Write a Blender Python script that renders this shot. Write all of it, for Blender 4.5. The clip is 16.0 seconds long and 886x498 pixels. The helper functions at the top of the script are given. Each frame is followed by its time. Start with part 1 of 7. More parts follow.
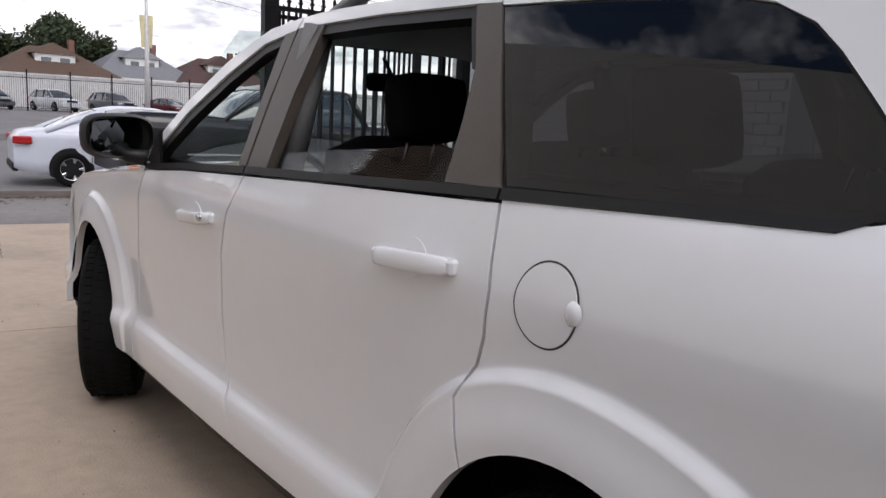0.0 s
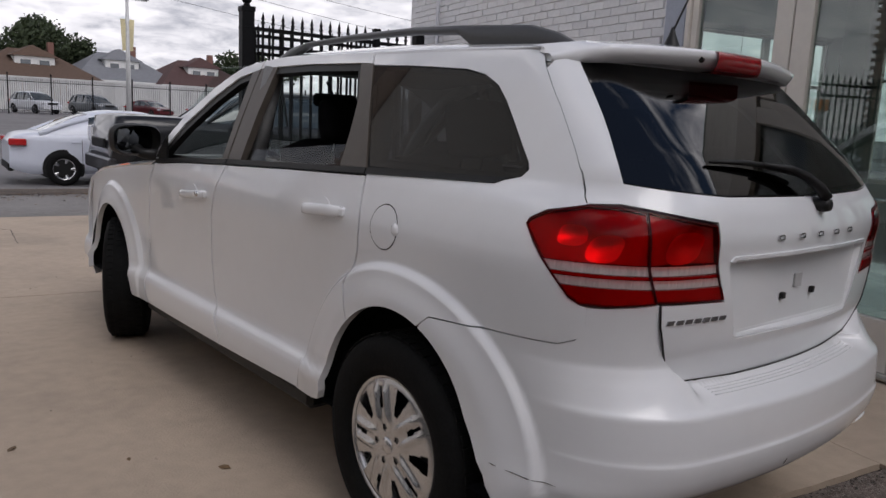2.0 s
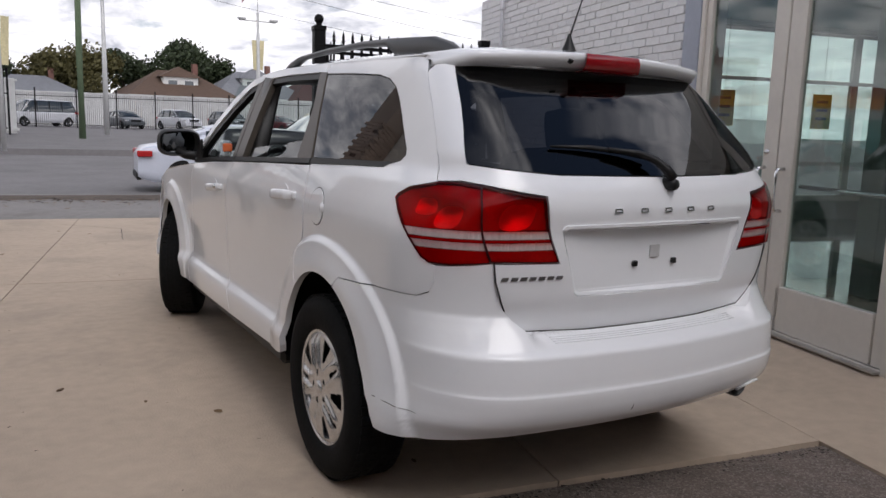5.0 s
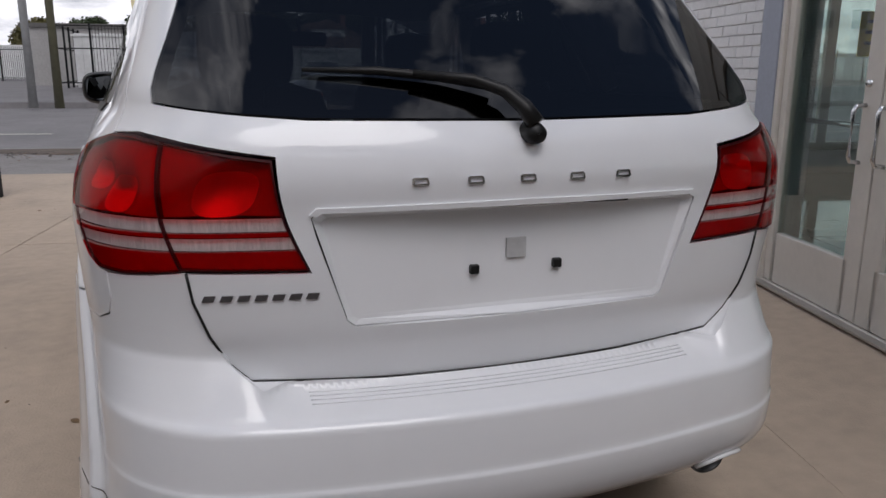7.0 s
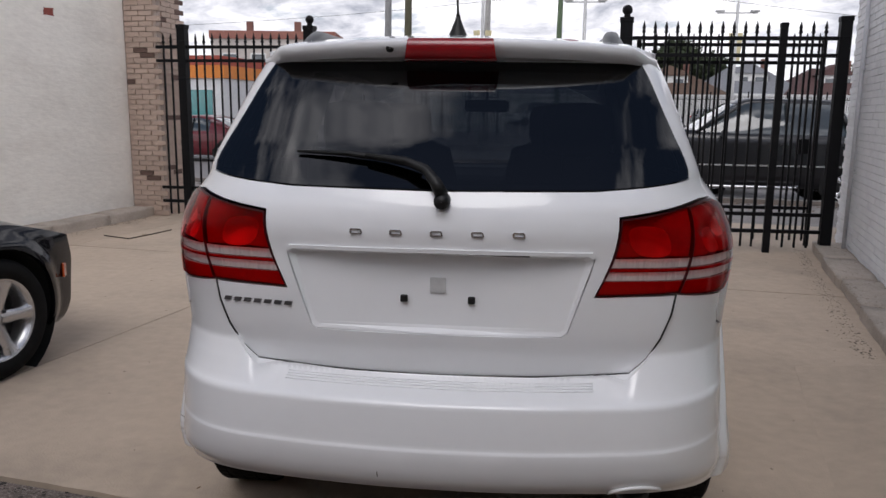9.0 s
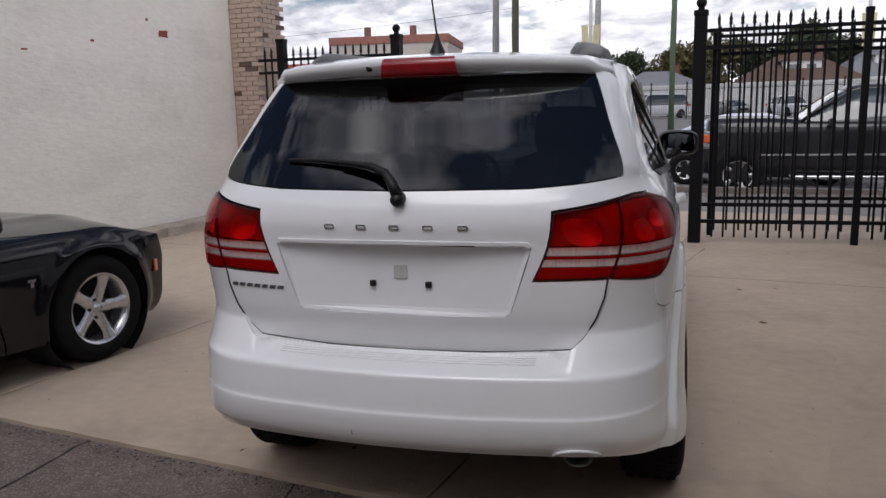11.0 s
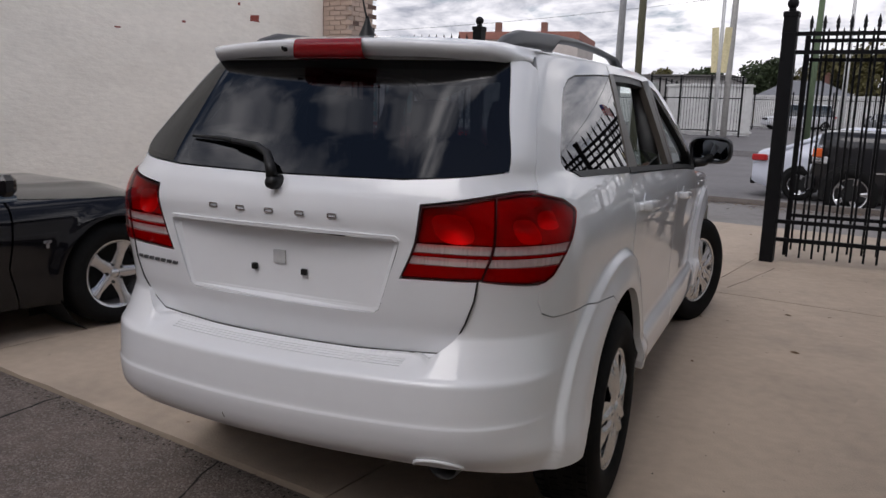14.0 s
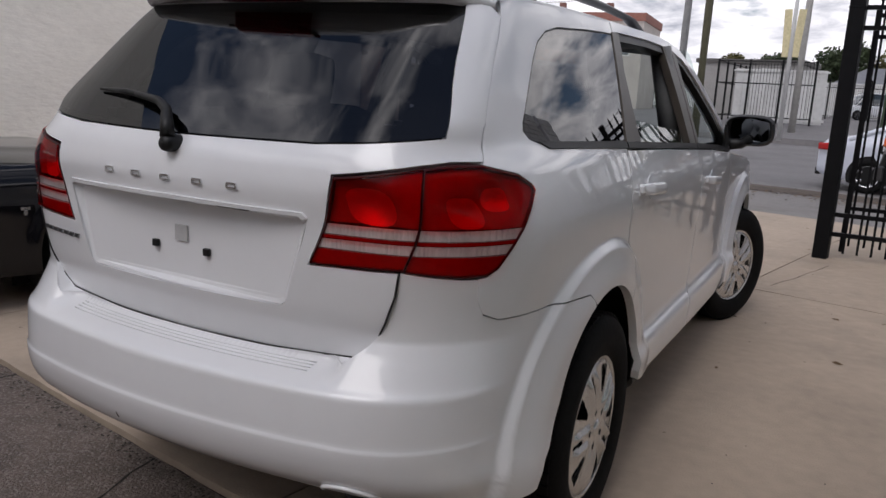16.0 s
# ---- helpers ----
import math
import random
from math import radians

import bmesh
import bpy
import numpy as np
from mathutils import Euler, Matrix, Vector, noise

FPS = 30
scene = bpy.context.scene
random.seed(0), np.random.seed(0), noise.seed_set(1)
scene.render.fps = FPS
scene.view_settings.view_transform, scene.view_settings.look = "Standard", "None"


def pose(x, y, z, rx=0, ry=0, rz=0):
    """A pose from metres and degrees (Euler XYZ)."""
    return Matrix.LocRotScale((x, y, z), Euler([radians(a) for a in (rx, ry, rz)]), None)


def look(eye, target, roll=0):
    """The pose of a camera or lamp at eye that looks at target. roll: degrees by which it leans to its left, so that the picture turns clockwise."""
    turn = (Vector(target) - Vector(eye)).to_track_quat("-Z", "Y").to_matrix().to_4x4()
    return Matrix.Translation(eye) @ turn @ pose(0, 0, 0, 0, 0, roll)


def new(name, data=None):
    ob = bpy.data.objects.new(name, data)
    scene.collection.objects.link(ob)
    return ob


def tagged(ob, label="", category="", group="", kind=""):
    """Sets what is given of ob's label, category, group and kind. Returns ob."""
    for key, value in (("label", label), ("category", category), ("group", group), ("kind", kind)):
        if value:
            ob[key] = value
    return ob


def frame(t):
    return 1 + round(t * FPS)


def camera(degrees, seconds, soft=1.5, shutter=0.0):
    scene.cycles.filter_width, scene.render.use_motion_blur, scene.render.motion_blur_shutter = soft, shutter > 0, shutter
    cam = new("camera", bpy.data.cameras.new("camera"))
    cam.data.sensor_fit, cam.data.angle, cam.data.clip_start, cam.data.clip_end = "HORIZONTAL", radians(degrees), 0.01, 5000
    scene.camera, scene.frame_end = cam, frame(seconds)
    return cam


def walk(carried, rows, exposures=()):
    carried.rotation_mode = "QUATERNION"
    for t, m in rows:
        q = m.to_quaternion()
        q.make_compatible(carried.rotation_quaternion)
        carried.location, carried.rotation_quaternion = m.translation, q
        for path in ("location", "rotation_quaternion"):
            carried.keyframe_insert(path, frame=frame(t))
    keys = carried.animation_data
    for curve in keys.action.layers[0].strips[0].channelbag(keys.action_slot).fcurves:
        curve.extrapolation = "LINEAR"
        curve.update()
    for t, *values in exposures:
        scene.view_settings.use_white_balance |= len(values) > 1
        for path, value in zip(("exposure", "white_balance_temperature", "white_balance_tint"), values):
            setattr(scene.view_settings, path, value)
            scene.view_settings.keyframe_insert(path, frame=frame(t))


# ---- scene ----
cam = camera(60.0, 16.0)
PATH = [
    (0, (-1.76, 0.159, 1.347), (-0.528, 1.699, 1.01), 2.9),
    (0.5, (-1.978, -0.169, 1.361), (-0.651, 1.302, 1.09), 1.1),
    (1, (-2.035, -0.493, 1.374), (-0.778, 1.035, 1.08), 2.0),
    (1.5, (-2.107, -0.768, 1.389), (-0.88, 0.777, 1.062), 2.5),
    (2, (-2.262, -0.96, 1.399), (-0.995, 0.551, 1.065), 2.7),
    (2.5, (-2.279, -1.136, 1.392), (-1.014, 0.374, 1.044), 3.4),
    (3, (-2.211, -1.356, 1.398), (-1.002, 0.2, 1.055), 3.2),
    (3.2, (-2.195, -1.429, 1.413), (-1.022, 0.151, 1.055), 1.3),
    (5.3, (-1.815, -1.782, 1.362), (-0.821, -0.076, 1.043), 2.1),
    (5.5, (-1.716, -1.711, 1.355), (-0.715, -0.012, 1.025), 2.5),
    (6, (-1.396, -1.51, 1.348), (-0.387, 0.176, 0.975), 2.0),
    (6.5, (-1.016, -1.384, 1.347), (-0.217, 0.409, 0.963), 0.2),
    (7, (-0.63, -1.283, 1.32), (0.01, 0.557, 0.866), 0.3),
    (7.5, (-0.281, -1.266, 1.374), (0.015, 0.684, 1.045), 1.0),
    (8, (-0.015, -1.437, 1.417), (-0.112, 0.535, 1.094), 1.0),
    (8.5, (0.082, -1.719, 1.425), (-0.061, 0.251, 1.11), 0.2),
    (9, (0.21, -1.902, 1.43), (0.015, 0.057, 1.079), 0.7),
    (9.2, (0.289, -1.951, 1.432), (0.028, 0.001, 1.079), 0.5),
    (11.3, (0.741, -2.141, 1.466), (0.213, -0.246, 1.104), -0.8),
    (11.5, (0.746, -2.058, 1.427), (0.197, -0.171, 1.056), -0.2),
    (12, (0.822, -1.822, 1.404), (0.252, 0.05, 0.992), 0.9),
    (12.5, (0.92, -1.593, 1.407), (0.286, 0.26, 1.002), 1.1),
    (13, (1.127, -1.515, 1.418), (0.294, 0.26, 1.025), 0.6),
    (13.5, (1.279, -1.642, 1.423), (0.454, 0.144, 1.064), 1.3),
    (14, (1.379, -1.796, 1.434), (0.578, 0.0, 1.07), 1.6),
    (14.5, (1.471, -1.796, 1.436), (0.606, -0.032, 1.063), 0.6),
    (15, (1.57, -1.731, 1.436), (0.639, -0.005, 1.041), 1.2),
    (15.5, (1.596, -1.615, 1.436), (0.633, 0.09, 1.028), 2.0),
    (16, (1.499, -1.286, 1.375), (0.57, 0.435, 0.959), 2.9),
]
EXPOSURES = [(0, 0.26, 6400, 15), (0.5, 0.02, 6290, 13), (1.0, -0.20, 6300, 14), (1.5, -0.20, 6330, 15), (2.5, -0.30, 6360, 15), (3.0, -0.27, 6360, 15), (5.5, 0.13, 6360, 14), (6.5, 0.12, 6330, 14), (7, -0.06, 6300, 14), (7.5, -0.15, 6250, 14), (8.5, -0.04, 6290, 14), (9, 0.0, 6300, 14), (12, -0.10, 6310, 14), (14.5, -0.11, 6350, 15), (16, -0.04, 6350, 15)]
walk(cam, [(t, look(eye, target, roll)) for t, eye, target, roll in PATH], EXPOSURES)

# ---- world, sun, exposure ----
world = bpy.data.worlds.new("sky")
scene.world = world
world.use_nodes = True
SUN_EL, SUN_AZ = radians(54), radians(184)


def build_sky():
    nt = world.node_tree
    nt.nodes.clear()
    N, L = nt.nodes.new, nt.links.new
    out, bg = N("ShaderNodeOutputWorld"), N("ShaderNodeBackground")
    sky = N("ShaderNodeTexSky")
    sky.sky_type, sky.sun_disc = "NISHITA", False
    sky.sun_elevation, sky.sun_rotation = SUN_EL, SUN_AZ
    # a flat cloud deck seen in perspective: direction over height
    co, sep, up, flat, mp = N("ShaderNodeTexCoord"), N("ShaderNodeSeparateXYZ"), N("ShaderNodeMath"), N("ShaderNodeVectorMath"), N("ShaderNodeMapping")
    L(co.outputs["Generated"], sep.inputs[0])
    up.operation = "MAXIMUM"
    lift = N("ShaderNodeMath")
    lift.operation = "ADD"
    lift.inputs[1].default_value = 0.22
    L(sep.outputs["Z"], lift.inputs[0])
    L(lift.outputs[0], up.inputs[0])
    up.inputs[1].default_value = 0.12
    inv = N("ShaderNodeMath")
    inv.operation = "DIVIDE"
    inv.inputs[0].default_value = 1.0
    L(up.outputs[0], inv.inputs[1])
    flat.operation = "SCALE"
    L(co.outputs["Generated"], flat.inputs[0])
    L(inv.outputs[0], flat.inputs["Scale"])
    mp.inputs["Scale"].default_value = (1.0, 1.0, 0.35)
    mp.inputs["Location"].default_value = (0.35, 1.9, 0.4)
    L(flat.outputs[0], mp.inputs["Vector"])
    big, small = N("ShaderNodeTexNoise"), N("ShaderNodeTexNoise")
    big.inputs["Scale"].default_value, big.inputs["Detail"].default_value, big.inputs["Roughness"].default_value = 3.0, 9, 0.55
    small.inputs["Scale"].default_value, small.inputs["Detail"].default_value, small.inputs["Roughness"].default_value = 4.6, 9, 0.6
    small.inputs["Distortion"].default_value = 0.3
    L(mp.outputs[0], big.inputs["Vector"])
    L(mp.outputs[0], small.inputs["Vector"])
    # the deck closes towards the horizon
    close = N("ShaderNodeMapRange")
    close.inputs["From Min"].default_value, close.inputs["From Max"].default_value = 0.05, 0.75
    close.inputs["To Min"].default_value, close.inputs["To Max"].default_value = 0.20, -0.03
    L(sep.outputs["Z"], close.inputs["Value"])
    sum_ = N("ShaderNodeMath")
    sum_.operation = "ADD"
    L(big.outputs["Fac"], sum_.inputs[0])
    L(close.outputs[0], sum_.inputs[1])
    cover, shade = N("ShaderNodeValToRGB"), N("ShaderNodeValToRGB")
    cover.color_ramp.elements[0].position, cover.color_ramp.elements[1].position = 0.46, 0.58
    shade.color_ramp.elements[0].position, shade.color_ramp.elements[1].position = 0.40, 0.66
    shade.color_ramp.elements[0].color = (3.3, 3.5, 4.0, 1)
    shade.color_ramp.elements[1].color = (15.5, 15.2, 14.8, 1)
    L(sum_.outputs[0], cover.inputs[0])
    # and grows even and pale there
    even, soft = N("ShaderNodeMapRange"), N("ShaderNodeMix")
    even.inputs["From Min"].default_value, even.inputs["From Max"].default_value = 0.0, 0.5
    even.inputs["To Min"].default_value, even.inputs["To Max"].default_value = 0.72, 0.0
    L(sep.outputs["Z"], even.inputs["Value"])
    L(even.outputs[0], soft.inputs[0])
    L(small.outputs["Fac"], soft.inputs[2])
    soft.inputs[3].default_value = 0.508
    L(soft.outputs[0], shade.inputs[0])
    # clouds glow towards the sun behind them
    near_sun, glow, lit = N("ShaderNodeVectorMath"), N("ShaderNodeMapRange"), N("ShaderNodeVectorMath")
    near_sun.operation, lit.operation = "DOT_PRODUCT", "SCALE"
    near_sun.inputs[1].default_value = (math.sin(SUN_AZ) * math.cos(SUN_EL), math.cos(SUN_AZ) * math.cos(SUN_EL), math.sin(SUN_EL))
    L(co.outputs["Generated"], near_sun.inputs[0])
    glow.inputs["From Min"].default_value, glow.inputs["From Max"].default_value = -0.2, 1.0
    glow.inputs["To Min"].default_value, glow.inputs["To Max"].default_value = 0.92, 1.35
    L(near_sun.outputs["Value"], glow.inputs["Value"])
    L(shade.outputs[0], lit.inputs[0])
    L(glow.outputs[0], lit.inputs["Scale"])
    mix = N("ShaderNodeMix")
    mix.data_type = "RGBA"
    L(cover.outputs[0], mix.inputs[0])
    dim = N("ShaderNodeVectorMath")
    dim.operation = "SCALE"
    dim.inputs["Scale"].default_value = 0.5
    L(sky.outputs[0], dim.inputs[0])
    L(dim.outputs[0], mix.inputs[6])
    L(lit.outputs[0], mix.inputs[7])
    L(mix.outputs[2], bg.inputs[0])
    bg.inputs[1].default_value = 0.135
    L(bg.outputs[0], out.inputs[0])


build_sky()
sun = new("sun", bpy.data.lights.new("sun", "SUN"))
sun.data.energy, sun.data.angle, sun.data.color = 0.85, radians(30), (1.0, 0.97, 0.92)
sun.matrix_world = look((0, 0, 20), (math.sin(SUN_AZ) * -10, math.cos(SUN_AZ) * -10, 20 - 10 * math.tan(SUN_EL)))


# ---- materials ----
MATS = {}


def mat(name, color, rough=0.6, metal=0.0, vary=0.12, scale=6.0, bump=0.0, bump_scale=60.0, coat=0.0, dark=None, spec=0.5, island=0.0, grime=0.0, grime_scale=1.2, stretch=(1, 1, 1)):
    """A surface with colour variation at two scales, fine relief and grime with a shape of its own."""
    if name in MATS:
        return MATS[name]
    m = bpy.data.materials.new(name)
    m.use_nodes = True
    nt = m.node_tree
    N, L = nt.nodes.new, nt.links.new
    p = nt.nodes["Principled BSDF"]
    p.inputs["Roughness"].default_value, p.inputs["Metallic"].default_value = rough, metal
    p.inputs["Coat Weight"].default_value, p.inputs["Coat Roughness"].default_value = coat, 0.03
    p.inputs["Specular IOR Level"].default_value = spec
    co, mp = N("ShaderNodeTexCoord"), N("ShaderNodeMapping")
    mp.inputs["Scale"].default_value = stretch
    L(co.outputs["Object"], mp.inputs[0])
    a, b = N("ShaderNodeTexNoise"), N("ShaderNodeTexNoise")
    a.inputs["Scale"].default_value, a.inputs["Detail"].default_value = scale, 4
    b.inputs["Scale"].default_value, b.inputs["Detail"].default_value = scale * 9, 3
    L(mp.outputs[0], a.inputs["Vector"])
    L(mp.outputs[0], b.inputs["Vector"])
    add = N("ShaderNodeMath")
    add.operation = "ADD"
    L(a.outputs["Fac"], add.inputs[0])
    L(b.outputs["Fac"], add.inputs[1])
    rng = N("ShaderNodeMapRange")
    rng.inputs["From Min"].default_value, rng.inputs["From Max"].default_value = 0.6, 1.4
    rng.inputs["To Min"].default_value, rng.inputs["To Max"].default_value = 1 - vary, 1 + vary
    L(add.outputs[0], rng.inputs["Value"])
    val = rng.outputs[0]
    if island:
        oi, r2, mul = N("ShaderNodeObjectInfo"), N("ShaderNodeMapRange"), N("ShaderNodeMath")
        r2.inputs["To Min"].default_value, r2.inputs["To Max"].default_value = 1 - island, 1 + island
        mul.operation = "MULTIPLY"
        L(oi.outputs["Random"], r2.inputs["Value"])
        L(r2.outputs[0], mul.inputs[0])
        L(val, mul.inputs[1])
        val = mul.outputs[0]
    sc = N("ShaderNodeVectorMath")
    sc.operation = "SCALE"
    sc.inputs[0].default_value = color
    L(val, sc.inputs["Scale"])
    col = sc.outputs[0]
    if grime:
        g, ramp, mx = N("ShaderNodeTexNoise"), N("ShaderNodeMapRange"), N("ShaderNodeMix")
        g.inputs["Scale"].default_value, g.inputs["Detail"].default_value, g.inputs["Roughness"].default_value = grime_scale, 7, 0.65
        L(mp.outputs[0], g.inputs["Vector"])
        ramp.inputs["From Min"].default_value, ramp.inputs["From Max"].default_value = 0.5, 0.72
        ramp.inputs["To Max"].default_value = grime
        L(g.outputs["Fac"], ramp.inputs["Value"])
        mx.data_type = "RGBA"
        L(ramp.outputs[0], mx.inputs[0])
        L(col, mx.inputs[6])
        mx.inputs[7].default_value = (*(dark or [c * 0.35 for c in color]), 1)
        col = mx.outputs[2]
    L(col, p.inputs["Base Color"])
    if bump:
        bn, bp = N("ShaderNodeTexNoise"), N("ShaderNodeBump")
        bn.inputs["Scale"].default_value, bn.inputs["Detail"].default_value = bump_scale, 5
        bp.inputs["Strength"].default_value, bp.inputs["Distance"].default_value = bump, 0.02
        L(mp.outputs[0], bn.inputs["Vector"])
        L(bn.outputs["Fac"], bp.inputs["Height"])
        L(bp.outputs[0], p.inputs["Normal"])
    MATS[name] = m
    return m


def glass(name, tint=(0.9, 0.95, 0.93), rough=0.0, ior=1.5, power=4.5):
    """A thin pane: it lets light straight through with a tint, and mirrors by Fresnel."""
    if name in MATS:
        return MATS[name]
    m = bpy.data.materials.new(name)
    m.use_nodes = True
    nt = m.node_tree
    N, L = nt.nodes.new, nt.links.new
    nt.nodes.remove(nt.nodes["Principled BSDF"])
    t, g, f, mx = N("ShaderNodeBsdfTransparent"), N("ShaderNodeBsdfGlossy"), N("ShaderNodeLayerWeight"), N("ShaderNodeMixShader")
    pw, sc = N("ShaderNodeMath"), N("ShaderNodeMapRange")
    pw.operation = "POWER"
    pw.inputs[1].default_value = power
    t.inputs[0].default_value = (*tint, 1)
    g.inputs["Roughness"].default_value = rough
    sc.inputs["To Min"].default_value = ((ior - 1) / (ior + 1)) ** 2
    L(f.outputs["Facing"], pw.inputs[0])
    L(pw.outputs[0], sc.inputs["Value"])
    L(sc.outputs[0], mx.inputs[0])
    L(t.outputs[0], mx.inputs[1])
    L(g.outputs[0], mx.inputs[2])
    L(mx.outputs[0], nt.nodes["Material Output"].inputs[0])
    MATS[name] = m
    return m


CONCRETE = mat("concrete", (0.48, 0.385, 0.295), 0.85, vary=0.12, scale=1.5, bump=0.25, bump_scale=90, grime=0.35, grime_scale=0.9, dark=(0.17, 0.14, 0.12), island=0.05)
ASPHALT = mat("asphalt", (0.20, 0.157, 0.133), 0.9, vary=0.35, scale=9, bump=0.9, bump_scale=120, grime=0.3, grime_scale=2.0, dark=(0.05, 0.047, 0.045))
ROAD = mat("road_asphalt", (0.19, 0.18, 0.18), 0.88, vary=0.15, scale=0.7, bump=0.3, bump_scale=60, grime=0.3, grime_scale=0.3)
WALK = mat("old_walk", (0.24, 0.225, 0.215), 0.9, vary=0.2, scale=0.9, bump=0.4, bump_scale=60, grime=0.5, grime_scale=0.5, dark=(0.08, 0.07, 0.06))
STUCCO = mat("cream_paint", (0.84, 0.81, 0.745), 0.75, vary=0.07, scale=0.9, bump=0.5, bump_scale=9, grime=0.3, grime_scale=0.5, dark=(0.46, 0.41, 0.35), stretch=(1, 1, 2.6))
WHITEBRICK = mat("white_painted_brick", (0.76, 0.76, 0.77), 0.6, vary=0.07, scale=5, bump=0.3, bump_scale=50, island=0.05)
MORTAR = mat("painted_mortar", (0.73, 0.73, 0.74), 0.8, vary=0.08, bump=0.4)
TANBRICK = mat("tan_brick", (0.47, 0.36, 0.295), 0.85, vary=0.12, scale=10, bump=0.3, island=0.06)
TANMORTAR = mat("tan_mortar", (0.44, 0.36, 0.31), 0.9)
IRON = mat("black_iron", (0.007, 0.007, 0.008), 0.5, vary=0.2, scale=12, bump=0.1, bump_scale=80, spec=0.12)
FRAMEWHITE = mat("cream_aluminium", (0.68, 0.64, 0.58), 0.4, vary=0.04, scale=3, grime=0.15, grime_scale=3)
JAMBGREY = mat("blue_grey_paint", (0.36, 0.39, 0.46), 0.6, vary=0.08, scale=4)
CHROME = mat("brushed_steel", (0.75, 0.75, 0.76), 0.22, 1.0, vary=0.05)
SHOPGLASS = glass("shop_glass", (0.80, 0.86, 0.84), ior=1.9)



def stony(m, scale, light, amount):
    """Adds pale and dark stones of their own colours to a coarse surface."""
    nt = m.node_tree
    N, L = nt.nodes.new, nt.links.new
    p = nt.nodes["Principled BSDF"]
    co, vo, sep, mr, mx, bp = N("ShaderNodeTexCoord"), N("ShaderNodeTexVoronoi"), N("ShaderNodeSeparateColor"), N("ShaderNodeMapRange"), N("ShaderNodeMix"), N("ShaderNodeBump")
    vo.inputs["Scale"].default_value = scale
    L(co.outputs["Object"], vo.inputs["Vector"])
    L(vo.outputs["Color"], sep.inputs[0])
    mr.inputs["From Min"].default_value, mr.inputs["From Max"].default_value = 0.55, 1.0
    mr.inputs["To Max"].default_value = amount
    L(sep.outputs[0], mr.inputs["Value"])
    mx.data_type = "RGBA"
    old = p.inputs["Base Color"].links[0].from_socket
    L(mr.outputs[0], mx.inputs[0])
    L(old, mx.inputs[6])
    mx.inputs[7].default_value = (*light, 1)
    L(mx.outputs[2], p.inputs["Base Color"])
    bp.inputs["Strength"].default_value, bp.inputs["Distance"].default_value, bp.invert = 0.8, 0.006, True
    L(vo.outputs["Distance"], bp.inputs["Height"])
    if p.inputs["Normal"].links:
        L(p.inputs["Normal"].links[0].from_socket, bp.inputs["Normal"])
    L(bp.outputs[0], p.inputs["Normal"])


stony(ASPHALT, 125, (0.44, 0.38, 0.34), 0.55)
stony(WALK, 60, (0.36, 0.33, 0.3), 0.3)


# ---- mesh helpers ----
def mesh_ob(name, verts, faces, material, parent=None, label="", smooth=False, normals=None):
    me = bpy.data.meshes.new(name)
    me.from_pydata([tuple(v) for v in verts], [], [tuple(f) for f in faces])
    me.materials.append(material)
    if smooth or normals is not None:
        me.polygons.foreach_set("use_smooth", [True] * len(me.polygons))
    if normals is not None:
        me.normals_split_custom_set_from_vertices([tuple(n) for n in normals])
    ob = new(name, me)
    ob.parent = parent
    if label:
        ob["label"] = label
    return ob


def part(name, bm, material, parent, label="", smooth=False, bevel=0.0):
    if bevel:
        bmesh.ops.bevel(bm, geom=list(bm.edges), offset=bevel, segments=1, affect="EDGES", clamp_overlap=True)
    me = bpy.data.meshes.new(name)
    bm.to_mesh(me)
    bm.free()
    me.materials.append(material)
    if smooth:
        me.polygons.foreach_set("use_smooth", [True] * len(me.polygons))
    ob = new(name, me)
    ob.parent = parent
    if label:
        ob["label"] = label
    return ob


def thing(name, m, label, category, group="", kind=""):
    ob = new(name)
    ob.matrix_world = m
    ob.empty_display_size = 0.1
    return tagged(ob, label, category, group, kind)


def box(bm, size, m=None):
    """Adds a box of that size about the origin of m."""
    m = m or Matrix()
    if not isinstance(m, Matrix):
        m = Matrix.Translation(m)
    r = bmesh.ops.create_cube(bm, size=1.0, matrix=m @ Matrix.Diagonal((*size, 1)))
    return r["verts"]


def boxm(size, m=None):
    bm = bmesh.new()
    box(bm, size, m)
    return bm


def span(a, b, size, bm=None):
    """A bar of that cross-section (width, height) from a to b."""
    bm = bm or bmesh.new()
    a, b = Vector(a), Vector(b)
    d = b - a
    q = d.to_track_quat("Y", "Z").to_matrix().to_4x4()
    box(bm, (size[0], d.length, size[1]), Matrix.Translation((a + b) / 2) @ q)
    return bm


def cyl(bm, r1, r2, h, m=None, seg=16):
    r = bmesh.ops.create_cone(bm, cap_ends=True, segments=seg, radius1=r1, radius2=r2, depth=h, matrix=m or Matrix())
    return r["verts"]


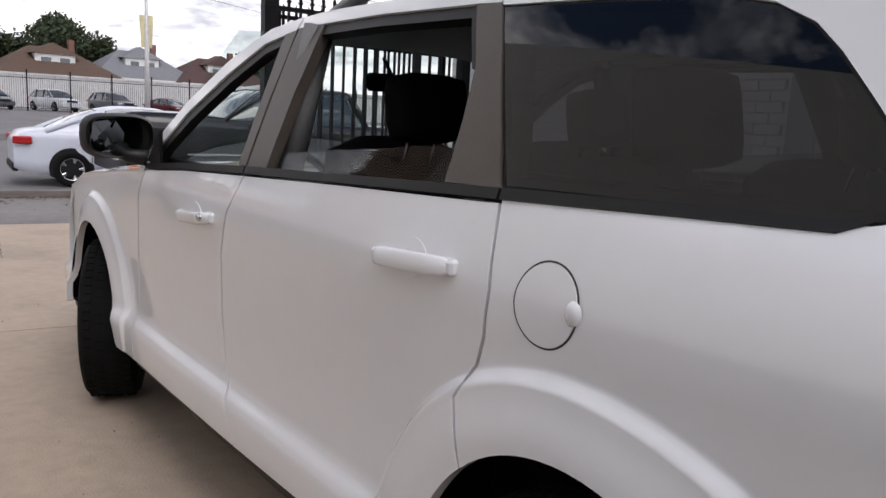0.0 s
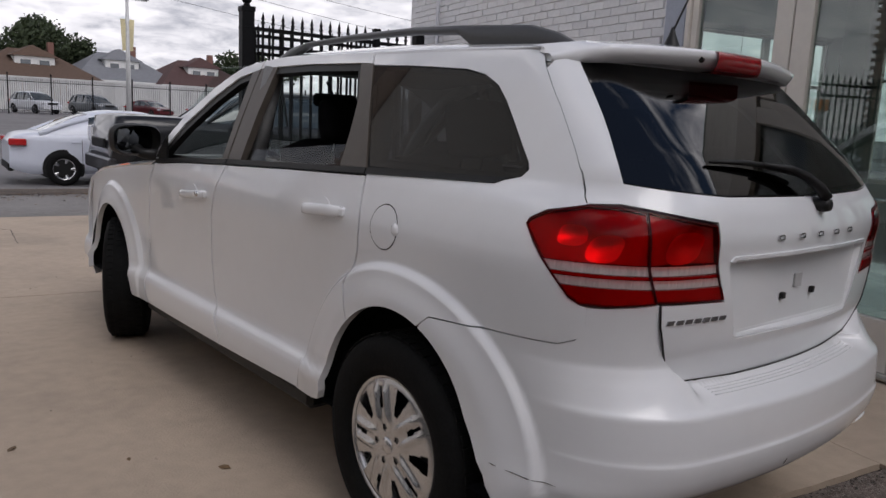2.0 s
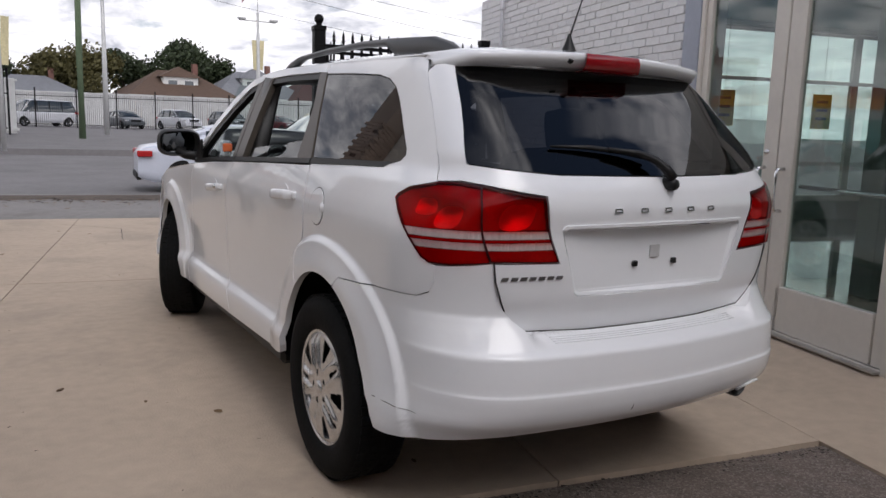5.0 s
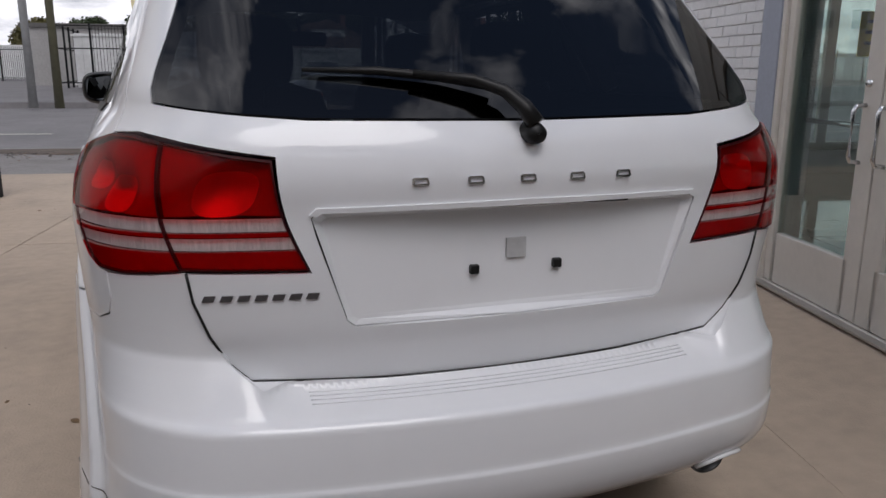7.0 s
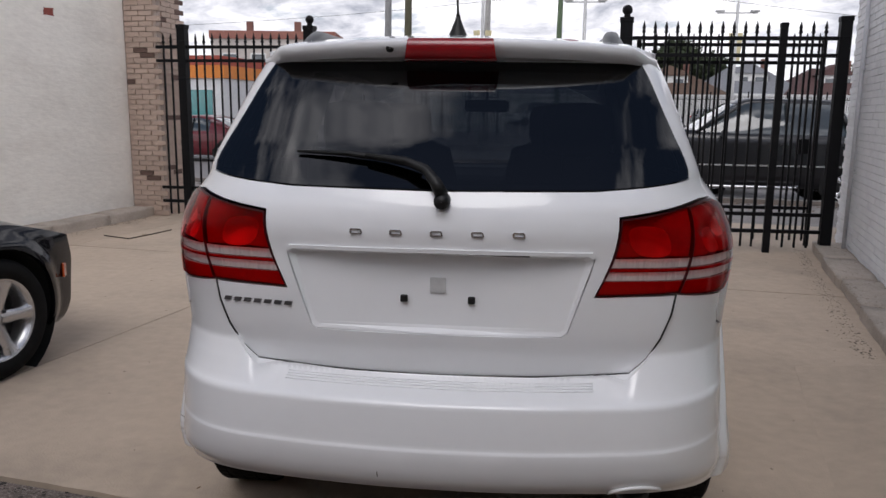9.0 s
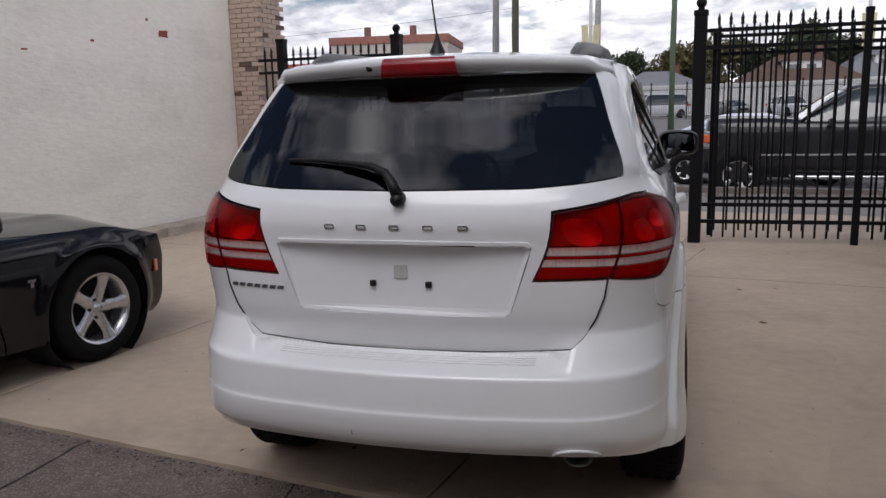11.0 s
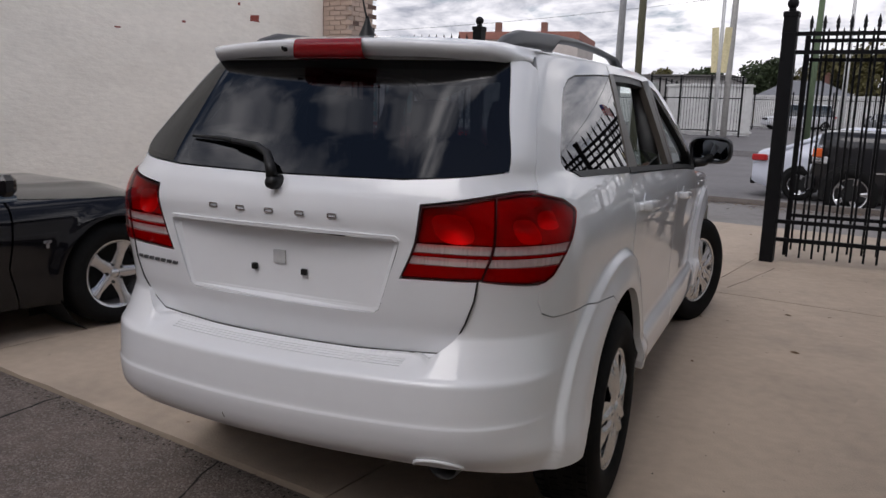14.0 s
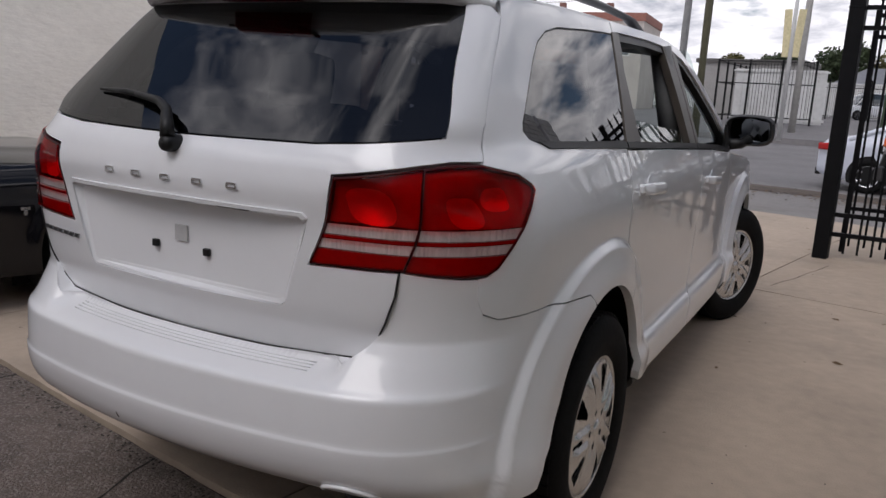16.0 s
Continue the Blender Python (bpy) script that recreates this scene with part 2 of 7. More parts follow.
def tube(points, radius, seg=8, bm=None, closed=False):
    """A round bar along points; radius may be a list."""
    bm = bm or bmesh.new()
    pts = [Vector(p) for p in points]
    rad = radius if isinstance(radius, (list, tuple)) else [radius] * len(pts)
    rings = []
    for i, p in enumerate(pts):
        d = (pts[min(i + 1, len(pts) - 1)] - pts[max(i - 1, 0)]).normalized()
        s = d.cross(Vector((0, 0, 1)))
        s = s.normalized() if s.length > 1e-3 else Vector((1, 0, 0))
        u = s.cross(d)
        rings.append([bm.verts.new(p + rad[i] * (math.cos(a) * s + math.sin(a) * u)) for a in [2 * math.pi * k / seg for k in range(seg)]])
    for r, q in zip(rings, rings[1:]):
        for k in range(seg):
            bm.faces.new((r[k], r[(k + 1) % seg], q[(k + 1) % seg], q[k]))
    bm.faces.new(rings[0])
    bm.faces.new(rings[-1][::-1])
    bmesh.ops.recalc_face_normals(bm, faces=bm.faces)
    return bm


def prism(outline, y0, y1, m=None):
    """A closed outline of (x, z) points pushed from y0 to y1."""
    bm = bmesh.new()
    a = [bm.verts.new((x, y0, z)) for x, z in outline]
    b = [bm.verts.new((x, y1, z)) for x, z in outline]
    n = len(a)
    bm.faces.new(a)
    bm.faces.new(b[::-1])
    for i in range(n):
        bm.faces.new((a[i], b[i], b[(i + 1) % n], a[(i + 1) % n]))
    bmesh.ops.recalc_face_normals(bm, faces=bm.faces)
    if m:
        bm.transform(m)
    return bm


def lathe(profile, seg=32, m=None, bm=None):
    """A turned shape round the x axis from (radius, x) points."""
    bm = bm or bmesh.new()
    rings = []
    for r, x in profile:
        rings.append([bm.verts.new((x, r * math.cos(2 * math.pi * k / seg), r * math.sin(2 * math.pi * k / seg))) for k in range(seg)])
    for a, b in zip(rings, rings[1:]):
        for k in range(seg):
            bm.faces.new((a[k], a[(k + 1) % seg], b[(k + 1) % seg], b[k]))
    if m:
        bm.transform(m)
    return bm


# ---- ground ----
STREET = pose(0, 9.3, 0, 0, 0, -9.6)   # u along the street, v across it
ALLEY = pose(0, 0, 0, 0, 0, -11.3)


def ground():
    bm = bmesh.new()
    bmesh.ops.create_grid(bm, x_segments=2, y_segments=2, size=700)
    g = part("ground", bm, mat("far_ground", (0.16, 0.155, 0.14), 0.95, vary=0.2, scale=0.05), None)
    g.location = (0, 0, -0.32)
    tagged(g, "flat bare ground of the district", "ground", kind="structure")

    def sheet(name, corners, z, depth, material, label, category):
        bm = bmesh.new()
        vs = [bm.verts.new((x, y, z)) for x, y in corners]
        f = bm.faces.new(vs)
        r = bmesh.ops.extrude_face_region(bm, geom=[f])
        for v in r["geom"]:
            if isinstance(v, bmesh.types.BMVert):
                v.co.z -= depth
        bmesh.ops.recalc_face_normals(bm, faces=bm.faces)
        ob = part(name, bm, material, None)
        return tagged(ob, label, category, kind="structure")

    s = STREET
    q = lambda u, v: tuple((s @ Vector((u, v, 0))).xy)
    sheet("pavement", [q(-60, 0.02), q(60, 0.02), q(60, 3.4), q(-60, 3.4)], -0.012, 0.14, WALK, "worn grey sidewalk strip with leaves and stains", "pavement")
    sheet("road", [q(-150, 3.4), q(150, 3.4), q(150, 22), q(-150, 22)], -0.21, 0.05, ROAD, "wide grey asphalt street", "road")
    V, F = [], []
    for i, (v, z) in enumerate(((21.98, -0.26), (22, 0.02), (26, 0.04), (34, 0.33), (110, 0.35), (110, -0.31))):
        V += [(*q(-150, v), z), (*q(150, v), z)]
        if i:
            F.append((2 * i - 2, 2 * i - 1, 2 * i + 1, 2 * i))
    tagged(mesh_ob("parking_lot", V, F, ROAD), "asphalt lot rising behind the street", "pavement", kind="structure")
    sheet("alley_asphalt", [(-9, 1.93), (-9, -16), (9, -16), (9, -1.12)], -0.012, 0.1, ASPHALT, "coarse old asphalt of the yard", "pavement")
    # lane lines of the street
    bm = bmesh.new()
    for u in range(-80, 80, 1):
        if u % 8 < 3:
            box(bm, (1.0, 0.12, 0.006), s @ Matrix.Translation((u + 0.5, 9.2, -0.207)))
    tagged(part("lane_line", bm, mat("road_paint", (0.55, 0.53, 0.45), 0.8, vary=0.3), None), "worn white dashes painted on the street", "lane line", kind="structure")
    # kerb stones along the street
    k = thing("kerb", Matrix(), "weathered concrete kerb along the street", "kerb", kind="structure")
    for u in range(-24, 24, 2):
        bm = boxm((1.98, 0.16, 0.25), s @ Matrix.Translation((u + 1, 3.37, -0.12)))
        part("kerb_stone", bm, WALK, k, bevel=0.012)


def slabs():
    """Concrete drive in slabs along the alley, with open joints."""
    d = thing("driveway", Matrix(), "tan concrete driveway slabs with dark joints and specks", "driveway", kind="structure")
    # along: x = c + 0.2 y; across: y = c - 0.167 x
    across = [0.42, 4.9, 9.28]
    along = [-8.4, -5.6, -2.85, -0.15, 2.55, 5.3]

    def meet(a, c):
        y = (c - 0.167 * a) / (1 + 0.167 * 0.2)
        return Vector((a + 0.2 * y, y, 0))
    g = 0.006
    for a0, a1 in zip(along, along[1:]):
        for c0, c1 in zip(across, across[1:]):
            cs = [meet(a0, c0), meet(a1, c0), meet(a1, c1), meet(a0, c1)]
            mid = sum(cs, Vector()) / 4
            cs = [c + (mid - c).normalized() * g * 1.4 for c in cs]
            bm = bmesh.new()
            top = []
            for k in range(4):
                p, q = cs[k], cs[(k + 1) % 4]
                n = 24
                for s in range(n):
                    v = p.lerp(q, s / n)
                    rough = 0.012 if (k == 0 and c0 == across[0]) else 0.0015
                    v = v + (mid - v).normalized() * rough * noise.noise(v * 7)
                    top.append(bm.verts.new((v.x, v.y, 0)))
            f = bm.faces.new(top)
            r = bmesh.ops.extrude_face_region(bm, geom=[f])
            for v in r["geom"]:
                if isinstance(v, bmesh.types.BMVert):
                    v.co.z = -0.12
            bmesh.ops.recalc_face_normals(bm, faces=bm.faces)
            part("slab", bm, CONCRETE, d)
    bed = boxm((24, 14, 0.1), pose(0, 5, -0.08, 0, 0, -10))
    part("joint_bed", bed, mat("dark_joint", (0.06, 0.05, 0.045), 0.95), d)


# ---- walls ----
def wall_x(y):
    return 2.10 + 0.235 * y


R_ANG = -math.degrees(math.atan(0.235))
RW = pose(wall_x(2.47), 2.47, 0, 0, 0, R_ANG)   # local y runs along the right wall towards the street, x into the building
L_ANG = -math.degrees(math.atan(0.14))
LW = pose(-5.03, 8.05, 0, 0, 0, L_ANG)           # local y along the left wall, x towards the drive


def walls():
    wl = 4.75
    w = tagged(part("wall_east", boxm((0.3, wl, 3.0), RW @ Matrix.Translation((0.17, wl / 2, 1.5))), MORTAR, None), "white painted brick side wall of the showroom", "wall", kind="structure")
    # bricks, laid proud of the joints: those seen over the car are pieces, the rest joined
    bw, bh = 0.205, 0.067
    bm = bmesh.new()
    box(bm, (0.02, bw - 0.006, bh - 0.006))
    bmesh.ops.bevel(bm, geom=list(bm.edges), offset=0.003, segments=1, affect="EDGES")
    me = bpy.data.meshes.new("brick")
    bm.to_mesh(me)
    bm.free()
    me.materials.append(WHITEBRICK)
    rnd = random.Random(4)
    rest_v, rest_f = [], []
    cv = [v.co.copy() for v in me.vertices]
    cf = [tuple(p.vertices) for p in me.polygons]
    count = 0
    for r in range(int(2.99 / bh)):
        for c in range(int(wl / bw) + 1):
            y = c * bw + (bw / 2 if r % 2 else 0)
            if y < 0.1 or y > wl - 0.1:
                continue
            z = (r + 0.5) * bh
            m = RW @ Matrix.Translation((0.014 + rnd.uniform(-0.003, 0.003), y, z)) @ Matrix.Rotation(rnd.uniform(-0.008, 0.008), 4, "X")
            if 1.75 < z < 2.55 and y < 3.3 and count < 190:
                count += 1
                b = new("brick", me)
                b.parent = w
                b.matrix_world = m
            else:
                n = len(rest_v)
                rest_v += [m @ v for v in cv]
                rest_f += [tuple(n + i for i in f) for f in cf]
    tagged(mesh_ob("bricks", rest_v, rest_f, WHITEBRICK, w), "white painted bricks", kind="stuff")
    # kerb at its foot
    k = thing("wall_kerb", Matrix(), "chipped concrete kerb at the foot of the white wall", "kerb", kind="structure")
    for i in range(4):
        bm = boxm((0.30, 1.0, 0.15), RW @ Matrix.Translation((-0.15 + 0.02 * (i % 2), 0.72 + i * 1.01, 0.025)))
        bmesh.ops.subdivide_edges(bm, edges=bm.edges, cuts=5, use_grid_fill=True)
        for v in bm.verts:
            v.co += 0.012 * noise.noise_vector(v.co * 6)
        part("kerb_stone", bm, mat("kerb_concrete", (0.45, 0.39, 0.33), 0.9, vary=0.2, bump=0.6, grime=0.5, grime_scale=3), k, smooth=True)
    # left wall: painted side with a bare brick end
    ll = 16.0
    tagged(part("wall_west", boxm((0.4, ll, 6.2), LW @ Matrix.Translation((-0.2, -ll / 2, 3.1))), STUCCO, None), "tall cream painted side wall with patches", "wall", kind="structure")
    e = tagged(part("wall_end", boxm((0.55, 0.55, 6.2), LW @ Matrix.Translation((0.19, 0.3, 3.1))), TANMORTAR, None), "bare tan brick pier at the end of the painted wall", "wall", kind="structure")
    for face in (0, 1):
        bm = boxm((0.198, 0.03, 0.058) if face == 0 else (0.03, 0.198, 0.058))
        me2 = bpy.data.meshes.new("brick")
        bm.to_mesh(me2)
        bm.free()
        me2.materials.append(TANBRICK)
        me3 = me2.copy()
        me3.materials[0] = mat("dark_brick", (0.12, 0.075, 0.06), 0.85, vary=0.2)
        for r in range(62):
            for c in range(3):
                o = (0.1 if r % 2 else 0.0) + 0.207 * c
                if o > 0.45:
                    continue
                b = new("brick", me3 if rnd.random() < 0.06 else me2)
                b.parent = e
                p = (-0.08 + 0.1 + o - 0.005, 0.02 + rnd.uniform(-0.003, 0.002), 0.04 + r * 0.067) if face == 0 else (0.47 + rnd.uniform(-0.003, 0.002), 0.13 + o, 0.04 + r * 0.067)
                b.matrix_world = LW @ Matrix.Translation(p)
    dk = mat("dark_brick", (0.1, 0.06, 0.05), 0.85)
    # small patches where the paint has come off the wall
    for y, z, sy, sz in ((-1.35, 2.51, 0.2, 0.10), (-1.62, 2.66, 0.05, 0.04), (-2.5, 2.35, 0.06, 0.03), (-3.4, 2.2, 0.09, 0.02)):
        bm = bmesh.new()
        vs = []
        for a in range(14):
            t = 2 * math.pi * a / 14
            k = 0.5 * (0.85 + 0.3 * rnd.random())
            vs.append(bm.verts.new((0, sy * k * max(-0.8, min(0.8, 1.3 * math.cos(t))), sz * k * max(-0.8, min(0.8, 1.3 * math.sin(t))))))
        f = bm.faces.new(vs)
        r = bmesh.ops.extrude_face_region(bm, geom=[f])
        for v in r["geom"]:
            if isinstance(v, bmesh.types.BMVert):
                v.co.x += 0.004
        bm.transform(LW @ Matrix.Translation((0.0, y, z)))
        tagged(part("wall_patch", bm, mat("bare_red_brick", (0.25, 0.06, 0.045), 0.9, vary=0.3, scale=30), None), "patch of bare red brick in the painted wall", "wall patch", kind="structure")
    # unseen wall, added to hold back low light from behind the car
    tagged(part("blocking_wall_south", boxm((12, 0.4, 6.0), pose(-2.5, -9.6, 3.0, 0, 0, -10)), mat("brown_brickwork", (0.24, 0.17, 0.135), 0.9, vary=0.2, scale=2.0, bump=0.4), None), "unseen brown wall added behind the yard to hold back light", "wall", kind="structure")
    lk = thing("wall_kerb", Matrix(), "low broken kerb at the foot of the cream wall", "kerb", kind="structure")
    for i in range(9):
        bm = boxm((0.3, 0.98, 0.14), LW @ Matrix.Translation((0.15, -0.4 - i * 1.0, 0.05)))
        bmesh.ops.subdivide_edges(bm, edges=bm.edges, cuts=5, use_grid_fill=True)
        for v in bm.verts:
            v.co += 0.016 * noise.noise_vector(v.co * 5)
        part("kerb_stone", bm, mat("kerb_concrete", (0.45, 0.39, 0.33)), lk, smooth=True)


# ---- iron fence ----
def fence_run(name, a, b, label, finial_every=1, lower=0.06, posts=(), second=False):
    a, b = Vector((*a, 0)), Vector((*b, 0))
    d = (b - a)
    n = max(2, round(d.length / 0.115))
    f = thing(name, Matrix.Translation(a) @ d.to_track_quat("Y", "Z").to_matrix().to_4x4(), label, "fence", kind="structure" if second else "")
    ln = d.length
    for z in (2.21, 2.04, 0.41, 0.23):
        part("rail", boxm((0.038, ln, 0.038), (0, ln / 2, z)), IRON, f)
    bm = bmesh.new()
    box(bm, (0.02, 0.02, 2.28 - lower), (0, 0, (2.28 + lower) / 2))
    # spear finial with a collar
    box(bm, (0.032, 0.032, 0.018), (0, 0, 2.272))
    cyl(bm, 0.017, 0.013, 0.03, Matrix.Translation((0, 0, 2.295)), 6)
    cyl(bm, 0.021, 0.002, 0.075, Matrix.Translation((0, 0, 2.345)), 6)
    me = bpy.data.meshes.new("picket")
    bm.to_mesh(me)
    bm.free()
    me.materials.append(IRON)
    for i in range(1, n):
        p = new("picket", me)
        p.parent = f
        p.location = (0, ln * i / n, 0)
    return f


def iron_post(x, y, h, w, ball=True, label="square black iron gate post with a ball finial"):
    p = thing("gate_post", pose(x, y, 0, 0, 0, -8), label, "gate post", "gate posts")
    part("shaft", boxm((w, w, h), (0, 0, h / 2)), IRON, p, bevel=0.004)
    part("collar", boxm((w * 1.12, w * 1.12, 0.05), (0, 0, h + 0.02)), IRON, p, bevel=0.005)
    part("collar", boxm((w * 1.05, w * 1.05, 0.02), (0, 0, h - 0.16)), IRON, p, bevel=0.005)
    if ball:
        bm = bmesh.new()
        cyl(bm, w * 0.3, w * 0.22, 0.05, Matrix.Translation((0, 0, h + 0.065)), 12)
        bmesh.ops.create_uvsphere(bm, u_segments=16, v_segments=10, radius=w * 0.42, matrix=Matrix.Translation((0, 0, h + 0.12)))
        part("finial", bm, IRON, p, smooth=True)
    return p


def gate_leaf(a, b, y_back):
    """An open gate leaf pushed back behind the fence: rails, close pickets, a diagonal stay."""
    ln = b[0] - a[0]
    g = thing("iron_gate", pose(a[0], a[1] + y_back, 0), "open black iron gate leaf standing behind the fence", "gate")
    for z in (2.16, 1.98, 0.46, 0.2):
        part("rail", boxm((ln, 0.034, 0.034), (ln / 2, 0, z)), IRON, g)
    bm = bmesh.new()
    box(bm, (0.02, 0.02, 2.1), (0, 0, 1.16))
    cyl(bm, 0.019, 0.002, 0.07, Matrix.Translation((0, 0, 2.245)), 6)
    me = bpy.data.meshes.new("picket")
    bm.to_mesh(me)
    bm.free()
    me.materials.append(IRON)
    n = round(ln / 0.128)
    for i in range(n):
        p = new("picket", me)
        p.parent = g
        p.location = (0.05 + (ln - 0.1) * i / (n - 1), 0, 0)
    for x in (0.0, ln):
        part("stile", boxm((0.045, 0.045, 2.16), (x, 0, 1.13)), IRON, g, bevel=0.004)
    part("latch", boxm((0.10, 0.05, 0.16), (ln * 0.93, -0.04, 1.12)), IRON, g, bevel=0.006)


def fences():
    iron_post(1.26, 6.47, 2.37, 0.125)
    iron_post(-2.45, 7.75, 2.42, 0.125)
    iron_post(-4.13, 7.82, 2.44, 0.11, False, "square black iron fence post by the wall")
    iron_post(3.42, 6.45, 2.38, 0.11, False, "square black iron fence post by the white wall")
    fence_run("iron_fence", (1.325, 6.47), (2.79, 6.46), "black wrought iron fence with spear finials")
    iron_post(2.83, 6.46, 2.32, 0.07, False, "slim black iron post of the gate")
    fence_run("iron_fence", (2.87, 6.46), (3.36, 6.45), "short black iron fence panel beside the white wall")
    gate_leaf((1.42, 6.47), (3.3, 6.47), 0.17)
    fence_run("iron_fence", (-4.07, 7.82), (-2.515, 7.75), "black iron gate panel with spear finials")
    fence_run("iron_fence", (-4.5, 7.84), (-4.19, 7.82), "short black iron panel by the brick wall end")


# ---- showroom front ----
def storefront():
    """Glass doors in cream metal frames; local y runs towards the street, x into the showroom."""
    s = RW
    f = thing("shop_front", s, "glazed showroom front with cream metal frames", "shop front", kind="structure")
    bx = lambda name, y0, y1, z0, z1, x0=-0.03, x1=0.09, material=FRAMEWHITE, label="": part(name, boxm((x1 - x0, y1 - y0, z1 - z0), ((x0 + x1) / 2, (y0 + y1) / 2, (z0 + z1) / 2)), material, f, label, bevel=0.004)
    bx("jamb", -0.17, 0.03, 0, 2.98, -0.035, 0.12, JAMBGREY, "blue grey painted jamb")
    bx("jamb", -0.215, -0.174, 0.12, 2.6)
    bx("sill", -9.0, -0.175, 0.105, 0.125, -0.03, 0.14)
    bx("step", -9.0, -0.174, 0.0, 0.104, -0.025, 0.3, CONCRETE)
    V = [(x, y, z) for y in (-9.0, -0.1) for x, z in ((-0.85, -0.02), (-0.85, 0.0015), (-0.03, 0.100), (-0.03, -0.02))]
    mesh_ob("apron", V, [(0, 1, 2, 3), (7, 6, 5, 4), (1, 5, 6, 2), (0, 4, 5, 1), (3, 2, 6, 7)], CONCRETE, f, "concrete apron rising to the sill")
    bx("head", -9.0, -0.12, 2.6, 2.75)
    part("lintel", boxm((0.36, 9.6, 0.25), (0.18, -4.6, 2.88)), STUCCO, f)
    for y in (-2.12, -3.6, -5.2, -6.8, -8.4):
        bx("mullion", y - 0.07, y + 0.07, 0.035, 2.6)
    for y0, y1 in ((-3.53, -2.19), (-5.13, -3.67), (-6.73, -5.27), (-8.33, -6.87)):
        bx("bottom_rail", y0, y1, 0.13, 0.42)
        part("pane", boxm((0.008, y1 - y0, 2.3), (0.03, (y0 + y1) / 2, 1.45)), SHOPGLASS, f)
    # a pair of doors
    for y0, y1, hinge in ((-1.072, -0.217, 1), (-2.045, -1.082, 0)):
        d = thing("door_1" if hinge else "door_2", s, "closed glass door in a cream metal frame with a pull handle", "door", kind="structure")
        b2 = lambda name, a, b, z0, z1: part(name, boxm((0.05, b - a, z1 - z0), (0.015, (a + b) / 2, (z0 + z1) / 2)), FRAMEWHITE, d, bevel=0.004)
        sw = 0.095
        b2("stile", y0, y0 + (0.13 if hinge else 0.08), 0.13, 2.58)
        b2("stile", y1 - (0.06 if hinge else 0.135), y1, 0.13, 2.58)
        b2("bottom_rail", y0 + sw, y1 - sw, 0.13, 0.42)
        b2("top_rail", y0 + sw, y1 - sw, 2.46, 2.58)
        part("pane", boxm((0.008, y1 - y0 - 0.12, 2.1), (0.02, (y0 + y1) / 2, 1.44)), SHOPGLASS, d)
        yh = y0 + 0.10 if hinge else y1 - 0.07
        part("pull_handle", tube([(-0.01, yh, 1.17), (-0.06, yh, 1.165), (-0.07, yh, 1.14), (-0.07, yh, 0.93), (-0.06, yh, 0.905), (-0.01, yh, 0.90)], 0.011, 8), CHROME, d, "polished steel pull handle", smooth=True)
        part("push_bar", tube([(0.1, y0 + 0.1, 1.06), (0.1, y1 - 0.1, 1.06)], 0.014, 8), CHROME, d, "steel push bar", smooth=True)
        if hinge:
            part("lock", lathe([(0.001, -0.022), (0.017, -0.022), (0.019, -0.008)], 14, Matrix.Translation((0, yh - 0.01, 1.27))), CHROME, d, smooth=True)
    part("threshold", boxm((0.1, 1.85, 0.012), (-0.03, -1.13, 0.117)), mat("dull_aluminium", (0.5, 0.48, 0.45), 0.4, 0.8), f)
    # inside: tiled floor, back wall, ceiling, columns
    tile_m = mat("grey_floor_tile", (0.17, 0.215, 0.205), 0.05, vary=0.08, scale=2, island=0.08)
    fl = tagged(part("floor", boxm((7.4, 13.7, 0.1), s @ Matrix.Translation((3.9, -2.3, 0.06))), mat("dark_grout", (0.15, 0.15, 0.15), 0.8), None), "polished grey tiled floor of the showroom", "floor", kind="structure")
    me = bpy.data.meshes.new("tile")
    bm = boxm((0.592, 0.592, 0.008))
    bm.to_mesh(me)
    bm.free()
    me.materials.append(tile_m)
    for i in range(12):
        for j in range(18):
            t = new("tile", me)
            t.parent = fl
            t.matrix_world = s @ Matrix.Translation((0.65 + i * 0.6, 4.2 - j * 0.6, 0.114))
    inner = mat("showroom_plaster", (0.33, 0.36, 0.32), 0.7)
    # back wall with wide windows towards the next street
    bk = boxm((0.2, 13.8, 0.7), s @ Matrix.Translation((7.6, -2.3, 0.35)))
    box(bk, (0.2, 13.8, 0.5), s @ Matrix.Translation((7.6, -2.3, 3.0)))
    edges = [-9.1, -7.0, -5.2, -3.4, -1.6, 0.2, 2.3, 4.45]
    for y in edges:
        box(bk, (0.2, 0.34, 2.3), s @ Matrix.Translation((7.6, y, 1.85)))
    tagged(part("wall_back", bk, inner, None), "back wall of the showroom with wide windows", "wall", kind="structure")
    for i, (a, b) in enumerate(zip(edges, edges[1:])):
        wd = thing("window_%d" % (i + 1), s @ Matrix.Translation((7.6, (a + b) / 2, 0)), "wide back window in a pale metal frame", "window", kind="structure")
        w2 = b - a - 0.34
        part("pane", boxm((0.008, w2 - 0.02, 2.28), (0, 0, 1.85)), SHOPGLASS, wd)
        for y, z, sy, sz in ((0, 0.74, w2, 0.07), (0, 2.96, w2, 0.07), (0, 2.3, w2, 0.05), (-w2 / 2 + 0.03, 1.85, 0.06, 2.2), (w2 / 2 - 0.03, 1.85, 0.06, 2.2), (0.2, 1.85, 0.05, 2.2)):
            part("window_frame", boxm((0.07, sy, sz), (0.0, y, z)), FRAMEWHITE, wd)
    tagged(part("wall_inner_south", boxm((7.4, 0.2, 3.0), s @ Matrix.Translation((3.8, -9.1, 1.5))), inner, None), "plain plaster side wall of the showroom", "wall", kind="structure")
    # street front, glazed from a low sill
    nf = boxm((7.2, 0.2, 0.4), s @ Matrix.Translation((3.9, 4.55, 0.2)))
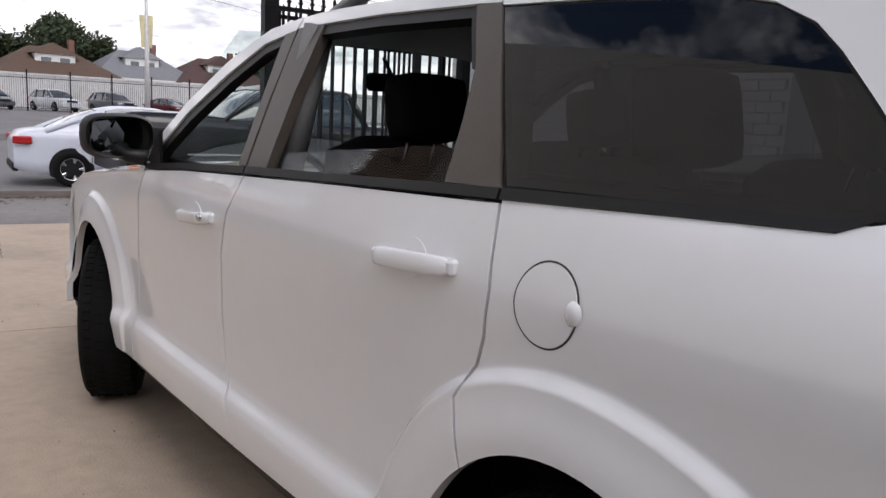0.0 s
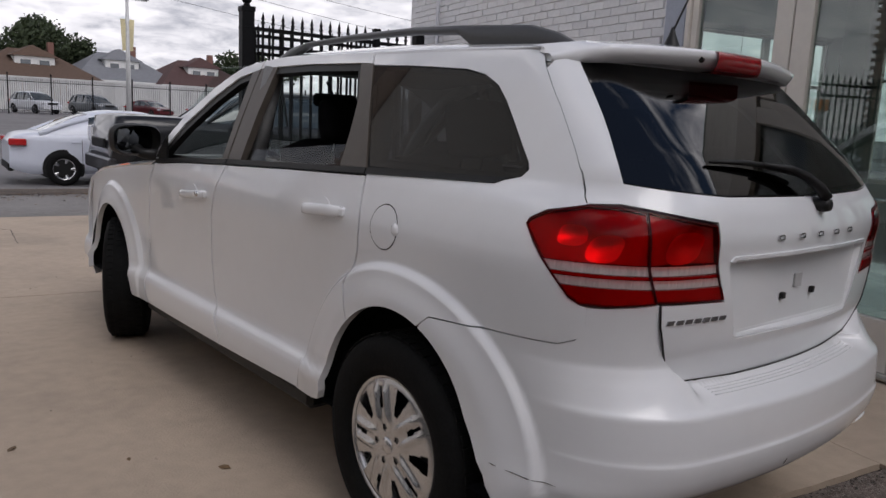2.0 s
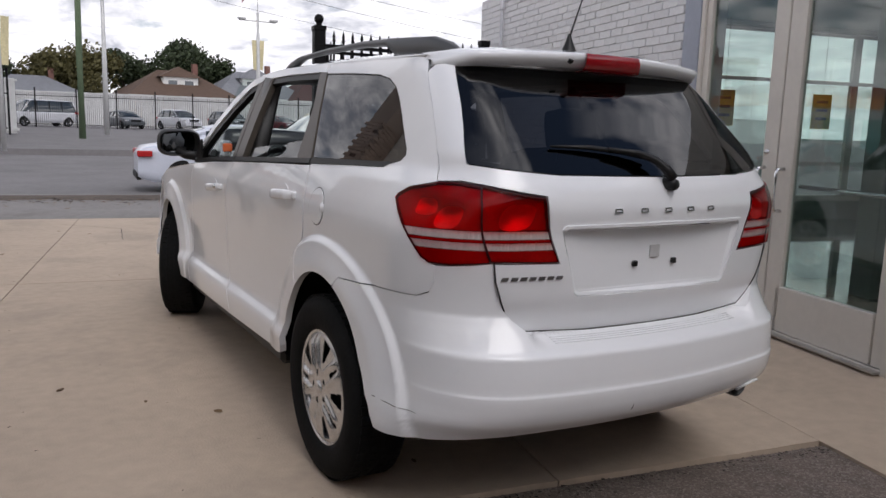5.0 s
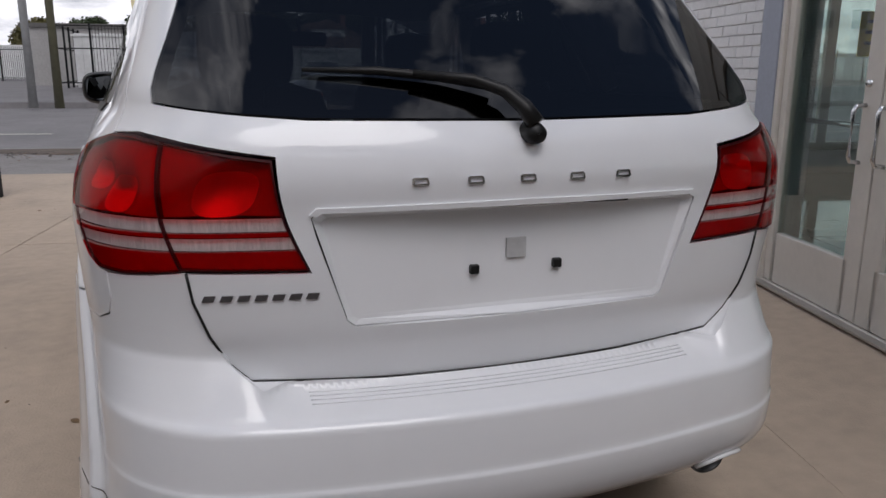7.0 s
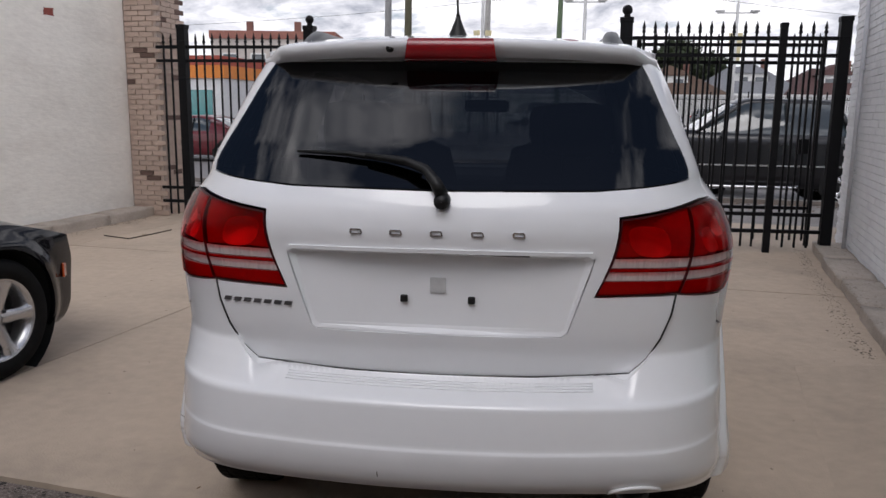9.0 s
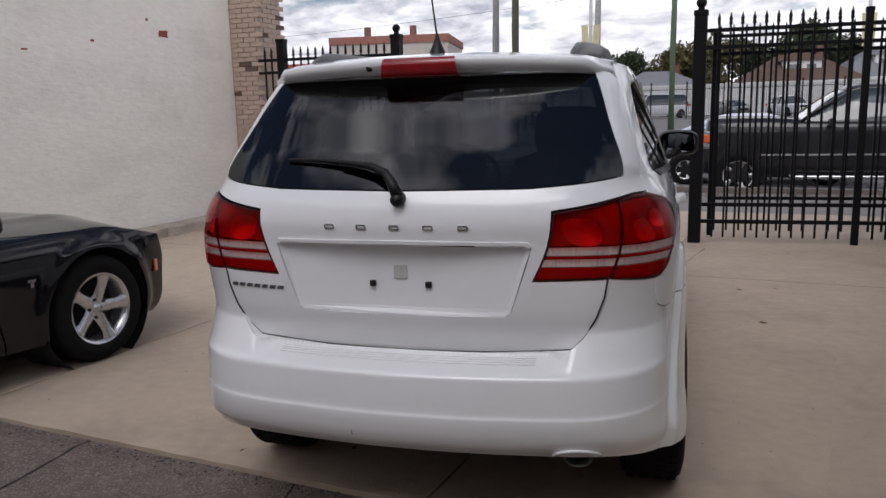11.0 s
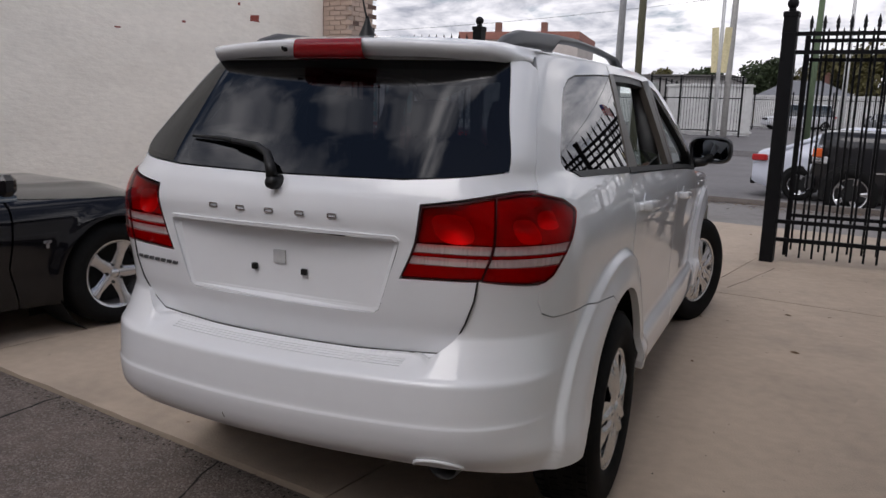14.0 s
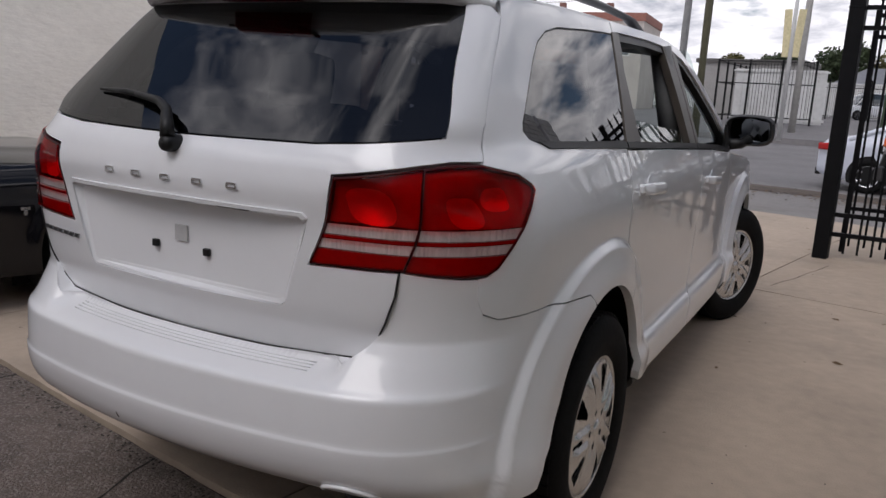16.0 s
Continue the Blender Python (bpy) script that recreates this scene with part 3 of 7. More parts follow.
    box(nf, (7.2, 0.2, 0.14), s @ Matrix.Translation((3.9, 4.55, 3.0)))
    tagged(part("wall_front", nf, inner, None), "glazed street front of the showroom", "wall", kind="structure")
    for i in range(5):
        wd = thing("window_%d" % (i + 11), s @ Matrix.Translation((1.05 + i * 1.44, 4.55, 0)), "tall street window in a cream metal frame", "window", kind="structure")
        part("pane", boxm((1.36, 0.008, 2.5), (0, 0, 1.69)), SHOPGLASS, wd)
        for x, z, sx, sz in ((0, 0.44, 1.44, 0.09), (0, 2.93, 1.44, 0.09), (0, 2.2, 1.44, 0.05), (-0.69, 1.69, 0.06, 2.5), (0.69, 1.69, 0.06, 2.5)):
            part("window_frame", boxm((sx, 0.07, sz), (x, 0, z)), FRAMEWHITE, wd)
    tagged(part("ceiling", boxm((7.6, 13.9, 0.15), s @ Matrix.Translation((4.0, -2.3, 3.08))), inner, None), "plain showroom ceiling", "ceiling", kind="structure")
    for i, (x, y) in enumerate(((1.6, -0.4), (2.6, -2.6))):
        c = tagged(part("column", boxm((0.22, 0.22, 3.0), s @ Matrix.Translation((x, y, 1.5))), inner, None, bevel=0.01), "pale square column inside the showroom", "column", kind="structure")
    yl = mat("yellow_sign_paint", (0.75, 0.5, 0.02), 0.5)
    for x, y in ((1.9, 4.2), (3.5, 4.2), (5.2, 4.2)):
        sg = thing("hanging_sign", s @ Matrix.Translation((x, y, 1.75)), "small yellow notice with dark marks", "sign")
        part("board", boxm((0.34, 0.01, 0.5)), yl, sg)
        for k in range(3):
            part("mark", boxm((0.2, 0.004, 0.04), (0, -0.008, 0.14 - 0.12 * k)), IRON, sg)
        part("cord", boxm((0.004, 0.004, 1.0), (0, 0, 0.75)), IRON, sg)


ground()
slabs()
walls()
fences()
storefront()

# ---- across the street ----
def fence_far():
    """White boarded fence with a slim iron fence in front of the lot."""
    b = thing("board_fence", STREET @ Matrix.Translation((0, 68.0, 0.33)), "long white boarded fence behind the lot", "fence")
    bm = bmesh.new()
    rnd = random.Random(2)
    for i in range(-150, 150):
        box(bm, (0.482, 0.04, 3.05 + rnd.uniform(-0.03, 0.03)), (i * 0.5, rnd.uniform(-0.015, 0.015), 1.525))
    tagged(part("boarding", bm, mat("white_boards", (0.58, 0.58, 0.57), 0.8, vary=0.15, scale=0.6, grime=0.3, grime_scale=0.4), b), kind="stuff")
    part("top_rail", boxm((150, 0.08, 0.08), (0, -0.05, 2.95)), mat("white_boards", (0.6, 0.6, 0.6)), b)
    f = thing("lot_fence", STREET @ Matrix.Translation((14, 54.0, 0.33)), "slim black iron fence along the far lot", "fence")
    bm = bmesh.new()
    for i in range(-300, 300):
        box(bm, (0.022, 0.022, 2.55), (i * 0.14, 0, 1.28))
    tagged(part("picket_row", bm, IRON, f), kind="stuff")
    for z in (2.35, 0.25):
        part("rail", boxm((84, 0.05, 0.05), (0, 0, z)), IRON, f)
    for i in range(-15, 15):
        part("post", boxm((0.10, 0.10, 2.95), (i * 2.8 + 0.4, 0, 1.475)), IRON, f)


def tall_fence():
    """High iron fence before a white boarded yard by the far pavement."""
    m = pose(-5.6, 40, 0.34, 0, 0, -4)
    f = thing("yard_fence", m, "high black iron fence round a white boarded yard", "fence")
    for k in range(4):
        part("post", boxm((0.09, 0.09, 3.05), (k * 1.5, 0, 1.525)), IRON, f)
    for k in range(8):
        part("side_post", boxm((0.09, 0.09, 3.05), (-0.1 * k, k * 1.9 + 1.9, 1.525)), IRON, f)
    for z in (2.95, 1.9, 0.3):
        part("rail", boxm((4.6, 0.05, 0.05), (2.25, 0, z)), IRON, f)
        part("side_rail", span((0, 0, z), (-0.8, 15.2, z), (0.05, 0.05)), IRON, f)
    bm = bmesh.new()
    for i in range(20):
        box(bm, (0.02, 0.02, 2.7), (1.6 + i * 0.145, 0, 1.6))
    tagged(part("picket_row", bm, IRON, f), kind="stuff")
    w = thing("yard_boarding", m, "white boarded wall of the yard behind the iron fence", "fence")
    bm = bmesh.new()
    rnd = random.Random(8)
    for i in range(11):
        box(bm, (0.385, 0.05, 2.7 + rnd.uniform(-0.05, 0.05)), (0.5 + i * 0.4, 2.6 + rnd.uniform(-0.02, 0.02), 1.35))
    tagged(part("boarding", bm, mat("white_boards", (0.58, 0.58, 0.57)), w), kind="stuff")
    part("top_rail", boxm((4.6, 0.09, 0.09), (2.5, 2.55, 2.6)), mat("white_boards", (0.58, 0.58, 0.57)), w)
    part("bottom_rail", boxm((4.6, 0.09, 0.12), (2.5, 2.55, 0.2)), mat("white_boards", (0.58, 0.58, 0.57)), w)
    sh = thing("low_building", pose(-5.2, 52, 0.3, 0, 0, -4), "low flat-roofed grey building behind the yard", "building")
    part("wall", boxm((6, 6, 3.3), (0, 0, 1.65)), mat("grey_block", (0.3, 0.29, 0.28), 0.9, vary=0.15, scale=1.0), sh)
    part("roof_edge", boxm((6.3, 6.3, 0.25), (0, 0, 3.4)), mat("roof_edge_dark", (0.1, 0.095, 0.09), 0.9), sh)


def house(x, y, ang, w, d, eave, ridge, wall, roof, label, dormer=True):
    h = thing("house", pose(x, y, 0, 0, 0, ang), label, "house", "houses across the street")
    wm = mat("house_wall_" + wall[0], wall[1], 0.85, vary=0.1, scale=1.5)
    rm = mat("shingles_" + roof[0], roof[1], 0.9, vary=0.2, scale=2.5, bump=0.6, bump_scale=12, stretch=(1, 1, 6))
    white = mat("house_white", (0.65, 0.65, 0.63), 0.7)
    pane = mat("house_pane", (0.06, 0.07, 0.08), 0.1, coat=1.0)
    part("wall", boxm((w, d, eave), (0, 0, eave / 2)), wm, h)
    o = 0.5
    e, q = (w / 2 + o, d / 2 + o), ridge - eave
    V = [(-e[0], -e[1], eave), (e[0], -e[1], eave), (e[0], e[1], eave), (-e[0], e[1], eave), (-w * 0.16, 0, ridge), (w * 0.16, 0, ridge), (-e[0], -e[1], eave - 0.18), (e[0], -e[1], eave - 0.18), (e[0], e[1], eave - 0.18), (-e[0], e[1], eave - 0.18)]
    r = mesh_ob("roof", V, [(0, 1, 5, 4), (1, 2, 5), (2, 3, 4, 5), (3, 0, 4), (0, 6, 7, 1), (1, 7, 8, 2), (2, 8, 9, 3), (3, 9, 6, 0), (6, 9, 8, 7)], rm, h)
    part("fascia", boxm((2 * e[0], 0.06, 0.2), (0, -e[1] - 0.02, eave - 0.1)), white, r)
    part("chimney", boxm((0.55, 0.55, 1.4), (w * 0.22, 0.4, ridge + 0.2)), mat("chimney_brick", (0.2, 0.1, 0.08), 0.9), r)
    if dormer:
        dz = eave + q * 0.30
        part("dormer", boxm((w * 0.34, 1.8, q * 0.42), (0, -d * 0.20, dz + q * 0.21)), white, h)
        V = [(-w * 0.21, -d * 0.2 - 1.1, dz + q * 0.42), (w * 0.21, -d * 0.2 - 1.1, dz + q * 0.42), (w * 0.21, -d * 0.2 + 1.3, dz + q * 0.42), (-w * 0.21, -d * 0.2 + 1.3, dz + q * 0.42), (0, -d * 0.2 - 0.3, dz + q * 0.82), (0, -d * 0.2 + 1.3, dz + q * 0.82)]
        mesh_ob("dormer_roof", V, [(0, 1, 4), (1, 2, 5, 4), (3, 0, 4, 5), (2, 3, 5)], rm, h)
        for k in (-1, 1):
            wn = part("window", boxm((w * 0.11, 0.06, q * 0.26), (k * w * 0.08, -d * 0.20 - 0.92, dz + q * 0.2)), white, h)
            part("pane", boxm((w * 0.085, 0.03, q * 0.2), (k * w * 0.08, -d * 0.20 - 0.955, dz + q * 0.2)), pane, wn)
    for k in (-0.32, 0.0, 0.32):
        wn = part("window", boxm((1.3, 0.08, 1.5), (k * w, -d / 2 - 0.02, eave * 0.55)), white, h)
        part("pane", boxm((1.1, 0.04, 1.3), (k * w, -d / 2 - 0.05, eave * 0.55)), pane, wn)
    part("porch_roof", boxm((w * 0.9, 1.8, 0.16), (0, -d / 2 - 0.9, eave * 0.92)), rm, h)
    for k in (-0.42, 0.42):
        part("porch_post", boxm((0.2, 0.2, eave * 0.9), (k * w, -d / 2 - 1.7, eave * 0.45)), white, h)
    return h


LEAF = mat("leaves", (0.034, 0.050, 0.018), 0.7, vary=0.5, scale=0.8)
LEAFY = mat("yellowing_leaves", (0.085, 0.075, 0.022), 0.7, vary=0.5, scale=0.8)
BARK = mat("bark", (0.1, 0.075, 0.055), 0.95, vary=0.3, bump=0.6)


def tree(x, y, h, r, seed, label="leafy street tree with a dense green crown", leaf=None, trunk=0.3):
    t = thing("tree", pose(x, y, -0.1), label, "tree", "trees across the street")
    rnd = random.Random(seed)
    part("trunk", tube([(0, 0, 0), (0.1, 0.05, h * 0.25), (0.0, 0.1, h * 0.5), (0.1, 0, h * 0.85)], [0.26, 0.2, 0.16, 0.05], 8), BARK, t, smooth=True)
    lobes = []
    for k in range(9):
        a = rnd.uniform(0, 6.28)
        q = rnd.uniform(0.1, 0.65) * r
        lobes.append((Vector((q * math.cos(a), q * math.sin(a), h * rnd.uniform(0.52, 0.9))), r * rnd.uniform(0.32, 0.55)))
        p = lobes[-1][0]
        part("limb", tube([(0, 0, h * 0.35), p * 0.55 + Vector((0, 0, h * 0.18)), p], [0.09, 0.06, 0.02], 6), BARK, t, smooth=True)
    V, F = [], []
    for c, q in lobes:
        for k in range(480):
            d = Vector((rnd.gauss(0, 1), rnd.gauss(0, 1), rnd.gauss(0, 1))).normalized() * q * (rnd.random() ** 0.33) * rnd.uniform(0.75, 1.15)
            p = c + Vector((d.x, d.y, d.z * 0.8))
            s = rnd.uniform(0.14, 0.34)
            ax = Vector((rnd.gauss(0, 1), rnd.gauss(0, 1), rnd.gauss(0, 1))).normalized()
            bx_ = ax.orthogonal().normalized()
            cx_ = ax.cross(bx_)
            n = len(V)
            V += [p - bx_ * s, p + cx_ * s * 0.6, p + bx_ * s, p - cx_ * s * 0.6]
            F.append((n, n + 1, n + 2, n + 3))
    tagged(mesh_ob("crown", V, F, leaf or LEAF, t), kind="stuff")
    return t


def street_lamp(x, y, h, banner=True, metal=None, bz=0.68, wide=1.0, label="pale steel lamp post with a yellow banner"):
    p = thing("street_lamp", pose(x, y, -0.02), label, "lamp post", "lamp posts")
    metal = metal or mat("pale_pole", (0.55, 0.55, 0.54), 0.5, 0.3)
    part("pole", tube([(0, 0, 0), (0, 0, h * 0.5), (0, 0, h)], [0.15 * wide, 0.12 * wide, 0.08 * wide], 12), metal, p, smooth=True)
    part("crossbar", boxm((2.2, 0.07, 0.07), (0, 0, h - 0.5)), metal, p)
    for s in (-1, 1):
        part("lantern", boxm((0.5, 0.22, 0.12), (s * 0.95, 0, h - 0.4)), metal, p, bevel=0.03)
    if banner:
        bn = mat("yellow_banner", (0.62, 0.55, 0.33), 0.8, vary=0.25, scale=1.5)
        for s in (-1, 1):
            part("banner", boxm((0.26, 0.02, 1.7), pose(s * 0.2, 0, h * bz, 0, 3 * s, 0)), bn, p, "weathered yellow banner")
    return p


def flag(x, y, z, a):
    """A small striped flag on a thin staff."""
    f = thing("flag", pose(x, y, z, 0, 0, a), "small red and white striped flag with a blue corner", "flag", "flags")
    red, white, blue = mat("flag_red", (0.42, 0.04, 0.05), 0.8), mat("flag_white", (0.7, 0.7, 0.68), 0.8), mat("flag_blue", (0.03, 0.04, 0.16), 0.8)
    part("staff", tube([(0, 0, -1.2), (0, 0, 1.05)], 0.02, 8), mat("pale_pole", (0.55, 0.55, 0.54)), f, smooth=True)
    sag = lambda u: (0.10 * math.sin(5 * u), -0.75 * u * u)
    for k in range(9):
        z0, z1 = 1.0 - k * 0.09, 1.0 - (k + 1) * 0.09
        us = np.linspace(0.02 if k > 3 else 0.34, 0.95, 9)
        surface([[(u, sag(u)[0] + d, z + sag(u)[1]) for z, d in ((z0, 0.0), (z1, 0.0), (z1, 0.006), (z0, 0.006))] for u in us], (red, white)[k % 2], "stripe", f, closed=True)
    surface([[(u, sag(u)[0] + d, z + sag(u)[1]) for z, d in ((1.0, 0.0), (0.64, 0.0), (0.64, 0.006), (1.0, 0.006))] for u in np.linspace(0.02, 0.34, 5)], blue, "canton", f, closed=True)


def wooden_pole(x, y, h, color, label):
    p = thing("utility_pole", pose(x, y, -0.1), label, "utility pole", "utility poles")
    mt = mat("pole_" + label.split()[0], color, 0.9, vary=0.2, bump=0.5)
    part("pole", tube([(0, 0, 0), (0, 0, h * 0.5), (0.05, 0, h)], [0.17, 0.15, 0.12], 12), mt, p, smooth=True)
    part("crossarm", boxm((2.4, 0.1, 0.12), (0, 0, h - 0.6)), mt, p)
    for k in (-1, -0.4, 0.4, 1):
        part("insulator", boxm((0.06, 0.06, 0.14), (k, 0, h - 0.47)), IRON, p)
    return p


def wire(a, b, sag):
    a, b = Vector(a), Vector(b)
    pts = [a.lerp(b, t) - Vector((0, 0, sag * 4 * t * (1 - t))) for t in np.linspace(0, 1, 16)]
    tagged(part("overhead_wire", tube(pts, 0.010, 5), IRON, None), "thin black overhead wire between poles", "wire", "overhead wires")


fence_far()
tall_fence()
house(16.2, 89.3, 4, 11, 9, 3.6, 6.5, ("tan", (0.4, 0.3, 0.2)), ("brown", (0.11, 0.07, 0.05)), "tan bungalow with a brown hipped roof and dormer")
house(25.1, 90.4, 3, 10.5, 9, 3.8, 6.9, ("white", (0.5, 0.5, 0.5)), ("grey", (0.2, 0.205, 0.22)), "pale house with a grey hipped roof")
house(33.7, 89.3, 5, 11, 9, 3.7, 6.7, ("redbrick", (0.28, 0.16, 0.12)), ("maroon", (0.085, 0.045, 0.042)), "brick bungalow with a dark maroon roof and dormer")
house(2.0, 93.9, 2, 10, 9, 3.3, 5.4, ("tan", (0.4, 0.3, 0.2)), ("grey", (0.2, 0.205, 0.22)), "tan bungalow with a grey hipped roof", False)
house(-27.8, 98.6, -6, 11, 9, 3.6, 6.6, ("redbrick", (0.28, 0.16, 0.12)), ("brown", (0.11, 0.07, 0.05)), "brick bungalow with a brown roof and dormer")
for i, (x, y, h, r, lf) in enumerate(((19.0, 96, 10.5, 5.0, LEAF), (22.6, 99, 9.0, 4.0, LEAF), (8.0, 96, 8.6, 5.0, LEAFY), (3.5, 98, 8.6, 4.6, LEAFY), (-1.6, 97, 8.4, 4.2, LEAF), (40.5, 96, 8.4, 4.6, LEAF), (-10.2, 104, 7.6, 4.0, LEAF), (-15.8, 106, 7.2, 3.6, LEAFY), (48, 98, 9.2, 4.6, LEAF), (12.4, 99, 9.8, 4.8, LEAF), (-34, 98, 8.8, 4.4, LEAF))):
    tree(x, y, h, r, i + 3, leaf=lf)
street_lamp(12.0, 44.0, 7.6)
street_lamp(3.6, 44.0, 8.2, False, label="tall pale steel lamp post with a crossbar")
street_lamp(-1.5, 30.5, 8.5, bz=0.46, wide=0.6)
wooden_pole(2.0, 40.0, 9.0, (0.10, 0.14, 0.08), "green painted wooden utility pole in the far lot")
wooden_pole(-4.5, 30.0, 9.5, (0.095, 0.09, 0.055), "mossy wooden utility pole by the far kerb")
wooden_pole(-1.62, 37.0, 9.5, (0.36, 0.35, 0.33), "thick grey concrete utility pole by the yard fence")
wooden_pole(-5.5, 31.0, 8.4, (0.25, 0.25, 0.25), "slim grey utility pole by the far kerb")
wire((-4.5, 30, 8.9), (60, 40, 7.5), 1.6)
wire((-4.5, 30, 8.6), (60, 42, 6.6), 1.8)
wire((2.0, 40, 8.4), (60, 48, 6.5), 1.5)
wire((-60, 36, 7.8), (-4.5, 30, 8.7), 1.8)
wire((2.0, 40, 7.6), (-60, 44, 7.4), 1.6)


def corner_shop():
    b = thing("shop_building", pose(-19.6, 62, 0, 0, 0, 6), "two-storey shop with red brick parapet and white side wall", "building")
    part("wall", boxm((9.5, 9, 6.9), (0, 0, 3.45)), mat("pale_render", (0.52, 0.47, 0.43), 0.85, vary=0.1, scale=1.0, grime=0.3, grime_scale=0.4), b)
    part("parapet", boxm((9.7, 9.2, 0.6), (0, 0, 7.12)), mat("red_parapet", (0.30, 0.13, 0.10), 0.85, vary=0.15, scale=4), b)
    for k in (-3, 1):
        part("chimney", boxm((0.5, 0.5, 1.0), (k, 1, 8.2)), mat("chimney_brick", (0.2, 0.1, 0.08)), b)
    for k in range(4):
        w = part("window", boxm((1.2, 0.1, 1.5), (-3.3 + 2.2 * k, -4.52, 5.0)), mat("house_white", (0.65, 0.65, 0.63)), b)
        part("pane", boxm((1.0, 0.05, 1.3), (-3.3 + 2.2 * k, -4.57, 5.0)), mat("house_pane", (0.06, 0.07, 0.08)), w)
    a = thing("petrol_station", pose(-19.5, 38, 0, 0, 0, -8), "white station shop with an orange band and teal sides", "building")
    part("wall", boxm((12, 6, 3.4), (0, 0, 1.7)), mat("station_white", (0.6, 0.6, 0.6), 0.7), a)
    part("band", boxm((12.2, 6.2, 0.6), (0, 0, 3.2)), mat("orange_band", (0.6, 0.2, 0.03), 0.6), a)
    part("roof", boxm((11, 5, 0.5), (0, 0, 3.75)), mat("red_roof", (0.3, 0.07, 0.05), 0.8), a)
    for k in range(5):
        part("shop_window", boxm((1.6, 0.08, 1.9), (-4.6 + 2.3 * k, -3.02, 1.4)), mat("teal_pane", (0.05, 0.22, 0.22), 0.15, coat=1.0), a)


corner_shop()

# ---- the white SUV: its outer surface ----
def pchip(xs, ys):
    """A smooth curve through points that doesn't overshoot."""
    xs, ys = np.array(xs, float), np.array(ys, float)
    h, d = np.diff(xs), np.diff(ys) / np.diff(xs)
    m = np.zeros(len(xs))
    for i in range(1, len(xs) - 1):
        if d[i - 1] * d[i] > 0:
            w1, w2 = 2 * h[i] + h[i - 1], h[i] + 2 * h[i - 1]
            m[i] = (w1 + w2) / (w1 / d[i - 1] + w2 / d[i])
    m[0], m[-1] = d[0], d[-1]

    def f(x):
        x = np.clip(np.asarray(x, float), xs[0], xs[-1])
        i = np.clip(np.searchsorted(xs, x) - 1, 0, len(xs) - 2)
        t = (x - xs[i]) / h[i]
        return (ys[i] * (1 + 2 * t) * (1 - t) ** 2 + h[i] * m[i] * t * (1 - t) ** 2 + ys[i + 1] * t * t * (3 - 2 * t) + h[i] * m[i + 1] * t * t * (t - 1))
    return f


def smooth01(t):
    t = np.clip(t, 0, 1)
    return t * t * (3 - 2 * t)


AXLE_R, AXLE_F, HUB = 0.915, 3.80, 0.358
side_w = pchip([0.2, 0.28, 0.33, 0.40, 0.455, 0.478, 0.512, 0.535, 0.65, 0.80, 0.95, 1.02, 1.05, 1.09, 1.15, 1.205, 1.235, 1.40, 1.58, 1.64],
               [0.82, 0.862, 0.882, 0.888, 0.886, 0.879, 0.856, 0.851, 0.850, 0.856, 0.866, 0.870, 0.869, 0.862, 0.846, 0.829, 0.818, 0.755, 0.682, 0.65])
rear_y = pchip([0.3, 0.70, 0.727, 0.80, 0.85, 0.97, 1.05, 1.12, 1.19, 1.225, 1.27, 1.40, 1.572, 1.65],
               [0.12, 0.11, 0.098, 0.072, 0.058, 0.046, 0.044, 0.036, 0.052, 0.072, 0.104, 0.235, 0.42, 0.52])
back_taper = pchip([0.3, 0.6, 1.1, 1.18, 1.26, 1.7], [0.02, 0.03, 0.036, 0.048, 0.086, 0.09])


def flare(y, z):
    """How far the wheel arch stands out from the side."""
    f = 0.0
    for yw, a, b in ((0.937, 0.565, 0.592), (AXLE_F, 0.512, 0.592)):
        a = np.where(y < yw, 0.655, a) if yw < 2 else a
        s = np.sqrt(((y - yw) / a) ** 2 + (np.maximum(z - HUB, 0) / b) ** 2)
        ahead = (y - yw) * (1 if yw < 2 else -1)
        fade = 1 - 0.7 * smooth01((0.56 - z) / 0.2) * smooth01(ahead / 0.2)
        f = f + fade * (0.024 * smooth01((1.0 - s) / 0.05) + 0.022 * smooth01((0.97 - s) / 0.2))
    return f


tail_w = pchip([0.2, 0.28, 0.33, 0.40, 0.455, 0.50, 0.535, 0.56], [0.80, 0.835, 0.848, 0.858, 0.857, 0.853, 0.851, 0.8505])


def base_half(y, z):
    sill = np.where(np.asarray(z) < 0.535, side_w(z) - tail_w(z), 0.0) * (1 - smooth01((y - 0.75) / 0.35))
    return side_w(z) - sill - back_taper(z) * np.maximum(0, 1.35 - y) ** 2 - 0.012 * np.maximum(0, y - 2.6) ** 2 - 0.05 * np.maximum(0, y - 3.9) ** 2


def half_width(y, z):
    return base_half(y, z) + flare(y, z)


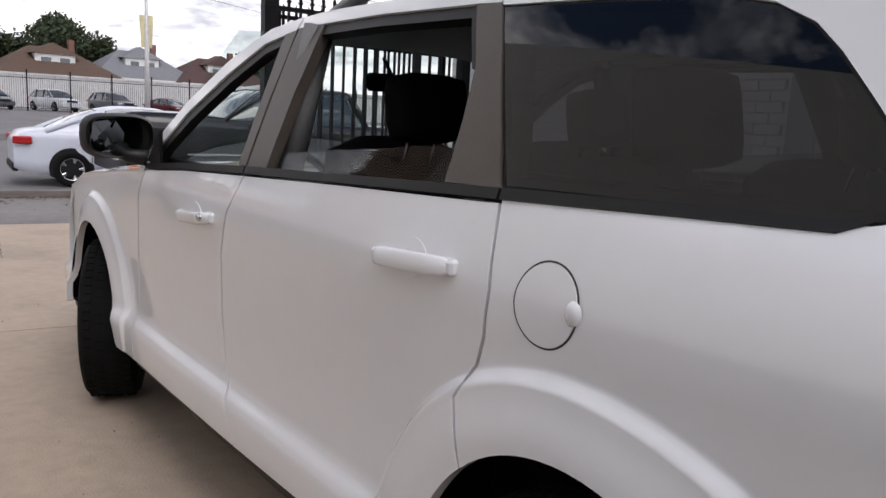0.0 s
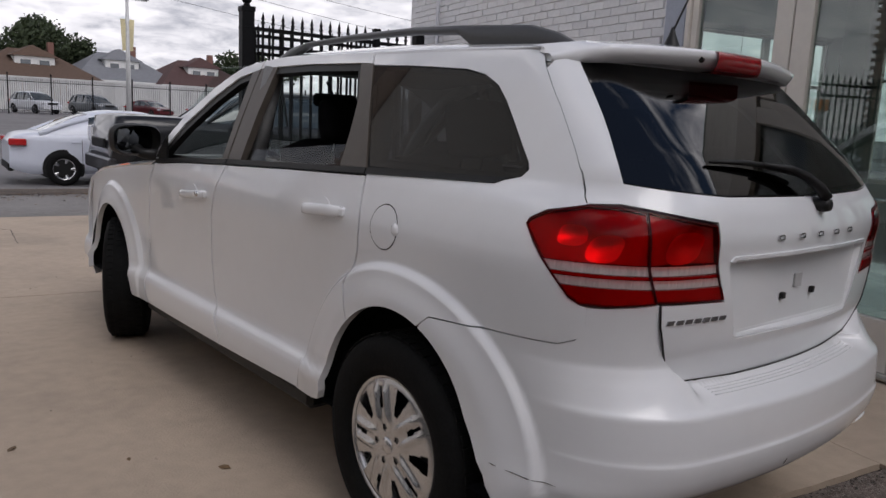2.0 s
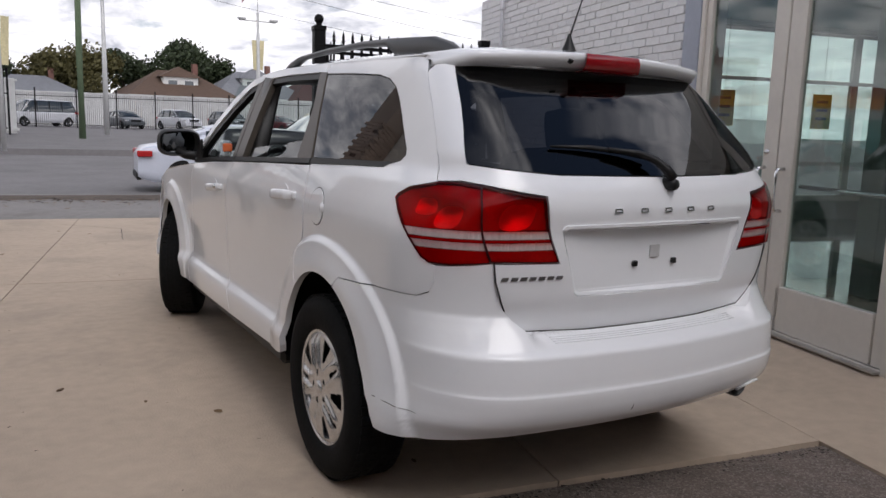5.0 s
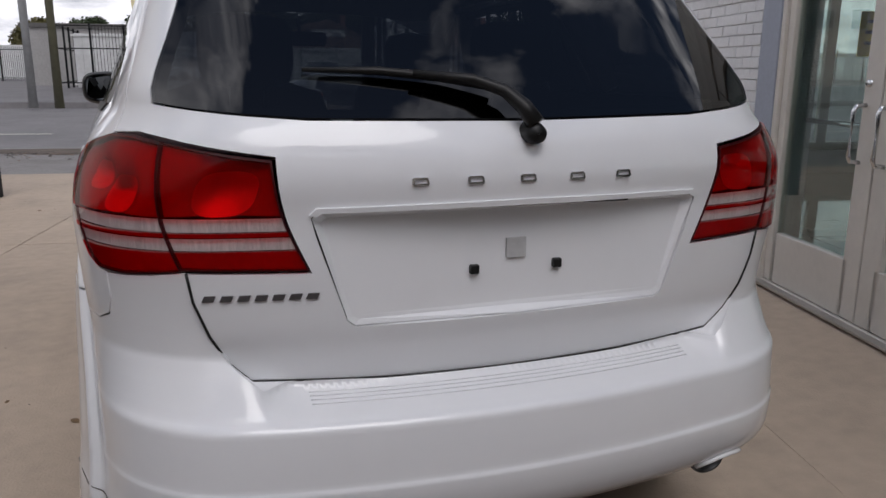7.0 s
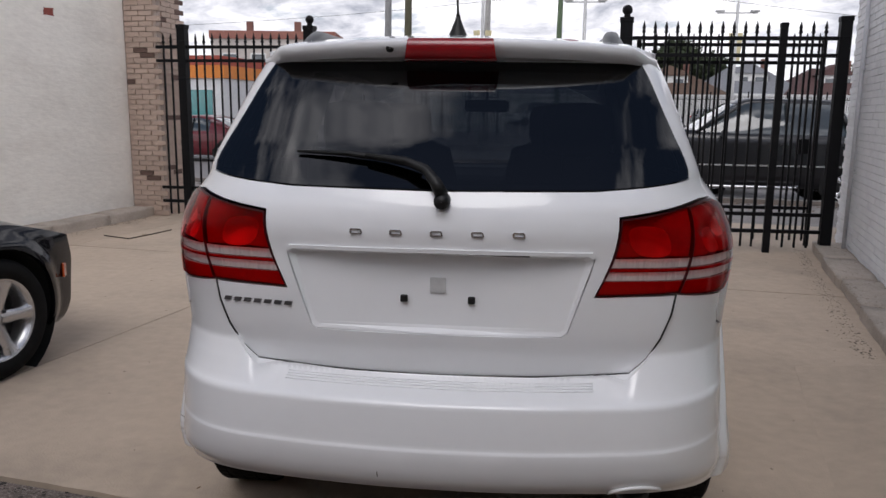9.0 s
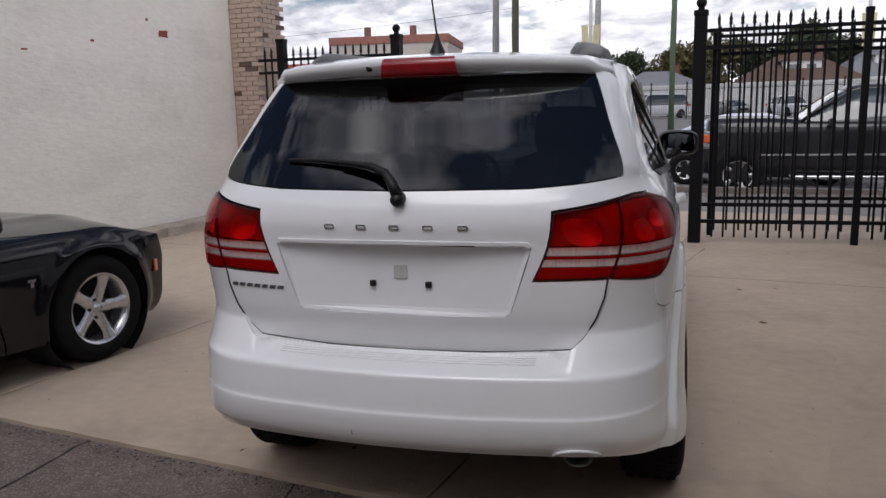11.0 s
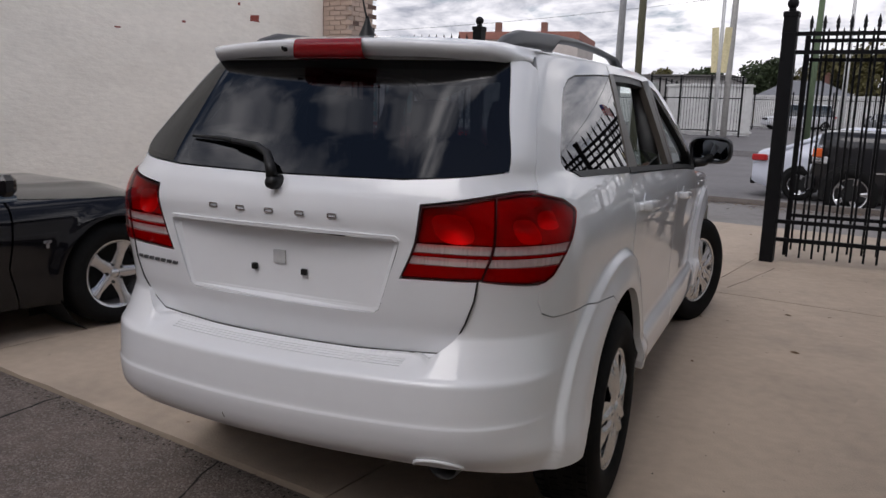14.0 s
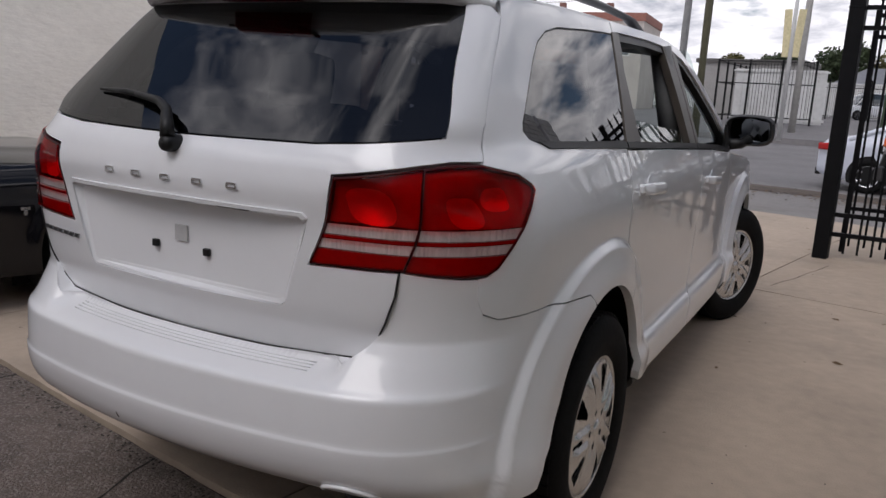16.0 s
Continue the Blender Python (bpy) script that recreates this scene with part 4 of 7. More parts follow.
class Shell:
    """Half of the body by u and height: u to 1 across the back, 1 to 2 round the corner, then metres along the side."""

    def __init__(self, rear, width, bow, cx, cy, middle=None):
        self.rear, self.width, self.bow, self.cx, self.cy = rear, width, bow, cx, cy
        self.middle = middle or rear

    def ends(self, z):
        r = self.rear(z)
        yc = r + self.cy(z)
        w = self.width(yc, z)
        return r, yc, w, w - self.cx(z)

    def at(self, u, z):
        u, z = np.asarray(u, float), np.asarray(z, float)
        s, a = np.where(u < 0, -1.0, 1.0), np.abs(u)
        r, yc, w, xc = self.ends(z)
        k = self.bow(z)
        ra = np.minimum(a, 1)
        rm = r + (self.middle(z) - r) * (1 - smooth01((ra - 0.84) / 0.16))
        x0, y0 = ra * xc, rm + k * (ra * xc) ** 2
        t = np.clip(a - 1, 0, 1)
        p0x, p0y = xc, r + k * xc ** 2
        h0 = 0.56 * (w - xc)
        sl = 2 * k * xc
        p1x, p1y = p0x + h0, p0y + h0 * sl
        dw = (self.width(yc + 0.01, z) - self.width(yc - 0.01, z)) / 0.02
        h1 = 0.56 * (yc - p0y)
        p2x, p2y = w - dw * h1, yc - h1
        b = [(1 - t) ** 3, 3 * t * (1 - t) ** 2, 3 * t * t * (1 - t), t ** 3]
        xb = b[0] * p0x + b[1] * p1x + b[2] * p2x + b[3] * w
        yb = b[0] * p0y + b[1] * p1y + b[2] * p2y + b[3] * yc
        ys = yc + np.maximum(a - 2, 0)
        xs = self.width(ys, z)
        x = np.where(a <= 1, x0, np.where(a <= 2, xb, xs))
        y = np.where(a <= 1, y0, np.where(a <= 2, yb, ys))
        return np.stack([s * (x + flare(y, z)), y, z + 0 * x], -1)

    def normal(self, u, z):
        e = 0.004
        du = self.at(np.asarray(u) + e, z) - self.at(np.asarray(u) - e, z)
        dz = self.at(u, np.asarray(z) + e) - self.at(u, np.asarray(z) - e)
        n = np.cross(du, dz)
        return n / np.linalg.norm(n, axis=-1, keepdims=True)

    def u_of(self, x, y, z):
        """The u of the place on the surface nearest to x, y at that height."""
        us = np.r_[np.linspace(0, 1, 80), np.linspace(1, 2, 160)[1:], np.linspace(2, 6.2, 900)[1:]]
        p = self.at(us, np.full(len(us), z))
        i = int(np.argmin((p[:, 0] - abs(x)) ** 2 + (p[:, 1] - y) ** 2))
        return float(us[i]) * (-1 if x < 0 else 1)


def const(c):
    return lambda z: c + 0 * np.asarray(z, float)


BODY = Shell(rear_y, base_half, pchip([0.3, 1.2, 1.27, 1.65], [0.19, 0.19, 0.21, 0.2]), pchip([0.3, 1.2, 1.3, 1.65], [0.28, 0.28, 0.17, 0.15]), pchip([0.3, 1.2, 1.3, 1.65], [0.42, 0.42, 0.26, 0.22]))
bump_y = pchip([0.3, 0.36, 0.41, 0.45, 0.50, 0.540, 0.552, 0.561, 0.60, 0.655, 0.672, 0.680, 0.686, 0.692, 0.712, 0.722, 0.76, 0.80, 0.83, 0.97],
               [0.13, 0.085, 0.040, -0.004, -0.027, -0.0345, -0.035, -0.0310, -0.030, -0.027, -0.0255, -0.021, -0.012, 0.004, 0.070, 0.094, 0.090, 0.082, 0.066, 0.046])
bump_corner = pchip([0.3, 0.36, 0.41, 0.45, 0.50, 0.540, 0.552, 0.561, 0.60, 0.655, 0.672, 0.681, 0.690, 0.710, 0.74, 0.775, 0.80, 0.83, 0.97],
                    [0.13, 0.085, 0.040, -0.004, -0.027, -0.0345, -0.035, -0.0310, -0.030, -0.027, -0.0255, -0.020, -0.009, 0.008, 0.030, 0.054, 0.066, 0.065, 0.046])
bump_out = pchip([0.3, 0.38, 0.42, 0.485, 0.540, 0.552, 0.561, 0.672, 0.682, 0.70, 0.74, 0.80, 0.97], [-0.006, 0.014, 0.022, 0.029, 0.034, 0.0345, 0.0315, 0.030, 0.024, 0.012, 0.004, 0.0, 0.0])


def bump_half(y, z):
    return base_half(y, z) + bump_out(z) * (1 - smooth01((y - 0.22) / 0.14))


BUMPER = Shell(bump_corner, bump_half, const(0.19), pchip([0.3, 0.7, 0.82, 0.97], [0.30, 0.30, 0.28, 0.28]), pchip([0.3, 0.45, 0.52, 0.97], [0.34, 0.39, 0.42, 0.42]), bump_y)

DOOR_ROWS = [0.36, 0.385, 0.41, 0.43, 0.445, 0.458, 0.468, 0.477, 0.486, 0.495, 0.504, 0.512, 0.52, 0.53, 0.545] + list(np.arange(0.57, 1.21, 0.024))
PAINT = mat("white_car_paint", (0.86, 0.868, 0.885), 0.4, vary=0.012, scale=2, coat=1.0, grime=0.04, grime_scale=2.5, dark=(0.5, 0.47, 0.42))
BLACKTRIM = mat("black_trim", (0.010, 0.010, 0.010), 0.45, vary=0.15, scale=20, spec=0.35)
GREYTRIM = mat("pillar_trim", (0.085, 0.072, 0.06), 0.4, vary=0.1, scale=20)
RUBBER = mat("tyre_rubber", (0.011, 0.011, 0.011), 0.8, vary=0.25, scale=14, bump=0.1, spec=0.1)
CABIN = mat("dark_cabin", (0.010, 0.010, 0.011), 0.85, vary=0.2, scale=8, spec=0.06)
CABINGREY = mat("grey_cabin_trim", (0.2, 0.2, 0.2), 0.7, vary=0.1, scale=8)
COVER = mat("silver_wheel_cover", (0.68, 0.68, 0.68), 0.27, 0.8, vary=0.08, scale=12, grime=0.2, grime_scale=8)
TINT = glass("tinted_glass", (0.055, 0.058, 0.065), ior=1.74)
SIDETINT = glass("tinted_side_glass", (0.06, 0.063, 0.07), ior=1.6, power=3.4)
CLEAR = glass("clear_glass", (0.75, 0.82, 0.8), ior=1.5)
REDLENS = glass("red_lens", (0.9, 0.022, 0.028), rough=0.02, ior=1.3)
CLEARLENS = glass("clear_lens", (0.92, 0.9, 0.9), rough=0.02, ior=1.4)
SILVER = mat("lamp_reflector", (0.88, 0.85, 0.84), 0.25, 0.4, vary=0.35, scale=60, stretch=(3, 3, 0.15))
LAMPRED = mat("lamp_red_plastic", (0.34, 0.012, 0.018), 0.3, vary=0.2, scale=9)
BOWL = mat("bright_bowl", (0.88, 0.84, 0.82), 0.38, 0.8, vary=0.12, scale=40)
LAMPDARK = mat("lamp_dark_edge", (0.05, 0.003, 0.005), 0.35, spec=0.3)

from mathutils.geometry import delaunay_2d_cdt


def side_u(shell, y, z):
    yc = float(shell.ends(z)[1])
    return 2 + y - yc if y >= yc else corner_u(shell, y, z)


def corner_u(shell, y, z):
    us = np.linspace(1, 2, 200)
    p = shell.at(us, np.full(200, z))
    return float(us[int(np.argmin(abs(p[:, 1] - y)))])


def rear_u(shell, x, z):
    xc = float(shell.ends(z)[3])
    if abs(x) <= xc:
        return x / xc
    us = np.linspace(1, 2, 200)
    p = shell.at(us, np.full(200, z))
    return math.copysign(float(us[int(np.argmin(abs(p[:, 0] - abs(x))))]), x)


def S(*pts, shell=None):
    """Side points (y, z) as (u, z), with steps between so that lines stay straight on the body."""
    out = []
    for (y0, z0), (y1, z1) in zip(pts, pts[1:]):
        n = max(1, int(math.hypot(y1 - y0, z1 - z0) / 0.035))
        out += [(y0 + (y1 - y0) * k / n, z0 + (z1 - z0) * k / n) for k in range(n)]
    out.append(pts[-1])
    return [(side_u(shell or BODY, y, z), z) for y, z in out]


def T(*pts, shell=None):
    """Places (x, y, z) near the surface as (u, z)."""
    out = []
    for a, b in zip(pts, pts[1:]):
        n = max(1, int(math.dist(a, b) / 0.03))
        out += [[p + (q - p) * k / n for p, q in zip(a, b)] for k in range(n)]
    out.append(pts[-1])
    return [((shell or BODY).u_of(*p), p[2]) for p in out]


def R(*pts, shell=None):
    """Back points (x, z) as (u, z)."""
    return [(rear_u(shell or BODY, x, z), z) for x, z in pts]


def both(half):
    """A half outline from the middle to the middle, closed with its mirror image."""
    return list(half) + [(-u, z) for u, z in reversed(half) if abs(u) > 1e-6]


def area2(poly):
    return sum(a[0] * b[1] - b[0] * a[1] for a, b in zip(poly, poly[1:] + poly[:1]))


def dense(poly, step):
    out = []
    for a, b in zip(poly, poly[1:] + poly[:1]):
        n = max(1, int(math.hypot(b[0] - a[0], b[1] - a[1]) / step))
        out += [(a[0] + (b[0] - a[0]) * k / n, a[1] + (b[1] - a[1]) * k / n) for k in range(n)]
    return out


def rounded(poly, r, n=4):
    """Corners cut to soft curves of about that size."""
    out = []
    m = len(poly)
    for i in range(m):
        p, a, b = Vector(poly[i]), Vector(poly[i - 1]), Vector(poly[(i + 1) % m])
        da, db = a - p, b - p
        ra, rb = min(r, da.length * 0.45), min(r, db.length * 0.45)
        s, e = p + da.normalized() * ra, p + db.normalized() * rb
        for k in range(n + 1):
            t = k / n
            out.append(tuple(s * (1 - t) ** 2 + p * 2 * t * (1 - t) + e * t * t))
    return out


def inset(poly, d):
    s = 1 if area2(poly) > 0 else -1
    out = []
    m = len(poly)
    for i in range(m):
        a, p, b = Vector(poly[i - 1]), Vector(poly[i]), Vector(poly[(i + 1) % m])
        e1, e2 = (p - a), (b - p)
        e1 = e1.normalized() if e1.length > 1e-9 else e2.normalized()
        e2 = e2.normalized() if e2.length > 1e-9 else e1
        n = Vector((-e1.y - e2.y, e1.x + e2.x)) * s
        n = n.normalized() if n.length > 1e-6 else Vector((-e1.y, e1.x)) * s
        out.append((p.x + n.x * d, p.y + n.y * d))
    return out


def inside(poly, pts):
    x, y = pts[:, 0], pts[:, 1]
    c = np.zeros(len(pts), bool)
    a = np.array(poly)
    b = np.roll(a, -1, 0)
    for (x0, y0), (x1, y1) in zip(a, b):
        if y0 != y1:
            c ^= ((y0 > y) != (y1 > y)) & (x < (x1 - x0) * (y - y0) / (y1 - y0) + x0)
    return c


def panel(name, shell, poly, material, parent, label="", holes=(), offset=0.0, gap=0.0025, flange=0.028, res=0.035, smooth_corners=0.0, depth_of=None, arches=False, rows=None):
    """A sheet-metal or glass panel: an outline in (u, z) cut out of a shell, with turned-in edges."""
    if smooth_corners:
        poly = rounded(poly, smooth_corners)
    if area2(poly) < 0:
        poly = poly[::-1]
    loops = [dense(inset(poly, gap), res)]
    for h in holes:
        h = h if area2(h) > 0 else h[::-1]
        loops.append(dense(inset(h, -gap), res))
    lo, hi = np.min(loops[0], 0), np.max(loops[0], 0)
    zs = np.arange(lo[1] + res / 2, hi[1], res * 0.7) if rows is None else np.array([z for z in rows if lo[1] < z < hi[1]])
    gx, gy = np.meshgrid(np.arange(lo[0] + res / 2, hi[0], res), zs)
    g = np.stack([gx.ravel(), gy.ravel()], 1)
    if arches:
        # finer rings where the wheel arches stand out
        sg = np.sign(lo[0] + hi[0])
        if rows is not None:
            sg = 0
        xyz = shell.at(g[:, 0], g[:, 1])
        near = np.zeros(len(g), bool)
        rings = []
        for yw, yo, ea, eo in ((AXLE_R, 0.937, 0.395, 0.565), (AXLE_F, AXLE_F, 0.40, 0.512)):
            near |= (np.sqrt(((xyz[:, 1] - yo) / (np.where(xyz[:, 1] < yo, 0.655, eo) if yo < 2 else eo)) ** 2 + (np.maximum(xyz[:, 2] - HUB, 0) / 0.592) ** 2) < 1.02) & (xyz[:, 1] > 0.27) & (abs(g[:, 0]) > 1.05)
            for k in (0.1, 0.25, 0.42, 0.58, 0.70, 0.78, 0.83, 0.87, 0.91, 0.95, 0.99, 1.04):
                for a in np.linspace(-4, 184, 110):
                    y, z = yw + (yo - yw) * k + (ea + ((0.655 if a > 90 and yo < 2 else eo) - ea) * k) * math.cos(radians(a)), HUB + (0.452 + 0.14 * k) * math.sin(radians(a))
                    if z > 0.33 and y > 0.27:
                        u = side_u(shell, y, z)
                        rings += [(u * q, z) for q in ((sg,) if sg else (1, -1))]
        g = np.concatenate([g[~near], np.array(rings)]) if rings else g
    keep = inside(loops[0], g)
    for h in loops[1:]:
        keep &= ~inside(h, g)
    edge = np.array([p for l in loops for p in l])
    if len(g):
        g = g[keep]
    if len(g):
        far = np.array([np.min((edge[:, 0] - p[0]) ** 2 + (edge[:, 1] - p[1]) ** 2) for p in g]) > ((0.4 if not arches else 0.22) * res) ** 2
        g = g[far]
    verts = [Vector(p) for p in edge] + [Vector(p) for p in g]
    edges, n0 = [], 0
    for l in loops:
        edges += [(n0 + i, n0 + (i + 1) % len(l)) for i in range(len(l))]
        n0 += len(l)
    vo, _, fo, *_ = delaunay_2d_cdt(verts, edges, [], 0, 1e-6)
    P = np.array([tuple(v) for v in vo])
    T = np.array([f for f in fo if len(f) == 3])
    cen = P[T].mean(1)
    ok = inside(loops[0], cen)
    for h in loops[1:]:
        ok &= ~inside(h, cen)
    T = T[ok]
    N3 = shell.normal(P[:, 0], P[:, 1])
    off = offset if depth_of is None else offset + depth_of(P[:, 0], P[:, 1])
    V3 = shell.at(P[:, 0], P[:, 1]) + N3 * (np.asarray(off)[..., None] if np.ndim(off) else off)
    if depth_of is not None:
        e = 0.003
        f = lambda u, z: shell.at(u, z) + shell.normal(u, z) * (offset + depth_of(u, z))[..., None]
        nn = np.cross(f(P[:, 0] + e, P[:, 1]) - f(P[:, 0] - e, P[:, 1]), f(P[:, 0], P[:, 1] + e) - f(P[:, 0], P[:, 1] - e))
        N3 = nn / np.linalg.norm(nn, axis=1, keepdims=True)
    fn = np.cross(V3[T[:, 1]] - V3[T[:, 0]], V3[T[:, 2]] - V3[T[:, 0]])
    bad = (fn * N3[T].mean(1)).sum(1) < 0
    T[bad] = T[bad][:, ::-1]
    V, F, NN = [tuple(v) for v in V3], [tuple(t) for t in T], [tuple(n) for n in N3]
    if flange:
        # boundary edges of the kept faces, turned inwards
        count = {}
        for t in F:
            for a, b in ((t[0], t[1]), (t[1], t[2]), (t[2], t[0])):
                count[(a, b)] = 1
        for (a, b) in [e for e in count if (e[1], e[0]) not in count]:
            va, vb, na, nb = V3[a], V3[b], N3[a], N3[b]
            side = np.cross(vb - va, (na + nb) / 2)
            side = side / (np.linalg.norm(side) + 1e-12)
            i = len(V)
            V += [tuple(va), tuple(vb), tuple(vb - nb * flange), tuple(va - na * flange)]
            NN += [tuple(side)] * 4
            F.append((i, i + 3, i + 2, i + 1))
    return mesh_ob(name, V, F, material, parent, label, normals=NN)


def ellipse_arc(yw, a0, a1, n, k=1.0):
    a, b = (0.395, 0.452) if yw == AXLE_R else (0.40, 0.452)
    return [(yw + a * k * math.cos(radians(t)), HUB + b * k * math.sin(radians(t))) for t in np.linspace(a0, a1, n)]


def surface(rows, material, name, parent, label="", closed=False):
    """A smooth skin through rows of points."""
    V, F = [], []
    n = len(rows[0])
    for r in rows:
        V += [tuple(p) for p in r]
    for i in range(len(rows) - 1):
        for j in range(n - (0 if closed else 1)):
            F.append((i * n + j, i * n + (j + 1) % n, (i + 1) * n + (j + 1) % n, (i + 1) * n + j))
    return mesh_ob(name, V, F, material, parent, label, smooth=True)


class FlatGlass:
    """The rear window: on the body, with the even curve of bent glass."""
    at = BODY.at

    @staticmethod
    def normal(u, z):
        p = BODY.at(u, z)
        zz = np.clip(p[..., 2], 1.33, 1.50)
        slope = (rear_y(zz + 0.03) - rear_y(zz - 0.03)) / 0.06
        x = p[..., 0]
        n = np.stack([0.08 * x + np.sign(x) * 0.30 * smooth01((np.abs(x) - 0.38) / 0.22), -1 + 0 * x, slope], -1)
        return n / np.linalg.norm(n, axis=-1, keepdims=True)


class FlatSide:
    """The quarter window: on the body, with an even curve."""
    at = BODY.at

    @staticmethod
    def normal(u, z):
        p = BODY.at(u, z)
        y = np.clip(p[..., 1], 0.5, 1.4)
        n = np.stack([np.sign(u) * (1 + 0 * y), -0.03 - 0.05 * (1.4 - y), 0.36 + 0.10 * (p[..., 2] - 1.4)], -1)
        return n / np.linalg.norm(n, axis=-1, keepdims=True)


GATE_LINE = [(0.63, 0.57, 1.556), (0.672, 0.48, 1.456), (0.70, 0.39, 1.345), (0.722, 0.335, 1.265), (0.745, 0.297, 1.207)]
GLASS_SIDE = [(0.665, 0.242, 1.262), (0.62, 0.36, 1.43), (0.575, 0.49, 1.579)]
GATE_EDGE = [(1.150, 0.962), (1.137, 0.905), (1.09, 0.838), (1.027, 0.78), (0.95, 0.733), (0.49, 0.722), (0, 0.720)]
LAMP_TOP = [(1.345, 1.196), (0.895, 1.166)]
roof_c = pchip([0.45, 0.6, 1.2, 1.8, 2.3, 2.75], [1.652, 1.664, 1.690, 1.697, 1.684, 1.635])
roof_e = pchip([0.45, 0.6, 2.05, 2.2, 2.40, 2.75], [1.608, 1.614, 1.622, 1.613, 1.585, 1.425])


def suv():
    c = thing("suv", Matrix(), "white sport utility vehicle with open windows parked on the driveway", "car")
    qwin = S((1.345, 1.572), (1.265, 1.42), (1.168, 1.232), (0.78, 1.241), (0.556, 1.247), (0.524, 1.254), (0.512, 1.270), (0.518, 1.292), (0.612, 1.400), (0.668, 1.462), (0.712, 1.502), (0.775, 1.533), (0.86, 1.550), (1.10, 1.563))
    for s in (1, -1):
        m = lambda pts: [(u * s, z) for u, z in pts]
        # rear door
        rd = panel("rear_door", BODY, m(S((1.17, 1.203), (1.7, 1.182), (2.225, 1.157), (2.29, 1.044), (2.345, 0.913), (2.365, 0.709), (2.34, 0.57), (2.27, 0.467), (2.215, 0.40), (2.205, 0.355), (1.8, 0.366), (1.37, 0.378), (1.325, 0.385), *ellipse_arc(AXLE_R, 8, 52, 10), (1.205, 0.835), (1.168, 0.905), (1.150, 0.962), (1.142, 1.048), (1.158, 1.146))), PAINT, c, arches=True, rows=DOOR_ROWS)
        fd = panel("front_door", BODY, m(S((2.23, 1.157), (2.7, 1.133), (3.07, 1.103), (3.13, 1.0), (3.19, 0.8), (3.21, 0.6), (3.20, 0.45), (3.16, 0.345), (2.7, 0.349), (2.21, 0.355), (2.22, 0.40), (2.275, 0.467), (2.345, 0.57), (2.37, 0.709), (2.35, 0.913), (2.295, 1.044))), PAINT, c, arches=True, rows=DOOR_ROWS)
        panel("front_fender", BODY, m(S((3.075, 1.10), (3.5, 1.06), (4.0, 1.0), (4.4, 0.92), (4.58, 0.8), (4.62, 0.6), (4.6, 0.38), (4.22, 0.35), *ellipse_arc(AXLE_F, 0, 180, 30), (3.38, 0.34), (3.165, 0.342), (3.205, 0.45), (3.215, 0.6), (3.195, 0.8), (3.135, 1.0))), PAINT, c, arches=True)
        lampout = [(1.66, 1.203), (1.861, 1.180), (1.945, 1.156), (1.958, 1.140), (1.905, 1.105), (1.776, 1.035), (1.66, 0.968), (1.60, 0.953), (1.555, 0.949)]
        quarter_out = [(1.555, 0.949), (1.556, 0.896), (1.59, 0.86), (1.684, 0.841), (1.922, 0.837)] + S((0.62, 0.830), (0.735, 0.826)) + S(*ellipse_arc(AXLE_R, 109, 52, 14)) + S((1.20, 0.835), (1.163, 0.905), (1.145, 0.962), (1.137, 1.048), (1.153, 1.146), (1.165, 1.205), (1.168, 1.228), (1.27, 1.42), (1.352, 1.576), (1.37, 1.615), (1.0, 1.613), (0.75, 1.611)) + T((0.620, 0.60, 1.609), *GATE_LINE)
        qp = panel("quarter_panel", BODY, m(quarter_out + lampout[:-1]), PAINT, c, holes=[m(inset(qwin, -0.004) if area2(qwin) > 0 else inset(qwin[::-1], -0.004))], gap=0.0014, res=0.03, arches=True)
        panel("quarter_glass", FlatSide, m(qwin), SIDETINT, c, "dark tinted side glass", offset=-0.002, gap=0.001, flange=0.0)
        qring = qwin if area2(qwin) > 0 else qwin[::-1]
        panel("glass_edge", BODY, m(inset(qring, -0.006)), BLACKTRIM, c, "black printed edge of the side glass", offset=-0.005, gap=0, flange=0, holes=[m(inset(qring, 0.016))])
        panel("belt_moulding", BODY, m(S((0.56, 1.246), (0.8, 1.240), (1.17, 1.228), (1.17, 1.207), (0.8, 1.222), (0.6, 1.228))), BLACKTRIM, c, offset=0.004, gap=0, flange=0.012)
        panel("belt_moulding", BODY, m(S((1.175, 1.228), (1.7, 1.206), (2.225, 1.183), (2.225, 1.160), (1.7, 1.184), (1.175, 1.206))), BLACKTRIM, rd, offset=0.005, gap=0.001, flange=0.02)
        panel("belt_moulding", BODY, m(S((2.232, 1.183), (2.7, 1.157), (3.07, 1.127), (3.07, 1.106), (2.7, 1.136), (2.232, 1.160))), BLACKTRIM, fd, offset=0.005, gap=0.001, flange=0.02)
        # window frames
        panel("window_frame", BODY, m(S((1.378, 1.616), (1.8, 1.622), (2.21, 1.612), (2.213, 1.578), (2.05, 1.583), (1.8, 1.588), (1.42, 1.583), (1.362, 1.58))), PAINT, rd, offset=0.003, gap=0.001)
        panel("window_frame", BODY, m(S((2.222, 1.611), (2.40, 1.588), (2.63, 1.495), (2.87, 1.355), (3.03, 1.215), (3.10, 1.118), (3.06, 1.11), (2.98, 1.19), (2.83, 1.315), (2.6, 1.448), (2.40, 1.540), (2.225, 1.573))), PAINT, fd, offset=0.003, gap=0.001)
        panel("window_seal", BODY, m(S((1.40, 1.583), (1.8, 1.588), (2.05, 1.583), (2.10, 1.580), (2.10, 1.555), (1.8, 1.562), (1.44, 1.558), (1.38, 1.45), (1.355, 1.45))), BLACKTRIM, rd, "black rubber window seal", offset=-0.004, gap=0, flange=0.03)
